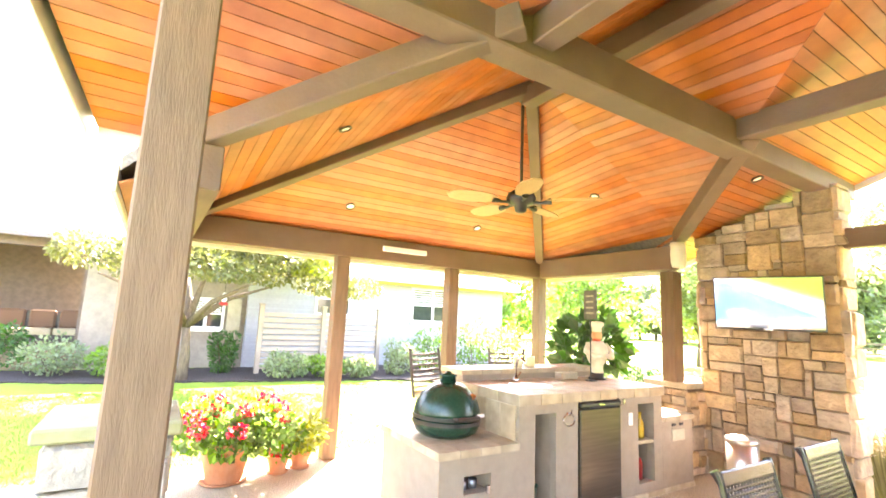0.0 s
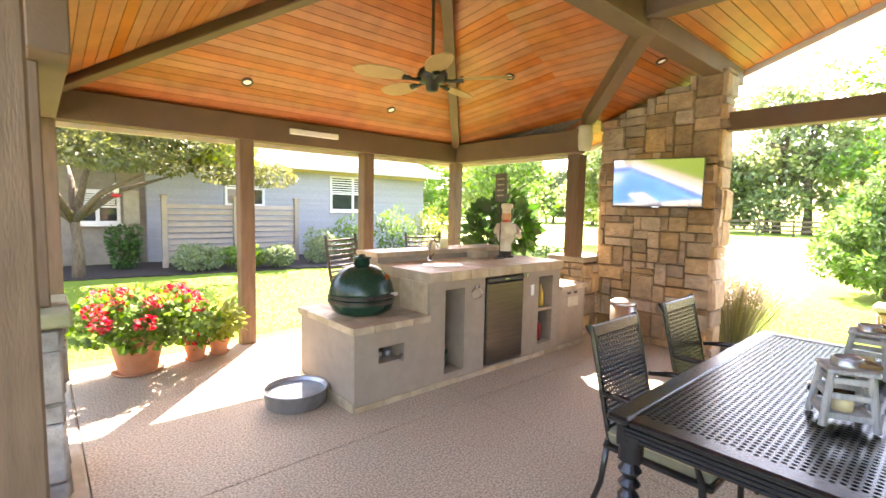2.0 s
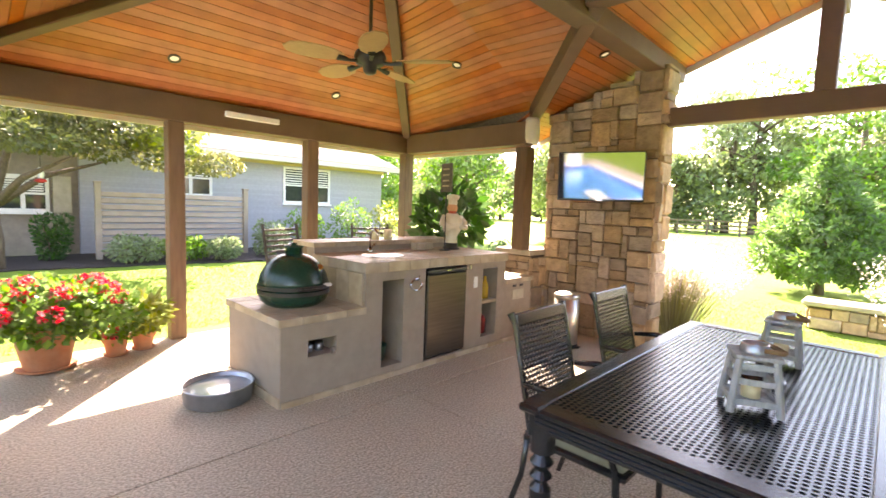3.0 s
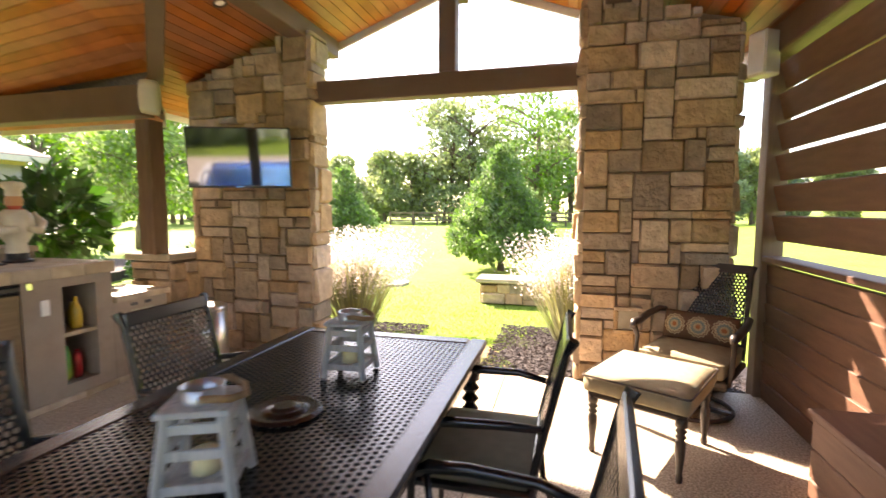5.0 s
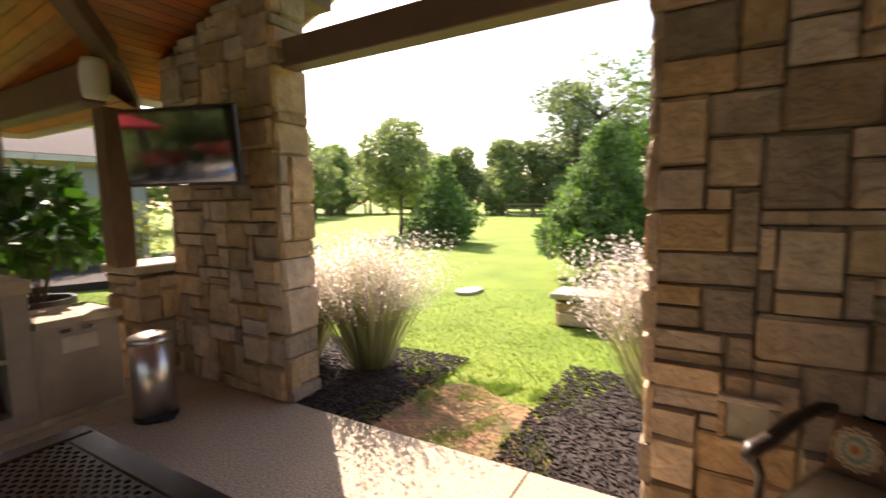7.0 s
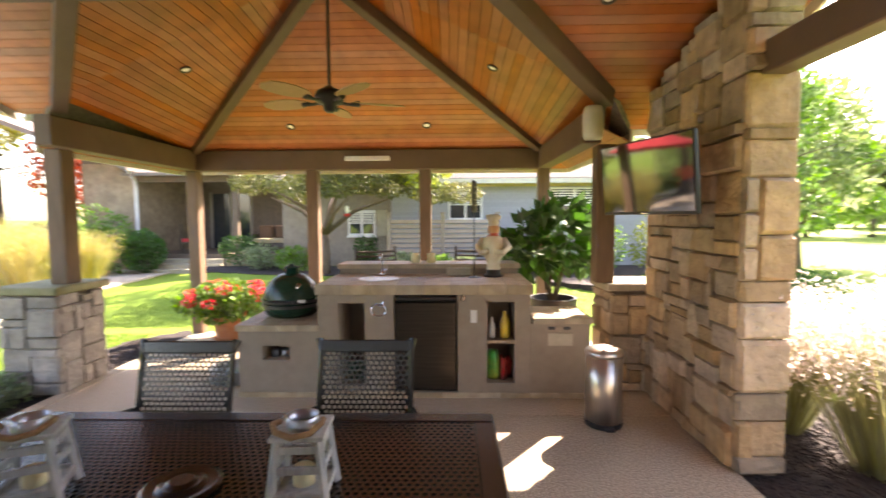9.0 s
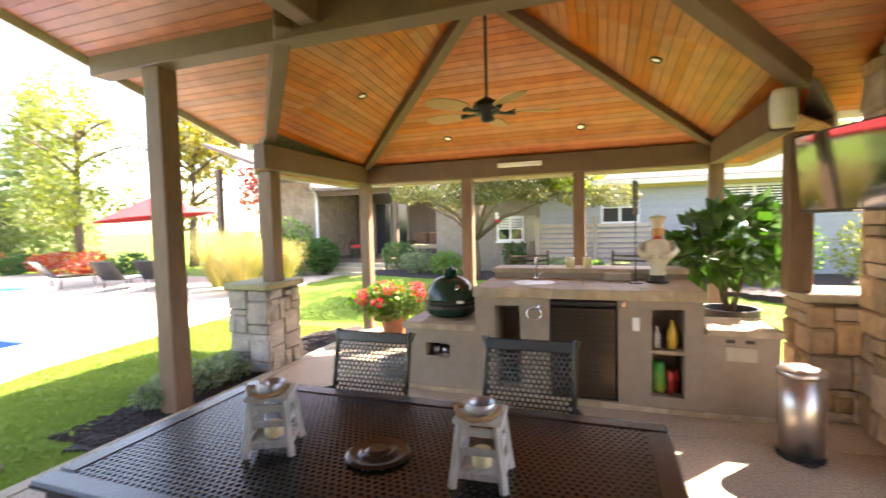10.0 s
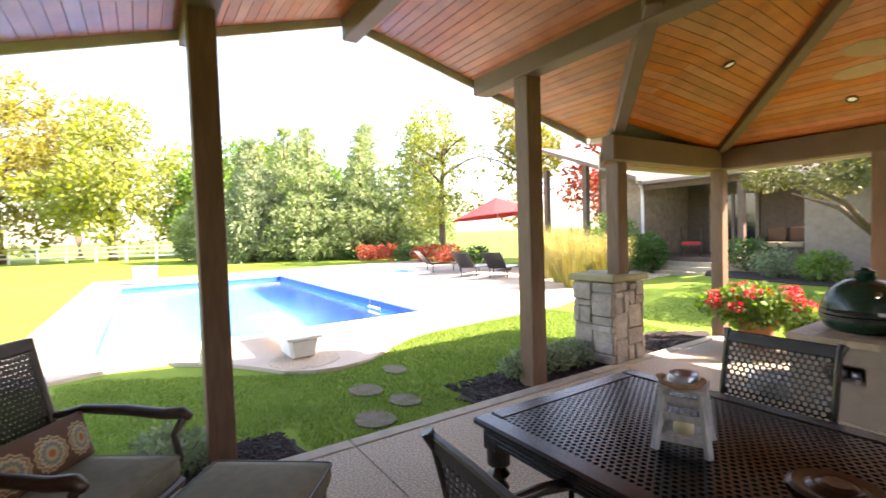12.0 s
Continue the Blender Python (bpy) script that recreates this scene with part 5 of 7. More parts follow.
def ceiling_fan():
    f = thing("ceiling_fan", pose(2.43, 1.36, 2.58), "dark bronze ceiling fan with tan leaf-shaped blades on a long rod", "ceiling fan")
    bm = bmesh.new()
    lathe(bm, [(0.014, 0.1), (0.014, 0.95)], 12)
    part("down_rod", bm, BRONZE, f)
    bm = bmesh.new()
    lathe(bm, [(0.03, 0.92), (0.075, 0.98), (0.08, 1.05)], 18)
    part("canopy", bm, BRONZE, f)
    bm = bmesh.new()
    lathe(bm, [(0.03, -0.10), (0.05, -0.085), (0.06, -0.03), (0.11, -0.02), (0.13, 0.03), (0.11, 0.075), (0.05, 0.11), (0.02, 0.13)], 24)
    part("motor_housing", bm, PLASTIC_BLACK, f, "black motor housing", True)
    for k in range(5):
        a = radians(20 + 72 * k)
        m = Matrix.Rotation(a, 4, "Z") @ Matrix.Rotation(radians(10), 4, "X")
        bm = bmesh.new()
        outline = [(0.22, 0.035), (0.30, 0.085), (0.42, 0.105), (0.54, 0.10), (0.63, 0.07), (0.67, 0.0)]
        pts = outline + [(x, -y) for x, y in outline[-2::-1]]
        top = [bm.verts.new((x, y, 0.004)) for x, y in pts]
        low = [bm.verts.new((x, y, -0.004)) for x, y in pts]
        bm.faces.new(top)
        bm.faces.new(low[::-1])
        for i in range(len(pts)):
            j = (i + 1) % len(pts)
            bm.faces.new((top[j], top[i], low[i], low[j]))
        bmesh.ops.transform(bm, matrix=m, verts=bm.verts[:])
        b = part("blade", bm, BLADE_WOOD, f)
        bm = bmesh.new()
        tube(bm, [m @ Vector(p) for p in ((0.10, 0, -0.01), (0.17, 0, -0.02), (0.26, 0, -0.008))], [0.016, 0.012, 0.03], 8)
        part("blade_iron", bm, PLASTIC_BLACK, b)


ceiling_fan()

LAMP_GLOW = bpy.data.materials.new("downlight_glow")
LAMP_GLOW.use_nodes = True
LAMP_GLOW.node_tree.nodes["Principled BSDF"].inputs["Emission Color"].default_value = (1, 0.75, 0.45, 1)
LAMP_GLOW.node_tree.nodes["Principled BSDF"].inputs["Emission Strength"].default_value = 0.035


def downlight(x, y, z, nrm):
    q = Vector(nrm).normalized().to_track_quat("-Z", "Y").to_matrix().to_4x4()
    d = thing("recessed_downlight", Matrix.Translation((x, y, z)) @ q, "small round bronze downlight set into the ceiling boards", "downlight", "ceiling downlights")
    bm = bmesh.new()
    lathe(bm, [(0.052, 0.0), (0.055, -0.012), (0.04, -0.014), (0.036, 0.0)], 18, cap=False)
    part("trim_ring", bm, BRONZE, d)
    bm = bmesh.new()
    lathe(bm, [(0.036, -0.004), (0.02, -0.006)], 14)
    part("bulb", bm, LAMP_GLOW, d)


def panel_light(x, y, a, b, c):
    """A downlight flush with the ceiling panel through three corners."""
    a, b, c = Vector(a), Vector(b), Vector(c)
    n = (b - a).cross(c - a).normalized()
    if n.z > 0:
        n = -n
    downlight(x, y, a.z - (n.x * (x - a.x) + n.y * (y - a.y)) / n.z - 0.012, n)


NW, NE = (WX0, NY, WZ), (WX1, NY, WZ)
panel_light(0.95, 1.75, VALW, APEX, NW)
panel_light(3.88, 1.78, VALE, APEX, NE)
for x in (1.50, 3.18):
    panel_light(x, 3.03, NW, NE, APEX)
downlight(4.52, 0.42, main_z(0.42) - 0.012, (0, -SL, -1))


# ---- things on and in the kitchen ----
def lathe_thing(name, profile, m, material, label, category, group="", segs=18):
    bm = bmesh.new()
    lathe(bm, profile, segs)
    ob = single(name, bm, material, label, category, group, smooth=True)
    ob.matrix_basis = m
    return ob


bm = bmesh.new()
lathe(bm, [(0.085, 0.0), (0.10, 0.012), (0.075, 0.02), (0.07, 0.03), (0.06, 0.14), (0.095, 0.20), (0.115, 0.28), (0.10, 0.36), (0.06, 0.395), (0.035, 0.405), (0.052, 0.43), (0.056, 0.46), (0.045, 0.495), (0.05, 0.50), (0.048, 0.54), (0.07, 0.56), (0.072, 0.59), (0.045, 0.60), (0.01, 0.605)], 20)
tube(bm, [(-0.095, 0, 0.36), (-0.15, -0.03, 0.29), (-0.10, -0.11, 0.24), (-0.03, -0.13, 0.25)], [0.035, 0.034, 0.03, 0.026], 8)
tube(bm, [(0.095, 0, 0.36), (0.15, -0.03, 0.29), (0.11, -0.10, 0.24), (0.04, -0.13, 0.25)], [0.035, 0.034, 0.03, 0.026], 8)
ob = single("chef_figurine", bm, CHEF, "cream painted resin chef figurine standing on the worktop", "figurine", smooth=True)
ob.matrix_basis = pose(3.89, 1.77, TZ, 0, 0, -15)

sink = thing("sink", pose(2.80, 1.60, TZ), "small steel bar sink set in the tile worktop", "sink")
bm = bmesh.new()
lathe(bm, [(0.19, 0.001), (0.19, 0.006), (0.16, 0.006), (0.155, 0.003)], 28)
part("rim", bm, STEEL, sink)
fa = thing("faucet", pose(2.80, 1.80, TZ), "tall chrome gooseneck faucet behind the sink", "faucet")
bm = bmesh.new()
lathe(bm, [(0.028, 0), (0.028, 0.03), (0.018, 0.05)], 16)
part("base", bm, CHROME, fa, smooth=True)
bm = bmesh.new()
tube(bm, [(0, 0, 0.04), (0, 0, 0.16), (0, -0.02, 0.21), (0, -0.07, 0.225), (0, -0.11, 0.20), (0, -0.115, 0.17)], 0.012, 10)
part("spout", bm, CHROME, fa, smooth=True)
bm = bmesh.new()
tube(bm, [(0.02, 0, 0.05), (0.06, 0, 0.09)], 0.008, 8)
part("lever", bm, CHROME, fa)

for x in (3.10, 3.27):
    c = thing("pillar_candle", pose(x, 2.12, BARZ), "short cream pillar candle in a glass on the bar", "candle", "candles on the bar")
    bm = bmesh.new()
    lathe(bm, [(0.045, 0.0), (0.045, 0.10), (0.038, 0.104), (0.008, 0.10)], 18)
    part("wax", bm, WAX, c, smooth=True)
    bm = bmesh.new()
    tube(bm, [(0, 0, 0.10), (0.002, 0, 0.115)], 0.002, 6)
    part("wick", bm, PLASTIC_BLACK, c)
bm = bmesh.new()
box(bm, -0.12, 0.12, -0.05, 0.05, 0, 0.07, 0.006)
ob = single("stone_planter_box", bm, CAPSTONE, "low buff stone box on the worktop", "box")
ob.matrix_basis = pose(3.55, 1.88, TZ)

# framed slate sign on a thin stand
sg = thing("slate_sign", pose(3.70, 1.69, TZ, 0, 0, 78), "small framed slate sign on a thin black stand", "sign")
bm = bmesh.new()
tube(bm, [(0, 0, 0.0), (0, 0, 0.66)], 0.006, 8)
lathe(bm, [(0.06, 0), (0.06, 0.008), (0.01, 0.012)], 16)
part("stand", bm, PLASTIC_BLACK, sg)
bm = bmesh.new()
box(bm, -0.10, 0.10, -0.01, 0.01, 0.62, 0.92, 0.004)
part("board", bm, mat("chalky_slate", (0.14, 0.125, 0.11), (0.09, 0.08, 0.07), rough=0.8, scale=20, bump=0.2), sg)
for z in (0.86, 0.80, 0.74, 0.685):
    bm = bmesh.new()
    box(bm, -0.06, 0.06, -0.0125, 0.0125, z - 0.008, z + 0.008)
    part("writing_bar", bm, CAPSTONE, sg)

# niche contents
bk = thing("bucket", pose(2.61, KY + 0.2, NICHE_A[2]), "small green garden bucket with a wire handle in the niche", "bucket")
bm = bmesh.new()
lathe(bm, [(0.065, 0), (0.085, 0.13), (0.09, 0.135), (0.08, 0.125), (0.06, 0.01)], 18)
part("body", bm, mat("green_enamel", (0.03, 0.12, 0.07), rough=0.35), bk, smooth=True)
bm = bmesh.new()
tube(bm, [(0.085 * math.cos(a), 0, 0.125 + 0.10 * math.sin(a)) for a in [math.pi * k / 10 for k in range(11)]], 0.004, 6)
part("handle", bm, ROPE, bk)
BOTTLE = [(0.032, 0), (0.034, 0.02), (0.034, 0.12), (0.014, 0.165), (0.013, 0.20), (0.015, 0.205)]
AMBER = mat("amber_liquid_bottle", (0.55, 0.33, 0.03), (0.48, 0.27, 0.02), rough=0.15, bump=0)
for x, y, col, lab, s in ((3.84, 0.12, (0.55, 0.55, 0.50), "clear spray bottle on the niche shelf", 0.85), (3.95, 0.1, (0.60, 0.40, 0.04), "amber oil bottle on the niche shelf", 1.15), (3.99, 0.2, (0.45, 0.30, 0.05), "amber bottle on the niche shelf", 0.9)):
    ob = lathe_thing("bottle", BOTTLE, pose(x, KY + y, 0.505) @ Matrix.Scale(s, 4), mat("bottle_" + lab.split()[0], col, rough=0.15, bump=0), lab, "bottle", "bottles in the niche")
ob = lathe_thing("bag_of_charcoal", [(0.05, 0), (0.062, 0.03), (0.06, 0.18), (0.045, 0.25), (0.02, 0.26)], pose(3.85, KY + 0.14, NICHE_B[2]), mat("green_bag", (0.03, 0.30, 0.05), (0.35, 0.40, 0.05), rough=0.4, scale=6), "crumpled green bag in the lower niche", "bag")
for x, y in ((3.94, 0.10), (3.99, 0.17), (3.93, 0.2)):
    lathe_thing("red_canister", [(0.027, 0), (0.028, 0.15), (0.018, 0.17), (0.016, 0.19)], pose(x, KY + y, NICHE_B[2]), mat("red_tin", (0.45, 0.02, 0.02), (0.08, 0.02, 0.02), rough=0.3, scale=9, bump=0), "slim red and black canister in the lower niche", "canister", "canisters in the niche")
for k, x in enumerate((1.90, 1.99)):
    lathe_thing("metal_cup", [(0.03, 0), (0.033, 0.06), (0.03, 0.06)], pose(x, KY + 0.12, SLOT[2]), GALV, "small grey metal cup in the front slot", "cup", "cups in the slot")


def bump_part(name, x0, x1, z0, z1, material, label, d=0.012):
    bm = bmesh.new()
    box(bm, x0, x1, KY - d, KY - 0.001, z0, z1, 0.003)
    return part(name, bm, material, kitchen, label)


bump_part("outlet_plate", 3.645, 3.70, 0.66, 0.77, WHITE, "pale outlet cover")
bump_part("bottle_opener", 3.565, 3.60, 0.85, 0.90, CHROME, "small metal bottle opener")
bump_part("notice_card", 4.31, 4.52, 0.46, 0.57, CAPSTONE, "pale blank card on the stucco")
bump_part("vent_grip", 4.31, 4.37, 0.60, 0.625, PLASTIC_BLACK, "dark slot vent")
bump_part("vent_grip", 4.44, 4.50, 0.60, 0.625, PLASTIC_BLACK, "dark slot vent")
bump_part("tap", 2.02, 2.045, 0.32, 0.38, CHROME, "small chrome hose tap", 0.03)
bm = bmesh.new()
tube(bm, [(2.855 + 0.065 * math.cos(a), KY - 0.02, 0.77 + 0.05 * math.sin(a)) for a in [2 * math.pi * k / 18 for k in range(18)]], 0.006, 6, True)
tube(bm, [(2.81, KY - 0.012, 0.79), (2.845, KY - 0.014, 0.83), (2.87, KY - 0.014, 0.80), (2.90, KY - 0.012, 0.845)], 0.006, 6)
part("towel_ring", bm, CHROME, kitchen, "scrolled metal towel ring")


def bar_chair(m):
    c = thing("bar_chair", m, "dark brown slat-back bar chair behind the island", "bar chair", "bar chairs")
    tilt = Matrix.Translation((0, 0.20, 0.74)) @ Matrix.Rotation(radians(-10), 4, "X")
    for k in range(7):
        bm = bmesh.new()
        tube(bm, [tilt @ Vector((x, 0.05 * math.cos(x * 5.5), 0.06 + k * 0.058)) for x in (-0.24, -0.12, 0, 0.12, 0.24)], 0.014, 6)
        part("back_slat", bm, BRONZE, c)
    for s in (-1, 1):
        bm = bmesh.new()
        tube(bm, [tilt @ Vector((s * 0.25, 0.0, z)) for z in (-0.05, 0.2, 0.47)], 0.016, 8)
        part("back_post", bm, BRONZE, c)
    bm = cushion_bm(0.46, 0.44, 0.06, 0.70)
    part("seat", bm, CUSHION, c, "khaki seat cushion", True)
    for sx in (-1, 1):
        for sy in (-1, 1):
            bm = bmesh.new()
            tube(bm, [(sx * 0.19, sy * 0.18, 0.70), (sx * 0.24, sy * 0.23, 0.0)], 0.016, 8)
            part("leg", bm, BRONZE, c)
    bm = bmesh.new()
    tube(bm, [(0.225 * sx, 0.215 * sy, 0.25) for sx, sy in ((1, 1), (-1, 1), (-1, -1), (1, -1))], 0.01, 6, True)
    part("foot_ring", bm, BRONZE, c)
    return c


bc = bar_chair(pose(2.62, 2.80, 0, 0, 0, 20))
copy_thing(bc, pose(3.72, 2.85, 0, 0, 0, -12))


# ---- potted flowers ----
def pot(name, m, r, h, label, material=TERRA):
    p = thing(name, m, label, "potted plant", "flower pots")
    bm = bmesh.new()
    lathe(bm, [(r * 0.68, 0.012), (r * 0.93, h * 0.8), (r * 1.0, h * 0.8), (r * 1.02, h), (r * 0.9, h), (r * 0.86, h * 0.85)], 28)
    part("pot", bm, material, p, smooth=False)
    bm = bmesh.new()
    lathe(bm, [(r * 0.7, 0.0), (r * 0.9, 0.012), (r * 0.92, 0.03), (r * 0.85, 0.03), (r * 0.7, 0.013)], 28)
    part("saucer", bm, material, p)
    bm = bmesh.new()
    lathe(bm, [(r * 0.1, h * 0.86), (r * 0.88, h * 0.86)], 20)
    part("soil", bm, SOIL, p)
    return p


p = pot("geranium_pot", pose(0.56, 3.20, 0), 0.225, 0.36, "large terracotta pot of red geraniums on the slab")
leaves("foliage", [(0, 0, 0.55, 0.42, 0.42, 0.20, 3), (0.27, -0.15, 0.48, 0.30, 0.28, 0.18, 1.4), (-0.32, -0.1, 0.48, 0.30, 0.28, 0.16, 1.2), (0.0, -0.3, 0.42, 0.25, 0.2, 0.14, 1)], 1900, 0.058, LEAF, p, "rounded green leaves", 21, long=1.1)
rnd = random.Random(5)
for k in range(22):
    a, r = rnd.uniform(0, 6.28), 0.52 * math.sqrt(rnd.uniform(0.02, 1))
    x, y = r * math.cos(a), r * math.sin(a)
    z = 0.80 - r * 0.45 + rnd.uniform(-0.05, 0.06)
    leaves("flower_head", [(x, y, z, 0.072, 0.072, 0.052, 1)], 90, 0.028, PETAL, p, "round red flower head", 100 + k, long=1.1)
    bm = bmesh.new()
    tube(bm, [(x * 0.4, y * 0.4, 0.36), (x * 0.8, y * 0.8, z - 0.12), (x, y, z)], 0.004, 5)
    part("stem", bm, LEAF, p)
for x, y, r, h, sd, lab in ((1.04, 3.23, 0.105, 0.17, 31, "small terracotta pot with a trailing red flower"), (1.27, 3.30, 0.105, 0.17, 32, "small terracotta pot with pale green leaves")):
    p = pot("small_flower_pot", pose(x, y, 0), r, h, lab)
    leaves("foliage", [(0, 0, 0.28, 0.15, 0.15, 0.14, 2), (0.08, -0.05, 0.36, 0.12, 0.12, 0.12, 1)], 380, 0.045, LEAF_YEL if sd == 32 else LEAF, p, "loose light green leaves", sd)
    if sd == 31:
        leaves("flower_head", [(-0.05, -0.1, 0.24, 0.05, 0.04, 0.05, 1)], 60, 0.022, PETAL, p, "small red flower head", 77)
    else:
        tagged(leaves("long_leaf", [(0, 0, 0.38, 0.22, 0.22, 0.14, 1)], 60, 0.03, LEAF_YEL, p, "arching pale leaves", 78, long=4), kind="stuff")

p = pot("leafy_plant", pose(4.62, 2.48, 0.0), 0.26, 0.66, "tall glossy shrub in a dark urn behind the island", mat("dark_urn_glaze", (0.05, 0.04, 0.035), (0.03, 0.025, 0.02), rough=0.45))
bm = bmesh.new()
for k in range(6):
    a = k * 1.05
    tube(bm, [(0.02 * math.cos(a), 0.02 * math.sin(a), 0.55), (0.10 * math.cos(a), 0.10 * math.sin(a), 0.9), (0.26 * math.cos(a + 0.3), 0.26 * math.sin(a + 0.3), 1.3)], [0.014, 0.011, 0.006], 6)
part("stems", bm, mat("brown_twig", (0.10, 0.07, 0.045), rough=0.9), p)
leaves("foliage", [(0, 0, 1.30, 0.42, 0.42, 0.34, 3), (-0.3, -0.1, 1.15, 0.28, 0.28, 0.22, 1), (0.32, 0.05, 1.2, 0.28, 0.28, 0.24, 1), (0.05, 0, 1.60, 0.25, 0.25, 0.16, 0.8)], 620, 0.10, LEAF_DEEP, p, "large glossy leaves", 41, long=1.7)

# ---- house to the north ----
# same brick as SIDING, with the shade on it put into a darker tan
SHADED_TAN_WALL = mat("shaded_tan_house_wall", (0.30, 0.25, 0.20), (0.24, 0.20, 0.16), rough=0.85, scale=10, bump=0.3, bump_scale=40, stain=0.3)
HOUSE_STONE = mat("tan_house_stone", (0.34, 0.26, 0.17), (0.22, 0.165, 0.11), rough=0.9, scale=5, bump=0.6, bump_scale=9, stain=0.4, stain_scale=2)
DARK_GLASS = mat("dark_window_glass", (0.02, 0.025, 0.03), (0.03, 0.035, 0.04), rough=0.06, bump=0, spec=0.8)
YELLOW_TRIM = mat("cream_yellow_trim", (0.60, 0.50, 0.25), (0.55, 0.45, 0.22), rough=0.6, bump=0.03)
HOUSE_ROOF = mat("weathered_roof_shingles", (0.22, 0.18, 0.155), (0.15, 0.125, 0.11), rough=0.95, scale=24, stretch=(1, 3, 3), bump=0.6, bump_scale=30, stain=0.3, stain_scale=0.8)
PORCH_WOOD = mat("grey_brown_porch_timber", (0.15, 0.105, 0.075), (0.11, 0.08, 0.055), rough=0.7, scale=8, bump=0.2)
house = thing("house", Matrix(), "single-storey grey brick house with shingled roof and a covered porch", "house")


def hbox(name, x0, x1, y0, y1, z0, z1, material, label="", parent=None, bevel=0.0):
    bm = bmesh.new()
    box(bm, x0, x1, y0, y1, z0, z1, bevel)
    return part(name, bm, material, parent or house, label)


HY = 10.3
hbox("wall", 1.75, 9.55, HY, 14.0, -0.1, 2.52, SIDING, "grey painted brick wall")
hbox("wall", -1.4, 1.75, HY + 0.15, 14.0, -0.1, 2.52, SHADED_TAN_WALL, "brick wall with its shade put into a darker tan")
hbox("frieze", 1.6, 9.6, HY - 0.03, HY - 0.002, 2.42, 2.515, YELLOW_TRIM, "cream yellow frieze board")
hbox("gutter", -1.5, 9.8, HY - 0.60, HY - 0.50, 2.47, 2.60, FASCIA, "pale gutter")
hbox("soffit", -1.5, 9.8, HY - 0.50, HY, 2.525, 2.545, FASCIA)
for k in range(56):
    z = 0.05 + k * 0.044 * 1.0
    if z < 2.37:
        hbox("brick_course", 1.76, 9.54, HY - 0.007, HY - 0.001, z, z + 0.036, SIDING)


def roof_plane(pts, thick, label):
    bm = bmesh.new()
    a = [bm.verts.new(p) for p in pts]
    b = [bm.verts.new(Vector(p) - Vector((0, 0, thick))) for p in pts]
    bm.faces.new(a)
    bm.faces.new(b[::-1])
    for i in range(len(a)):
        j = (i + 1) % len(a)
        bm.faces.new((a[i], a[j], b[j], b[i]))
    bmesh.ops.recalc_face_normals(bm, faces=bm.faces[:])
    return part("roof", bm, HOUSE_ROOF, house, label)


roof_plane([(-1.6, 9.81, 2.63), (9.9, 9.81, 2.63), (7.0, 13.2, 4.7), (-1.6, 13.2, 4.7)], 0.1, "weathered shingle roof")
roof_plane([(9.9, 9.81, 2.63), (9.9, 16.6, 2.63), (7.0, 13.2, 4.7)], 0.1, "weathered shingle roof")


def window(x0, x1, z0, z1, y, n=2):
    w = hbox("window", x0, x1, y - 0.02, y + 0.02, z0, z1, DARK_GLASS, "white framed double-hung window")
    f = 0.06
    for a, b, c, d in ((x0 - f, x0, z0 - f, z1 + f), (x1, x1 + f, z0 - f, z1 + f), (x0, x1, z0 - f, z0), (x0, x1, z1, z1 + f)):
        hbox("window_frame", a, b, y - 0.05, y + 0.01, c, d, WHITE, parent=w)
    for k in range(1, n):
        xx = x0 + (x1 - x0) * k / n
        hbox("mullion", xx - 0.035, xx + 0.035, y - 0.045, y, z0, z1, WHITE, parent=w)
    hbox("meeting_rail", x0, x1, y - 0.04, y, (z0 + z1) / 2 - 0.02, (z0 + z1) / 2 + 0.02, WHITE, parent=w)
    for k in range(6):
        zz_ = (z0 + z1) / 2 + 0.04 + k * (z1 - z0) / 13
        if zz_ < z1 - 0.02:
            hbox("blind_slat", x0 + 0.02, x1 - 0.02, y - 0.035, y - 0.022, zz_, zz_ + 0.03, WHITE, parent=w)
    hbox("window_sill", x0 - 0.09, x1 + 0.09, y - 0.09, y, z0 - f - 0.05, z0 - f, WHITE, parent=w)


window(3.42, 4.26, 1.55, 2.30, HY)
window(6.22, 7.55, 1.46, 2.33, HY)
window(0.55, 1.22, 1.12, 1.72, HY + 0.15, 2)
mb = hbox("meter_box", 1.33, 1.62, HY + 0.02, HY + 0.15, 1.05, 1.78, CAPSTONE, "tan electric meter box with pipes")
for x in (1.40, 1.47, 1.54):
    hbox("conduit", x - 0.02, x + 0.02, HY + 0.06, HY + 0.14, 0.2, 1.05, CAPSTONE, parent=mb)
# porch and the stone gable at the west end
hbox("porch_back_wall", -6.6, -1.4, 14.6, 14.8, 0.0, 4.4, PORCH_WOOD)
hbox("porch_floor", -6.4, -1.4, 11.6, 14.6, -0.1, 0.45, PORCH_WOOD, "raised porch floor")
for k in range(3):
    hbox("porch_step", -5.9, -3.6, 11.6 - 0.3 * (k + 1), 11.6 - 0.3 * k, -0.1, 0.45 - 0.13 * (k + 1), CAPSTONE, "stone step")
hbox("low_wall", -3.4, -0.6, 11.1, 11.4, -0.1, 0.5, HOUSE_STONE, "low stone wall")
for x in (-3.35, -1.5):
    hbox("porch_post", x - 0.08, x + 0.08, 11.65, 11.81, 0.45, 2.75, PORCH_WOOD)
hbox("porch_beam", -6.4, -1.3, 11.6, 11.85, 2.72, 2.92, PORCH_WOOD)
roof_plane([(-6.6, 11.2, 2.98), (-1.2, 11.2, 2.98), (-1.2, 15.0, 4.6), (-6.6, 15.0, 4.6)], 0.1, "shingled porch roof")
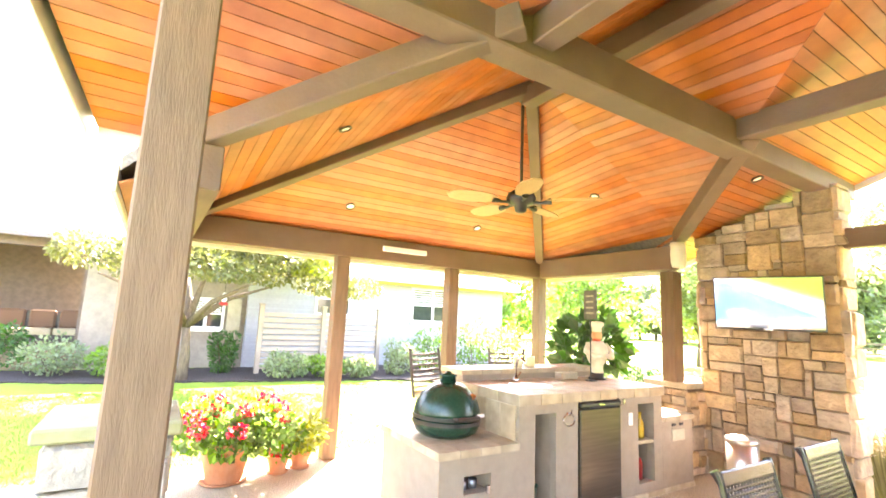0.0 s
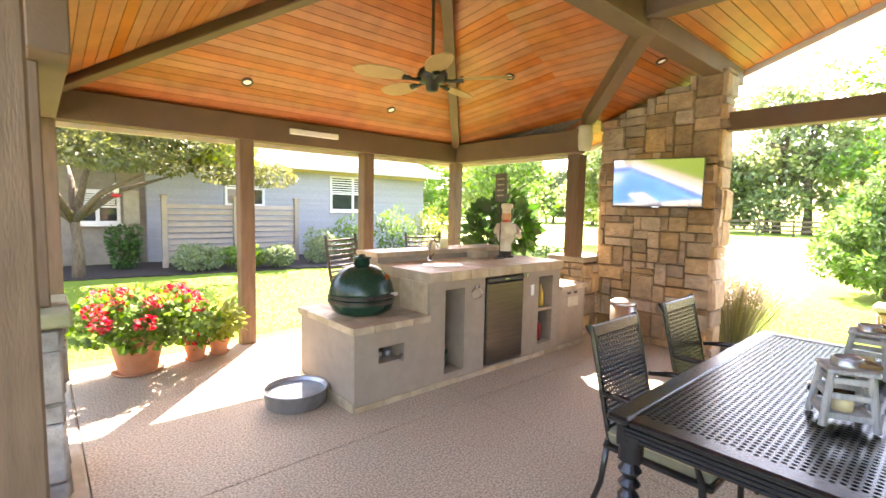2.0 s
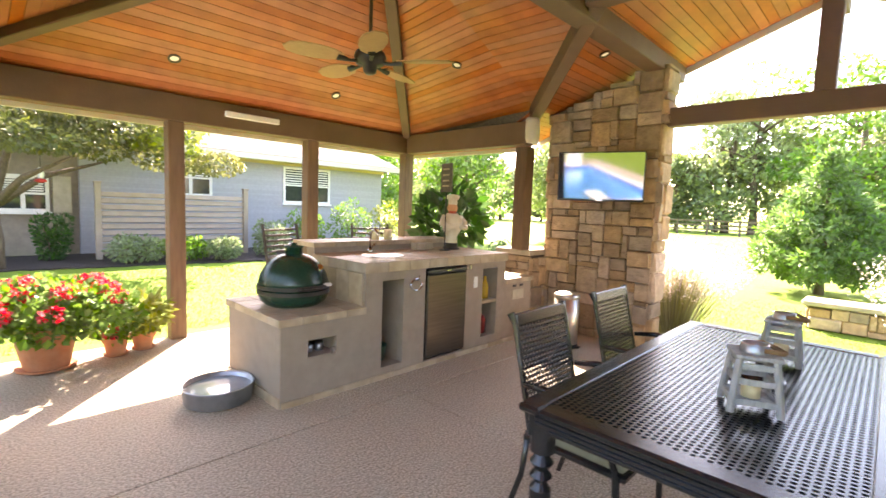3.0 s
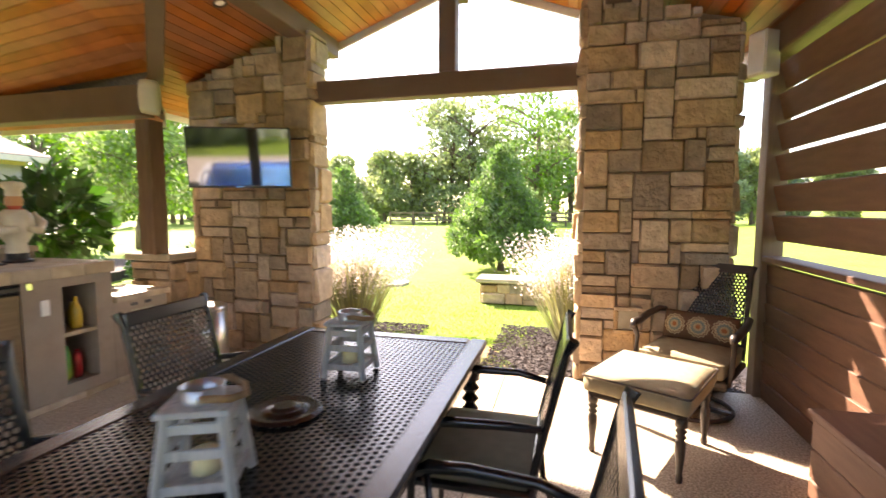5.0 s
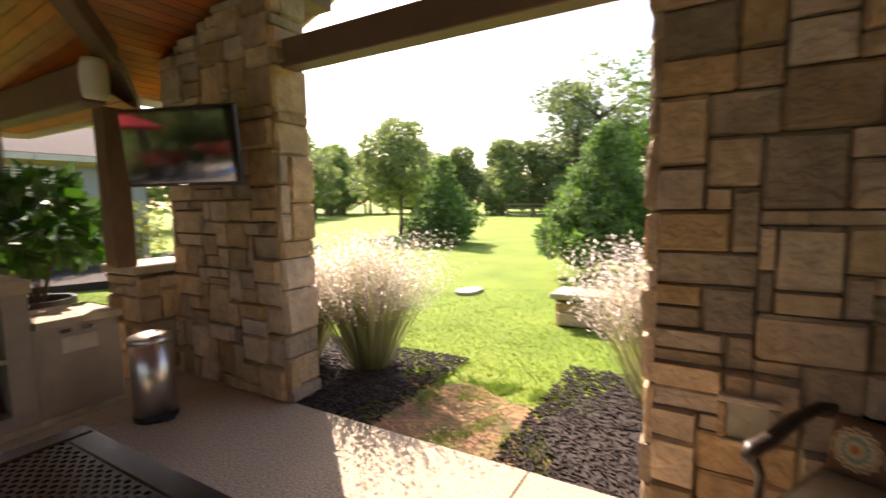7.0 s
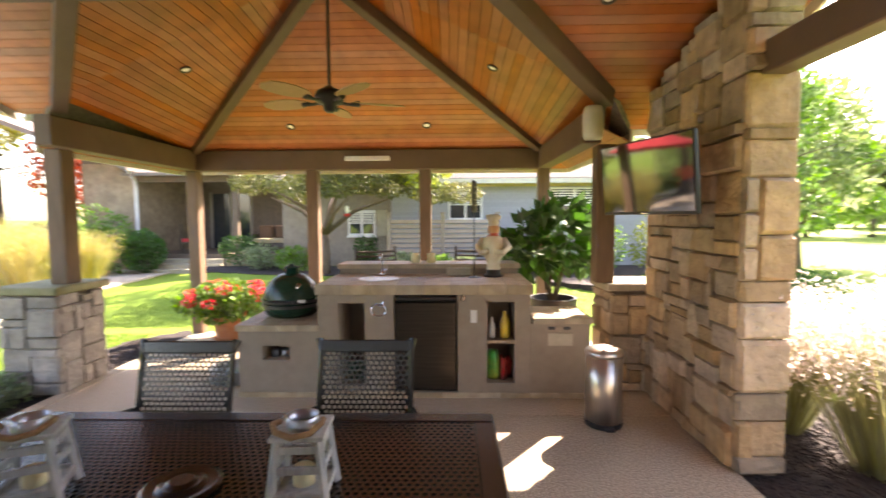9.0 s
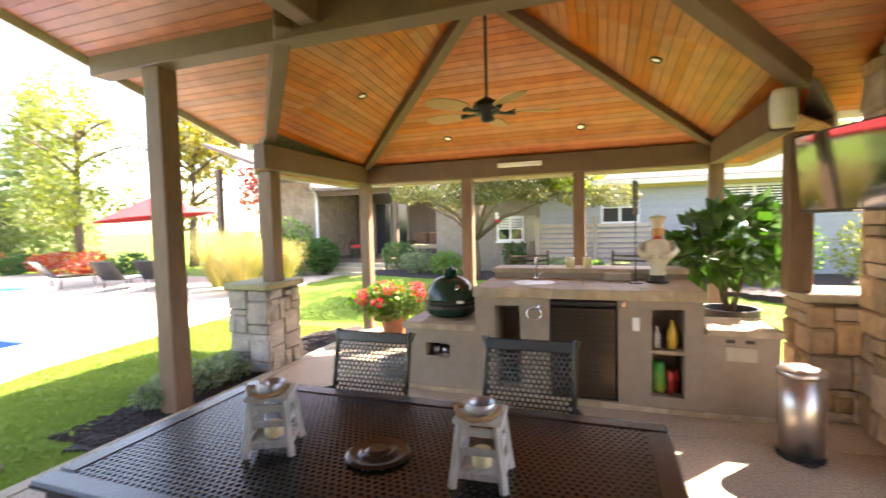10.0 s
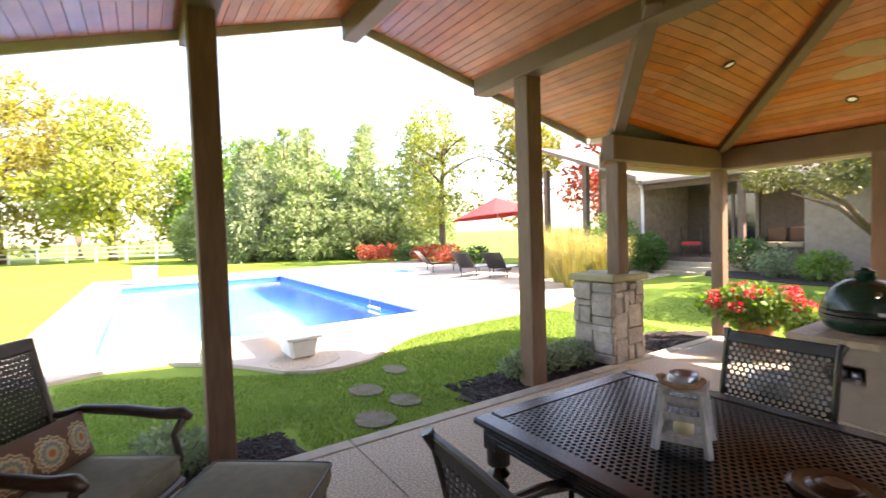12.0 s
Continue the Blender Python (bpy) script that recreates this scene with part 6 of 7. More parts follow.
dr = hbox("porch_door", -5.6, -4.1, 14.54, 14.59, 0.45, 2.5, DARK_GLASS, "sliding glass door")
for x in (-5.62, -4.86, -4.1):
    hbox("door_frame", x - 0.05, x + 0.05, 14.50, 14.54, 0.45, 2.55, SHADED_TAN_WALL, parent=dr)
hbox("stone_wall", -8.2, -6.5, 11.7, 15.5, -0.1, 3.3, HOUSE_STONE, "tan stone gable wall")
roof_plane([(-10.9, 10.9, 4.9), (-6.2, 10.9, 3.15), (-6.2, 16.0, 3.15), (-10.9, 16.0, 4.9)], 0.14, "shingled gable roof")
bm = bmesh.new()
tube(bm, [(-6.3, 11.0, 3.1), (-6.4, 11.5, 2.8), (-6.45, 11.62, 2.6), (-6.45, 11.62, 0.1)], 0.05, 8)
part("downspout", bm, WHITE, house, "white downspout")
for x in (-8.6, -10.6):
    hbox("gable_post", x - 0.1, x + 0.1, 11.2, 11.4, -0.1, 3.9, PORCH_WOOD)
hbox("gable_back", -10.9, -8.2, 15.0, 15.3, -0.1, 4.9, PORCH_WOOD)

RED_CLOTH = mat("red_cloth", (0.60, 0.05, 0.05), (0.50, 0.03, 0.035), rough=0.85, scale=12, bump=0.1)
sofa = thing("porch_sofa", pose(-2.4, 12.9, 0.45), "dark framed porch sofa with patterned cushions", "sofa")
bm = bmesh.new()
box(bm, -0.9, 0.9, -0.4, 0.4, 0.15, 0.3, 0.02)
box(bm, -0.9, 0.9, 0.3, 0.4, 0.3, 0.85, 0.02)
for s in (-0.88, 0.82):
    box(bm, s, s + 0.06, -0.4, 0.4, 0.0, 0.6, 0.01)
part("frame", bm, BRONZE, sofa)
for k in range(3):
    bm = cushion_bm(0.55, 0.6, 0.14, 0.3)
    bmesh.ops.translate(bm, vec=((k - 1) * 0.57, -0.05, 0), verts=bm.verts[:])
    part("cushion", bm, CUSHION, sofa, smooth=True)
    bm = bmesh.new()
    box(bm, (k - 1) * 0.57 - 0.25, (k - 1) * 0.57 + 0.25, 0.16, 0.28, 0.44, 0.88, 0.04)
    part("back_cushion", bm, PILLOW, sofa)
for x, y in ((-5.1, 12.2), (-0.9, 12.4)):
    c = thing("porch_chair", pose(x, y, 0.45 if x < -2 else -0.06, 0, 0, 30), "porch chair with a red cushion", "chair", "porch chairs")
    bm = bmesh.new()
    for sx in (-0.28, 0.28):
        for sy in (-0.25, 0.25):
            tube(bm, [(sx, sy, 0), (sx, sy, 0.6 if sy < 0 else 0.95)], 0.02, 6)
    box(bm, -0.3, 0.3, -0.27, 0.27, 0.33, 0.37)
    part("frame", bm, BRONZE, c)
    bm = cushion_bm(0.54, 0.5, 0.1, 0.371)
    part("cushion", bm, RED_CLOTH, c, "red cushion", True)

# slatted privacy screen in front of the house
SCREEN_WOOD = mat("taupe_painted_screen", (0.34, 0.28, 0.23), (0.29, 0.24, 0.195), rough=0.75, scale=6, bump=0.15)
fence = thing("privacy_screen", pose(0, 9.05, 0), "taupe slatted wooden privacy screen in the mulch bed", "fence")
for x in (1.85, 3.23, 4.62):
    bm = bmesh.new()
    box(bm, x - 0.05, x + 0.05, -0.05, 0.05, -0.1, 1.66, 0.005)
    pz = part("post", bm, SCREEN_WOOD, fence)
    bm = bmesh.new()
    box(bm, x - 0.065, x + 0.065, -0.065, 0.065, 1.66, 1.70, 0.01)
    part("post_cap", bm, SCREEN_WOOD, pz)
for x0, x1 in ((1.9, 3.18), (3.28, 4.57)):
    for k in range(10):
        bm = bmesh.new()
        box(bm, x0, x1, -0.012, 0.012, 0, 0.097, 0.003, Matrix.Translation((0, 0, 0.30 + k * 0.124)) @ Matrix.Rotation(radians(-26), 4, "X"))
        part("slat", bm, SCREEN_WOOD, fence)

# ---- trees and shrubs ----
BARK = mat("grey_brown_bark", (0.16, 0.12, 0.085), (0.09, 0.065, 0.045), rough=0.95, scale=10, stretch=(4, 4, 0.8), bump=0.7, bump_scale=22)
FIR = leaf_mat("fir_needles", (0.15, 0.27, 0.06), (0.09, 0.18, 0.035), 0.45)
WOODS = leaf_mat("woodland_leaves", (0.27, 0.34, 0.12), (0.18, 0.25, 0.08), 0.5)
WOODS_Y = leaf_mat("autumn_yellow_leaves", (0.38, 0.30, 0.035), (0.22, 0.25, 0.03))
SILVER = leaf_mat("silver_green_leaves", (0.25, 0.32, 0.16), (0.17, 0.24, 0.11))
LEAF_SHADE = leaf_mat("shade_tree_leaves", (0.17, 0.17, 0.045), (0.08, 0.105, 0.025), 0.4)
PINE = leaf_mat("soft_pine_needles", (0.30, 0.38, 0.15), (0.20, 0.29, 0.10), 0.45)
REDLEAF = leaf_mat("red_shrub_leaves", (0.50, 0.09, 0.03), (0.36, 0.05, 0.02))


def trunk_bm(h, r, limbs, seed, lean=0.05):
    rnd = random.Random(seed)
    bm = bmesh.new()
    pts = [(lean * h * t * math.sin(seed + t * 2), lean * h * t * math.cos(seed * 1.7 + t * 3), h * t) for t in (0, 0.15, 0.35, 0.6, 0.85, 1.0)]
    tube(bm, [(0, 0, -0.15)] + pts[1:], [r * 1.35, r, r * 0.85, r * 0.62, r * 0.35, r * 0.12], 9)
    for k in range(limbs):
        t = rnd.uniform(0.3, 0.85)
        a = k * 2.4 + rnd.uniform(-0.3, 0.3)
        l = h * rnd.uniform(0.25, 0.42)
        b = Vector((0, 0, h * t))
        tube(bm, [b, b + Vector((math.cos(a) * l * 0.5, math.sin(a) * l * 0.5, l * 0.3)), b + Vector((math.cos(a) * l, math.sin(a) * l, l * 0.45))], [r * 0.42, r * 0.26, r * 0.08], 6)
    return bm


def broadleaf(x, y, h, w, n, size, material, label, seed, base=0.25, trunk=None, group=""):
    rnd = random.Random(seed)
    t = thing("tree", pose(x, y, GZ), label, "tree", group)
    part("trunk", trunk_bm(h * 0.85, trunk or h * 0.022, 9, seed), BARK, t, smooth=True)
    cl = []
    for k in range(15):
        a, q = rnd.uniform(0, 6.28), rnd.uniform(0, 1)
        zf = base + (1 - base) * (0.12 + 0.8 * q)
        rr = w * 0.5 * math.sqrt(max(0.05, 1 - (2 * q - 0.85) ** 2 * 0.8)) * rnd.uniform(0.35, 0.8)
        s = w * rnd.uniform(0.15, 0.25)
        cl.append((rr * math.cos(a), rr * math.sin(a), h * zf, s, s, s * rnd.uniform(0.55, 0.8), s))
    cl.append((0, 0, h * (base + (1 - base) * 0.55), w * 0.28, w * 0.28, h * (1 - base) * 0.36, w * 0.25))
    leaves("crown", cl, n, size, material, t, "", seed)
    return t


def conifer(x, y, h, w, n, size, label, seed, base=0.12, material=None, group=""):
    """Whorls of drooping boughs, each a spray of needles."""
    rnd = random.Random(seed)
    t = thing("tree", pose(x, y, GZ), label, "tree", group)
    part("trunk", trunk_bm(h * 0.95, h * 0.025, 0, seed, 0.01), BARK, t, smooth=True)
    cl = []
    z = base
    while z < 0.99:
        r = w * 0.5 * (1 - (z - base) / (1 - base)) ** 0.85 * rnd.uniform(0.85, 1.1) * (0.72 + 0.28 * min(1, (z - base) / 0.12))
        m = max(3, int(9 * r / (w * 0.5)) + 2)
        for k in range(m):
            a = 2 * math.pi * (k + rnd.uniform(-0.3, 0.3)) / m + z * 9
            q = rnd.uniform(0.45, 0.92)
            s = max(0.05 * w, r * 0.30)
            cl.append((r * q * math.cos(a), r * q * math.sin(a), h * (z + 0.02 * q), s * 0.8, s * 0.8, s * 0.5, s))
        z += 0.058
    leaves("crown", cl, n, size, material or FIR, t, "", seed, long=2.6)
    return t


def shrub(name, x, y, r, h, n, size, material, label, seed, group=""):
    s = thing(name, pose(x, y, -0.05 + rise(x, y)), label, "shrub", group)
    rnd = random.Random(seed)
    cl = [(0, 0, h * 0.5, r * 0.75, r * 0.75, h * 0.45, 2)]
    for k in range(6):
        a = k * 1.05 + rnd.uniform(-0.3, 0.3)
        cl.append((r * 0.55 * math.cos(a), r * 0.55 * math.sin(a), h * rnd.uniform(0.3, 0.7), r * 0.42, r * 0.42, h * 0.3, 1))
    bm = bmesh.new()
    for k in range(5):
        a = k * 1.25
        tube(bm, [(0, 0, 0), (r * 0.3 * math.cos(a), r * 0.3 * math.sin(a), h * 0.4), (r * 0.55 * math.cos(a), r * 0.55 * math.sin(a), h * 0.75)], [0.012, 0.009, 0.004], 5)
    part("stems", bm, BARK, s)
    leaves("foliage", cl, n, size, material, s, "", seed)
    return s


# near tree on the north lawn, with spreading branches
nt_ = thing("tree", pose(0.42, 8.35, GZ + 0.25), "small spreading shade tree with dense green leaves in the mulch bed", "tree")
bm = bmesh.new()
tube(bm, [(0, 0, -0.1), (0.02, 0, 0.5), (-0.02, 0.03, 1.1)], [0.11, 0.085, 0.075], 10)
for a, l, up_ in ((0.3, 1.7, 0.9), (1.6, 1.2, 1.1), (2.8, 1.6, 0.9), (4.0, 1.3, 1.0), (5.3, 1.5, 0.8), (0.9, 0.8, 1.5)):
    tube(bm, [(-0.02, 0.03, 1.0), (math.cos(a) * l * 0.4, math.sin(a) * l * 0.4, 1.0 + up_ * 0.6), (math.cos(a) * l, math.sin(a) * l, 1.0 + up_)], [0.07, 0.05, 0.015], 7)
part("trunk", bm, BARK, nt_, smooth=True)
rnd = random.Random(9)
cl = []
for k in range(34):
    a, q = rnd.uniform(0, 6.28), math.sqrt(rnd.uniform(0.02, 1))
    cl.append((0.75 + 2.5 * q * math.cos(a), 1.6 * q * math.sin(a) - 0.2, 2.45 - 0.35 * q + rnd.uniform(-0.25, 0.5), 0.5, 0.5, 0.22, 1))
leaves("crown", cl, 17000, 0.052, LEAF_SHADE, nt_, "dense green crown", 19, droop=0.3)
leaves("yellow_crown", [(2.4 + 0.6 * rnd.uniform(-1, 1), 0.6 * rnd.uniform(-1, 1), 2.35 + rnd.uniform(-0.15, 0.35), 0.4, 0.4, 0.18, 1) for _ in range(9)], 1500, 0.075, LEAF_YEL, nt_, "yellowing outer leaves", 20, droop=0.3)

fd = thing("bird_feeder", pose(0.98, 8.2, 1.62), "small hanging glass and red bird feeder under the tree", "bird feeder")
bm = bmesh.new()
lathe(bm, [(0.03, 0.05), (0.045, 0.08), (0.045, 0.2), (0.02, 0.23)], 14)
part("bottle", bm, WHITE, fd, "pale bottle", True)
bm = bmesh.new()
lathe(bm, [(0.02, -0.02), (0.075, 0.0), (0.075, 0.03), (0.03, 0.05)], 14)
part("tray", bm, RED_CLOTH, fd, "red feeding tray")
bm = bmesh.new()
tube(bm, [(0, 0, 0.23), (0, 0, 0.75)], 0.004, 6)
part("hanger", bm, PLASTIC_BLACK, fd)

conifer(12.3, -0.75, 2.95, 3.0, 16000, 0.05, "bushy young cedar on the lawn", 51, 0.13)
conifer(17.4, 5.9, 3.0, 3.0, 9000, 0.065, "bushy young cedar on the lawn", 52, 0.1)
broadleaf(20.5, 10.0, 5.0, 4.6, 6500, 0.14, WOODS, "round young shade tree on the lawn", 53, 0.25)
broadleaf(9.3, 6.2, 4.4, 2.6, 4500, 0.075, LEAF, "slim light green young tree beside the path", 54, 0.22, 0.05)
broadleaf(12.5, 9.5, 5.0, 3.6, 4000, 0.11, WOODS, "light green tree behind the beds", 55, 0.15)
broadleaf(15.0, 13.0, 6.0, 4.4, 4000, 0.13, LEAF, "light green tree behind the beds", 56, 0.1)
for k, (x, y, h, r) in enumerate(((6.9, 5.4, 0.55, 0.34), (7.6, 6.0, 0.6, 0.38), (8.2, 5.3, 0.5, 0.34), (9.6, 5.2, 0.75, 0.5))):
    shrub("boxwood", x, y, r, h, 1600, 0.035, LEAF_DEEP, "clipped round boxwood in the mulch bed", 60 + k, "boxwoods")
for k, (x, y, h, r, mt) in enumerate(((5.9, 8.6, 1.2, 0.6, LEAF), (4.9, 8.3, 0.8, 0.4, SILVER), (7.0, 8.3, 1.4, 0.6, LEAF), (8.3, 8.4, 1.5, 0.6, LEAF_YEL), (2.3, 8.3, 0.55, 0.5, SILVER), (3.1, 8.2, 0.5, 0.45, LEAF), (1.2, 9.3, 0.9, 0.3, LEAF_DEEP), (3.75, 8.0, 0.5, 0.35, SILVER), (-0.6, 9.0, 0.7, 0.5, LEAF), (-1.6, 9.4, 0.8, 0.6, SILVER), (-2.6, 10.3, 0.9, 0.6, LEAF_DEEP))):
    shrub("garden_shrub", x, y, r, h, 1100, 0.05, mt, "leafy garden shrub in the bed along the house", 70 + k, "shrubs along the house")
for k, (x, y, h, r, mt) in enumerate(((-6.6, 10.2, 2.1, 0.9, LEAF), (-7.7, 9.4, 1.6, 0.8, SILVER), (-5.6, 10.6, 1.3, 0.6, LEAF_DEEP))):
    shrub("large_shrub", x, y, r, h, 2200, 0.07, mt, "large leafy shrub by the porch steps", 90 + k, "shrubs by the porch")
for k, (x, y, h, r) in enumerate(((-0.45, 0.62, 0.35, 0.36), (-0.42, 1.0, 0.3, 0.28), (-0.4, 0.28, 0.28, 0.25), (-0.35, -2.85, 0.3, 0.3))):
    shrub("low_shrub", x, y, r, h, 900, 0.032, SILVER, "low grey-green shrub in the bark bed", 110 + k, "low shrubs")


def grass_clump(x, y, r, h, n, material, plume, label, seed):
    rnd = random.Random(seed)
    g = thing("ornamental_grass", pose(x, y, -0.04), label, "ornamental grass", "ornamental grasses")
    for nm, cnt, mt, wide, tip in (("blades", n, material, 0.006, False), ("plumes", n * 2, plume, 0.012, True)):
        v, f = [], []
        for _ in range(cnt):
            a, q = rnd.uniform(0, 6.28), rnd.uniform(0, 1)
            b = Vector((0.25 * r * q * math.cos(a), 0.25 * r * q * math.sin(a), 0))
            hh = h * rnd.uniform(0.6, 1.05)
            e = Vector((r * q * math.cos(a) + rnd.gauss(0, 0.08), r * q * math.sin(a) + rnd.gauss(0, 0.08), hh))
            mid = b * 0.4 + e * 0.6
            mid.z = hh * 0.72
            s = Vector((-math.sin(a), math.cos(a), 0)) * wide
            k = len(v)
            if not tip:
                v += [tuple(b - s), tuple(b + s), tuple(mid + s), tuple(mid - s), tuple(e)]
                f += [(k, k + 1, k + 2, k + 3), (k + 3, k + 2, k + 4)]
            else:
                for t in range(9):
                    p_ = mid.lerp(e, t / 6) + Vector((rnd.gauss(0, 0.008), rnd.gauss(0, 0.008), 0))
                    d = Vector((rnd.gauss(0, 1), rnd.gauss(0, 1), rnd.gauss(0.6, 0.6))).normalized() * 0.03
                    s2 = d.cross(Vector((0, 0, 1))).normalized() * 0.010
                    k = len(v)
                    v += [tuple(p_ - s2), tuple(p_ + s2), tuple(p_ + d)]
                    f += [(k, k + 1, k + 2)]
        me = bpy.data.meshes.new(nm)
        me.from_pydata(v, [], f)
        me.materials.append(mt)
        o_ = new(nm, me)
        o_.parent = g
    return g


PLUME = leaf_mat("pink_plumes", (0.80, 0.70, 0.66), (0.70, 0.60, 0.55), 0.6)
STRAW = leaf_mat("straw_green_blades", (0.40, 0.40, 0.18), (0.30, 0.31, 0.12), 0.5)
grass_clump(6.20, 0.12, 0.78, 1.08, 560, STRAW, PLUME, "feathery grass clump with pale pink plumes", 1)
grass_clump(6.0, 0.75, 0.6, 0.95, 480, STRAW, PLUME, "feathery grass clump with pale pink plumes", 2)
grass_clump(6.55, -2.28, 0.7, 1.05, 480, STRAW, PLUME, "feathery grass clump with pale pink plumes", 3)
GOLD = leaf_mat("golden_grass", (0.46, 0.37, 0.09), (0.28, 0.31, 0.07), 0.45)
for k, (x, y, r, h) in enumerate(((-4.9, 6.2, 0.8, 1.3), (-5.9, 6.9, 0.9, 1.5), (-4.6, 7.2, 0.7, 1.2), (-6.9, 7.4, 0.8, 1.4))):
    grass_clump(x, y, r, h, 600, GOLD, GOLD, "golden autumn grass clump beside the patio", 10 + k)

# far woods and the pool-side trees, one tree each
rnd = random.Random(77)
for k in range(42):
    y = -50 + k * 2.7 + rnd.uniform(-1.2, 1.2)
    x = 52 + rnd.uniform(-4, 8)
    h = (13.5 if -4 < y < 13 else 8.5 if y > 26 else 7.0) * rnd.uniform(0.85, 1.15)
    broadleaf(x, y, h, h * 0.72, 4200, 0.27, rnd.choice((WOODS, WOODS, LEAF, SILVER)), "tall woodland tree beyond the lawn", 200 + k, 0.0, group="far woods")
for k in range(12):
    x, y = 14 + k * 4 + rnd.uniform(-1, 1), 26 + k * 1.5 + rnd.uniform(-2, 2)
    broadleaf(x, y, rnd.uniform(7, 10), 6.0, 2200, 0.26, rnd.choice((WOODS, LEAF)), "woodland tree beyond the lane", 240 + k, 0.08, group="far woods")
for k in range(10):
    x, y = 10 + k * 4.5 + rnd.uniform(-1, 1), -32 - rnd.uniform(0, 6)
    broadleaf(x, y, rnd.uniform(6, 9), 5.5, 1500, 0.28, rnd.choice((WOODS, WOODS_Y)), "woodland tree beyond the lawn", 260 + k, 0.08, group="far woods")
for k, (x, y, h, w, mt) in enumerate(((-46, -22, 15, 10, WOODS_Y), (-50, -13, 16, 10, WOODS_Y), (-45, -5, 13, 9, LEAF_YEL), (-52, -30, 14, 10, WOODS_Y), (-56, 2, 13, 9, LEAF_YEL), (-44, 3, 10, 7, LEAF), (-60, -20, 17, 11, WOODS_Y), (-40, -30, 12, 8, LEAF_YEL), (-54, -8, 15, 11, WOODS_Y), (-48, -17, 13, 10, LEAF_YEL), (-58, 9, 14, 11, LEAF), (-50, 7, 11, 9, LEAF_YEL), (-42, 10, 10, 8, LEAF))):
    broadleaf(x, y, h, w * 1.3, 9000, 0.23, mt, "tall tree turning autumn yellow", 300 + k, 0.02, group="autumn trees")
for k, (x, y, h, w) in enumerate(((-29, 3.2, 8.0, 6.4), (-27, 6.4, 8.6, 7.0), (-25.5, 9.4, 8.2, 6.6), (-23, 12.2, 8.6, 7.0), (-33, 1.2, 7.0, 5.6), (-31, 6.0, 9.5, 7.5), (-28, 11, 9.5, 7.5))):
    conifer(x, y, h, w, 13000, 0.11, "soft blue-green pine beyond the pool", 320 + k, 0.03, SILVER if k == 0 else PINE, "pines beyond the pool")
broadleaf(-17.5, 10.6, 8.6, 5.0, 8000, 0.10, LEAF_YEL, "light yellow-green birch by the patio", 331, 0.18)
broadleaf(-14.5, 13.5, 8.0, 4.6, 4000, 0.15, WOODS_Y, "yellowing tree by the patio", 332, 0.15)
broadleaf(-11.5, 16.5, 7.0, 4.6, 3500, 0.15, REDLEAF, "copper leaved tree behind the gable", 333, 0.15)
for k in range(7):
    shrub("red_shrub", -24 + k * 1.6, 8.2 + 0.35 * k, 0.9, 0.9, 900, 0.09, REDLEAF if k % 3 else LEAF_DEEP, "low red-leaved shrub beyond the pool", 340 + k, "red shrubs")

# rail fences
def rail_fence(x0, y0, x1, y1, n, material, label):
    f = thing("rail_fence", Matrix(), label, "fence")
    for k in range(n + 1):
        t = k / n
        x, y = x0 + (x1 - x0) * t, y0 + (y1 - y0) * t
        bm = bmesh.new()
        box(bm, x - 0.07, x + 0.07, y - 0.07, y + 0.07, GZ, 1.25, 0.01)
        part("post", bm, material, f)
    for z in (0.4, 0.75, 1.1):
        part("rail", beam_bm((x0, y0, z), (x1, y1, z), 0.05, 0.14), material, f)


rail_fence(-52, -18, -36, 2.0, 10, WHITE, "white three-rail paddock fence")
rail_fence(43, -14, 43, 14, 12, BARK, "weathered split-rail fence beyond the lawn")

# ---- poolside things ----
um = thing("patio_umbrella", pose(-10.1, 8.4, 0, 3, -4), "open red patio umbrella on a thin pole", "umbrella")
bm = bmesh.new()
lathe(bm, [(0.3, 0), (0.3, 0.06), (0.05, 0.1)], 18)
part("base", bm, BLACK_METAL, um)
bm = bmesh.new()
tube(bm, [(0, 0, 0.06), (0, 0, 2.75)], 0.025, 10)
part("pole", bm, GREYWOOD, um)
for k in range(8):
    a0, a1 = radians(45 * k), radians(45 * (k + 1))
    bm = bmesh.new()
    q = [(0, 0, 2.75), (1.75 * math.cos(a0), 1.75 * math.sin(a0), 2.05), (1.66 * math.cos((a0 + a1) / 2), 1.66 * math.sin((a0 + a1) / 2), 2.06), (1.75 * math.cos(a1), 1.75 * math.sin(a1), 2.05)]
    t_ = [bm.verts.new(p) for p in q]
    l_ = [bm.verts.new(Vector(p) - Vector((0, 0, 0.012))) for p in q]
    bm.faces.new(t_)
    bm.faces.new(l_[::-1])
    for i in range(4):
        j = (i + 1) % 4
        bm.faces.new((t_[j], t_[i], l_[i], l_[j]))
    part("canopy_panel", bm, RED_CLOTH, um, "red canopy panel")


def sun_lounger(m):
    s = thing("sun_lounger", m, "dark mesh sun lounger on the pool deck", "sun lounger", "sun loungers")
    bm = bmesh.new()
    box(bm, -0.32, 0.32, -0.95, 0.35, 0.30, 0.335, 0.008)
    part("seat", bm, BLACK_METAL, s)
    bm = bmesh.new()
    box(bm, -0.32, 0.32, 0.0, 0.7, -0.015, 0.015, 0.008, Matrix.Translation((0, 0.35, 0.32)) @ Matrix.Rotation(radians(48), 4, "X"))
    part("backrest", bm, BLACK_METAL, s)
    for sx in (-1, 1):
        for y in (-0.8, 0.3):
            bm = bmesh.new()
            tube(bm, [(sx * 0.3, y, 0.0), (sx * 0.3, y, 0.31)], 0.018, 6)
            part("leg", bm, BLACK_METAL, s)
    return s


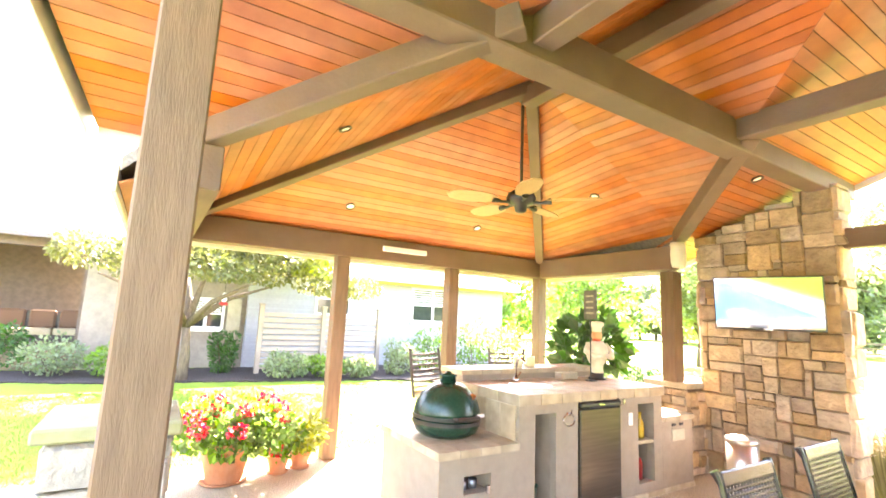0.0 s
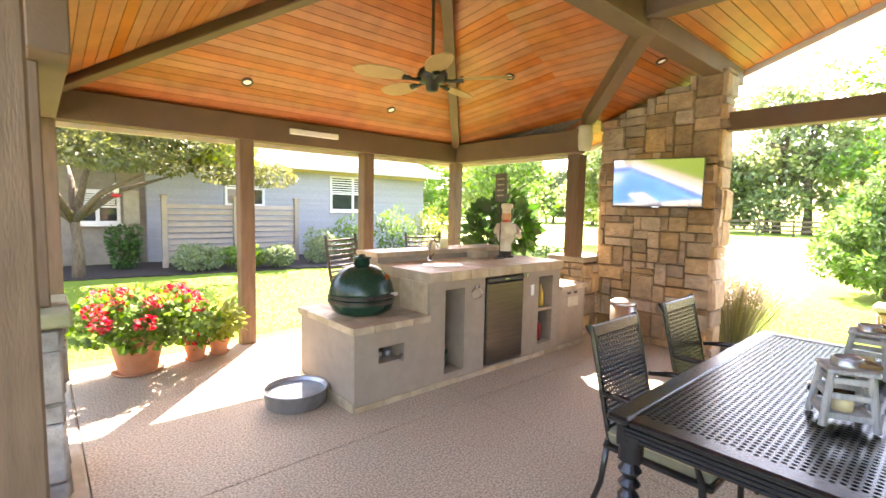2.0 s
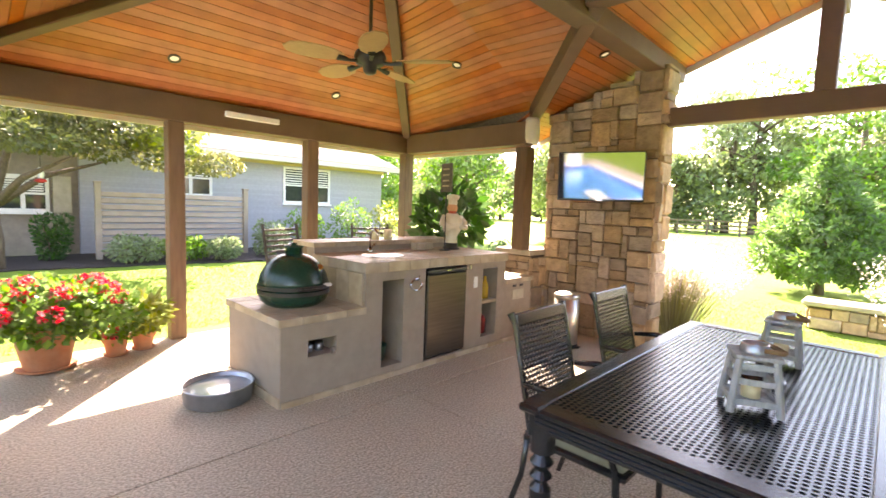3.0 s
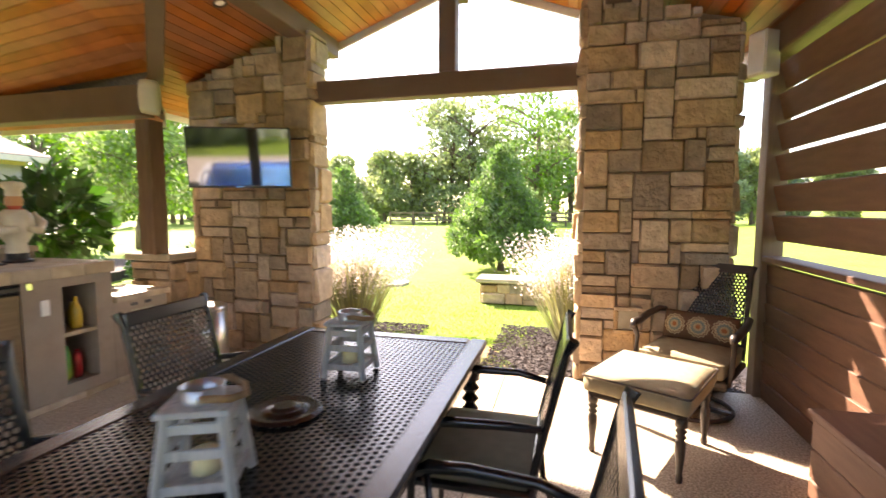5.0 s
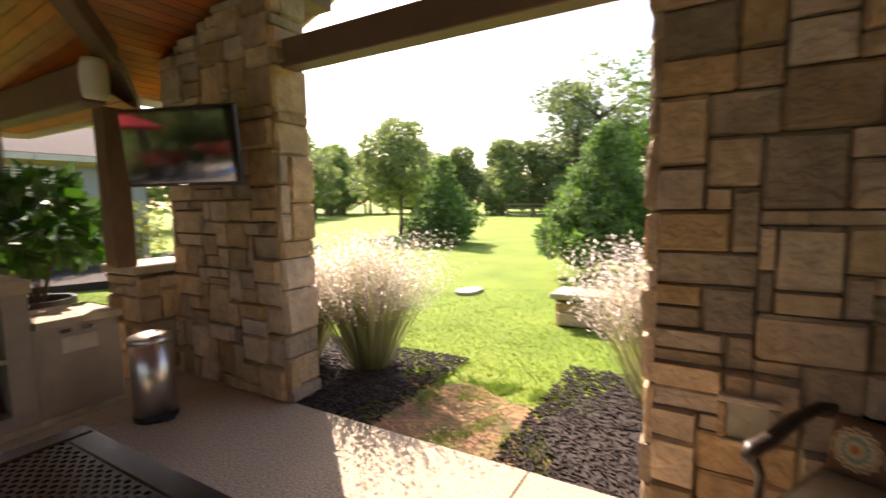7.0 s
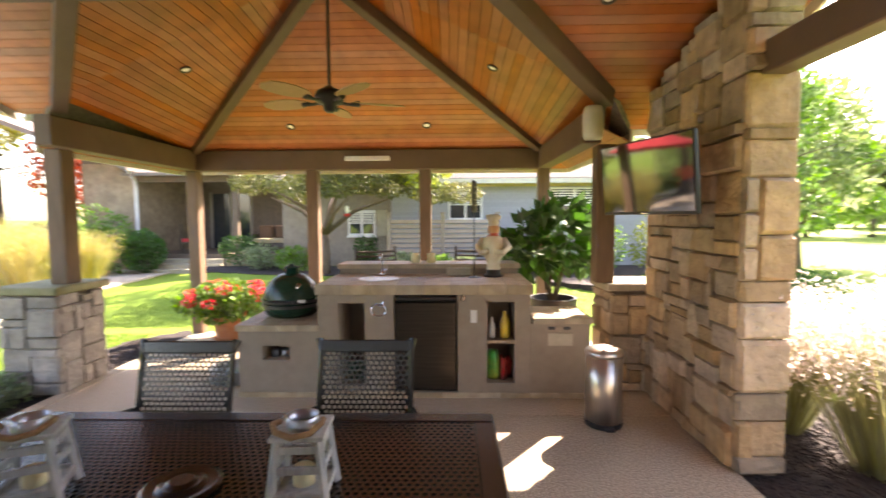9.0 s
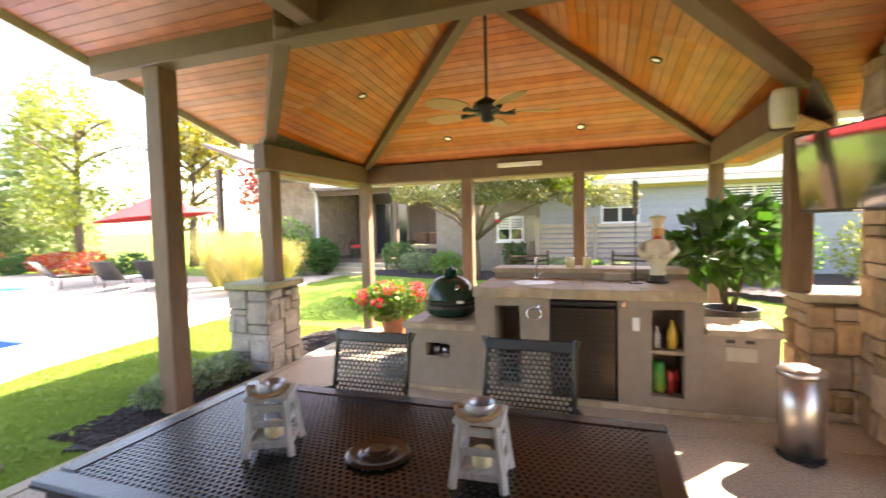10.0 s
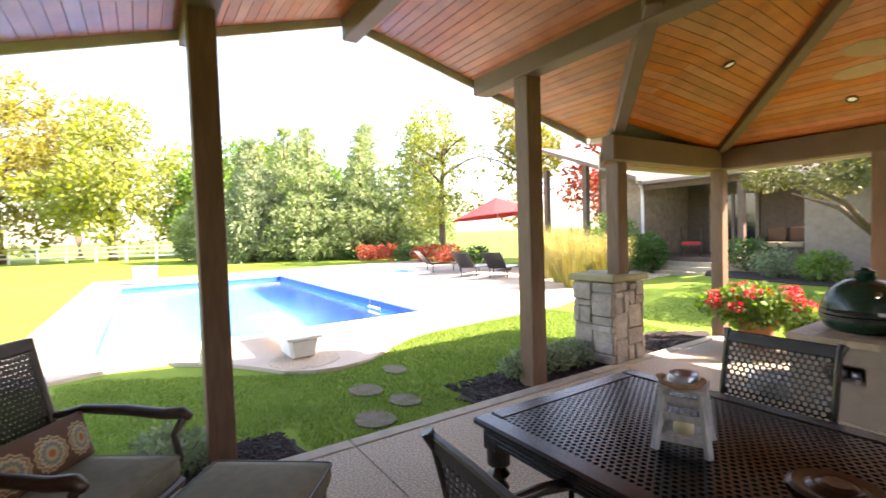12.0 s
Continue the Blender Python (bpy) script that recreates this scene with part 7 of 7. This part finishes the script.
lg = sun_lounger(pose(-9.2, 6.3, -0.01, 0, 0, 200))
copy_thing(lg, pose(-8.2, 6.7, -0.01, 0, 0, 205))
copy_thing(lg, pose(-11.6, 6.4, -0.01, 0, 0, 170))

db = thing("diving_board", pose(-2.62, -1.34, -0.012, 0, 0, 1), "white diving board on a pedestal at the pool edge", "diving board")
bm = bmesh.new()
box(bm, -2.0, 0.16, -0.22, 0.22, 0.25, 0.29, 0.012)
part("board", bm, WHITE, db)
bm = bmesh.new()
box(bm, -0.42, 0.06, -0.15, 0.15, 0.006, 0.25, 0.03, None, 1.2)
part("pedestal", bm, WHITE, db, "moulded white pedestal")
# thin brown disc standing in for the shadow ring round the pedestal's foot
bm = bmesh.new()
lathe(bm, [(0.42, 0.0), (0.42, 0.006)], 24, Matrix.Translation((0.1, 0, 0)))
part("base_shadow_disc", bm, SLAB, db)
ld = thing("pool_ladder", pose(-6.0, 1.27, 0), "chrome pool ladder at the far edge", "ladder")
for s in (-0.25, 0.25):
    bm = bmesh.new()
    tube(bm, [(s, 0.25, 0.0), (s, 0.22, 0.45), (s, 0.1, 0.6), (s, -0.05, 0.5), (s, -0.08, -0.6)], 0.022, 8)
    part("rail", bm, CHROME, ld, smooth=True)
for z in (-0.1, -0.35):
    bm = bmesh.new()
    box(bm, -0.25, 0.25, -0.13, -0.05, z, z + 0.03, 0.004)
    part("tread", bm, WHITE, ld)
bm = bmesh.new()
box(bm, -0.035, 0.035, -0.035, 0.035, -0.02, 0.24, 0.006)
ob = single("white_marker_post", bm, WHITE, "short white post on the deck edge", "post")
ob.matrix_basis = pose(-3.2, -2.4, 0)
wb = thing("pool_pump_box", pose(-16.4, -2.9, -0.02), "white equipment box at the end of the pool", "equipment box")
bm = bmesh.new()
box(bm, -0.45, 0.45, -0.35, 0.35, 0, 0.55, 0.03)
part("body", bm, WHITE, wb)
bm = bmesh.new()
box(bm, -0.48, 0.48, -0.38, 0.38, 0.55, 0.62, 0.02)
part("lid", bm, WHITE, wb)
sp_ = thing("wading_pool", pose(-13.2, 4.5, 0), "small raised blue pool beyond the main pool", "pool")
for a, b, c, d in ((-1.9, -1.65, -1.4, 1.4), (1.65, 1.9, -1.4, 1.4), (-1.65, 1.65, -1.4, -1.15), (-1.65, 1.65, 1.15, 1.4)):
    bm = bmesh.new()
    box(bm, a, b, c, d, -0.02, 0.09, 0.01)
    part("coping", bm, WHITE, sp_)
bm = bmesh.new()
box(bm, -1.65, 1.65, -1.15, 1.15, -0.02, 0.04)
part("water", bm, POOL_WALL, sp_)

STEP = mat("brown_flagstone", (0.20, 0.155, 0.115), (0.13, 0.10, 0.075), rough=0.85, scale=14, bump=0.5, bump_scale=30, stain=0.5, stain_scale=6, stain_color=(0.12, 0.14, 0.05))
for k, (x, y, r) in enumerate(((-0.39, -1.39, 0.20), (-0.63, -0.98, 0.17), (-1.10, -1.16, 0.19), (-1.55, -0.61, 0.17))):
    bm = bmesh.new()
    poly_slab(bm, wobble(14, 0, 0, r, r * 0.8, 0.06, k), 0, 0.045)
    ob = single("stepping_stone", bm, STEP, "flat round stepping stone sunk in the lawn", "stepping stone", "stepping stones")
    ob.matrix_basis = pose(x, y, -0.085)
for k, (x, y) in enumerate(((9.7, 0.9),)):
    bm = bmesh.new()
    poly_slab(bm, wobble(14, 0, 0, 0.3, 0.2, 0.06, 9), 0, 0.05)
    ob = single("stepping_stone", bm, CAPSTONE, "pale flat stone lying on the lawn", "stepping stone", "stepping stones")
    ob.matrix_basis = pose(x, y, -0.06)

# stone seat wall on the east lawn
seat = stone_column("wall_seat", 8.36, 8.72, -3.6, -0.98, lambda y: 0.27, "low tan stone seat wall on the lawn")
cap("cap_stone", 8.28, 8.80, -3.68, -0.90, 0.27, 0.34, CAPSTONE, "pale cap slab on the seat wall")
seat2 = stone_column("wall_seat_south", 7.2, 8.2, -5.6, -5.2, lambda y: 0.27, "low tan stone seat wall on the lawn")
cap("cap_stone", 7.1, 8.3, -5.7, -5.1, 0.27, 0.34, CAPSTONE, "pale cap slab on the seat wall")


# ---- lawn blades near the pavilion ----
def blades(name, rects, n, h, seed, skip):
    rnd = np.random.RandomState(seed)
    v, f = [], []
    for x0, x1, y0, y1, wt in rects:
        for _ in range(int(n * wt)):
            x, y = rnd.uniform(x0, x1), rnd.uniform(y0, y1)
            if skip(x, y):
                continue
            a = rnd.uniform(0, 6.28)
            hh = h * rnd.uniform(0.5, 1.3)
            dx, dy = 0.006 * math.cos(a), 0.006 * math.sin(a)
            lx, ly = rnd.normal(0, 0.018), rnd.normal(0, 0.018)
            k = len(v)
            z = GZ + rise(x, y)
            v += [(x - dx, y - dy, z), (x + dx, y + dy, z), (x + lx, y + ly, z + hh)]
            f.append((k, k + 1, k + 2))
    me = bpy.data.meshes.new(name)
    me.from_pydata(v, [], f)
    me.materials.append(BLADE)
    return tagged(new(name, me), "short green lawn grass", "grass", kind="stuff")


def not_lawn_w(x, y):
    edge = -1.9 - 0.9 * min(1.6, abs(y + 1.2) / 1.4)
    return x < edge or (x > -0.72 and y > -0.55) or (x > -0.66 and y < -2.0)


def not_lawn_e(x, y):
    return (x < 6.6 and y > -0.4 and random.random() < 0.93) or (x < 6.9 and y < -1.75 and random.random() < 0.93) or (x < 5.75 and random.random() < 0.72) or (x < 6.3 and random.random() < 0.4) or random.random() < (x - 6.0) / 4.5


blades("lawn_grass", [(-3.4, -0.06, -3.8, 3.6, 1.0)], 80000, 0.032, 1, not_lawn_w)
blades("lawn_grass", [(5.4, 10.5, -3.4, 2.4, 1.0)], 46000, 0.026, 2, not_lawn_e)
blades("lawn_grass", [(5.2, 6.4, -1.95, -0.25, 1.0)], 16000, 0.034, 4, lambda x, y: math.sin(7 * x + 3 * math.sin(5 * y)) * math.sin(6 * y + 2) < 0.15 + 0.5 * (6.0 - x))
blades("lawn_grass", [(-2.2, 6.5, 3.95, 7.4, 1.0)], 30000, 0.032, 3, lambda x, y: False)

# ---- stones of the pillars and piers ----
for par, y0, y1, sd in ((pillar_n, 0.08, 1.38, 1), (pillar_s, -3.40, -2.335, 20)):
    stone_face(par, (PX0, y1, 0), (0, -1, 0), (-1, 0, 0), y1 - y0, lambda s, y1=y1: pil_top(y1 - s), sd, STONES)
    stone_face(par, (PX1, y0, 0), (0, 1, 0), (1, 0, 0), y1 - y0, lambda s, y0=y0: pil_top(y0 + s), sd + 1, STONES, 0.11)
    stone_face(par, (PX0 - 0.035, y0, 0), (1, 0, 0), (0, -1, 0), PX1 - PX0 + 0.07, lambda s, y0=y0: pil_top(y0), sd + 2, STONES, 0.105)
    stone_face(par, (PX1 + 0.035, y1, 0), (-1, 0, 0), (0, 1, 0), PX1 - PX0 + 0.07, lambda s, y1=y1: pil_top(y1), sd + 3, STONES, 0.105)
for par, x0, x1, y0, y1, sd, ms in ((pier_w, -0.50, -0.03, 1.27, 1.77, 40, STONES_GREY), (pier_e, 4.93, 5.40, 1.40, 1.84, 50, STONES)):
    stone_face(par, (x0, y1, 0), (0, -1, 0), (-1, 0, 0), y1 - y0, lambda s: 0.89, sd, ms)
    stone_face(par, (x1, y0, 0), (0, 1, 0), (1, 0, 0), y1 - y0, lambda s: 0.89, sd + 1, ms)
    stone_face(par, (x0 - 0.03, y0, 0), (1, 0, 0), (0, -1, 0), x1 - x0 + 0.06, lambda s: 0.89, sd + 2, ms)
    stone_face(par, (x1 + 0.03, y1, 0), (-1, 0, 0), (0, 1, 0), x1 - x0 + 0.06, lambda s: 0.89, sd + 3, ms)
stone_face(seat, (8.36, -0.98, -0.05), (0, -1, 0), (-1, 0, 0), 2.62, lambda s: 0.31, 60, STONES)
stone_face(seat, (8.72, -0.98, -0.05), (-1, 0, 0), (0, 1, 0), 0.36, lambda s: 0.31, 61, STONES)
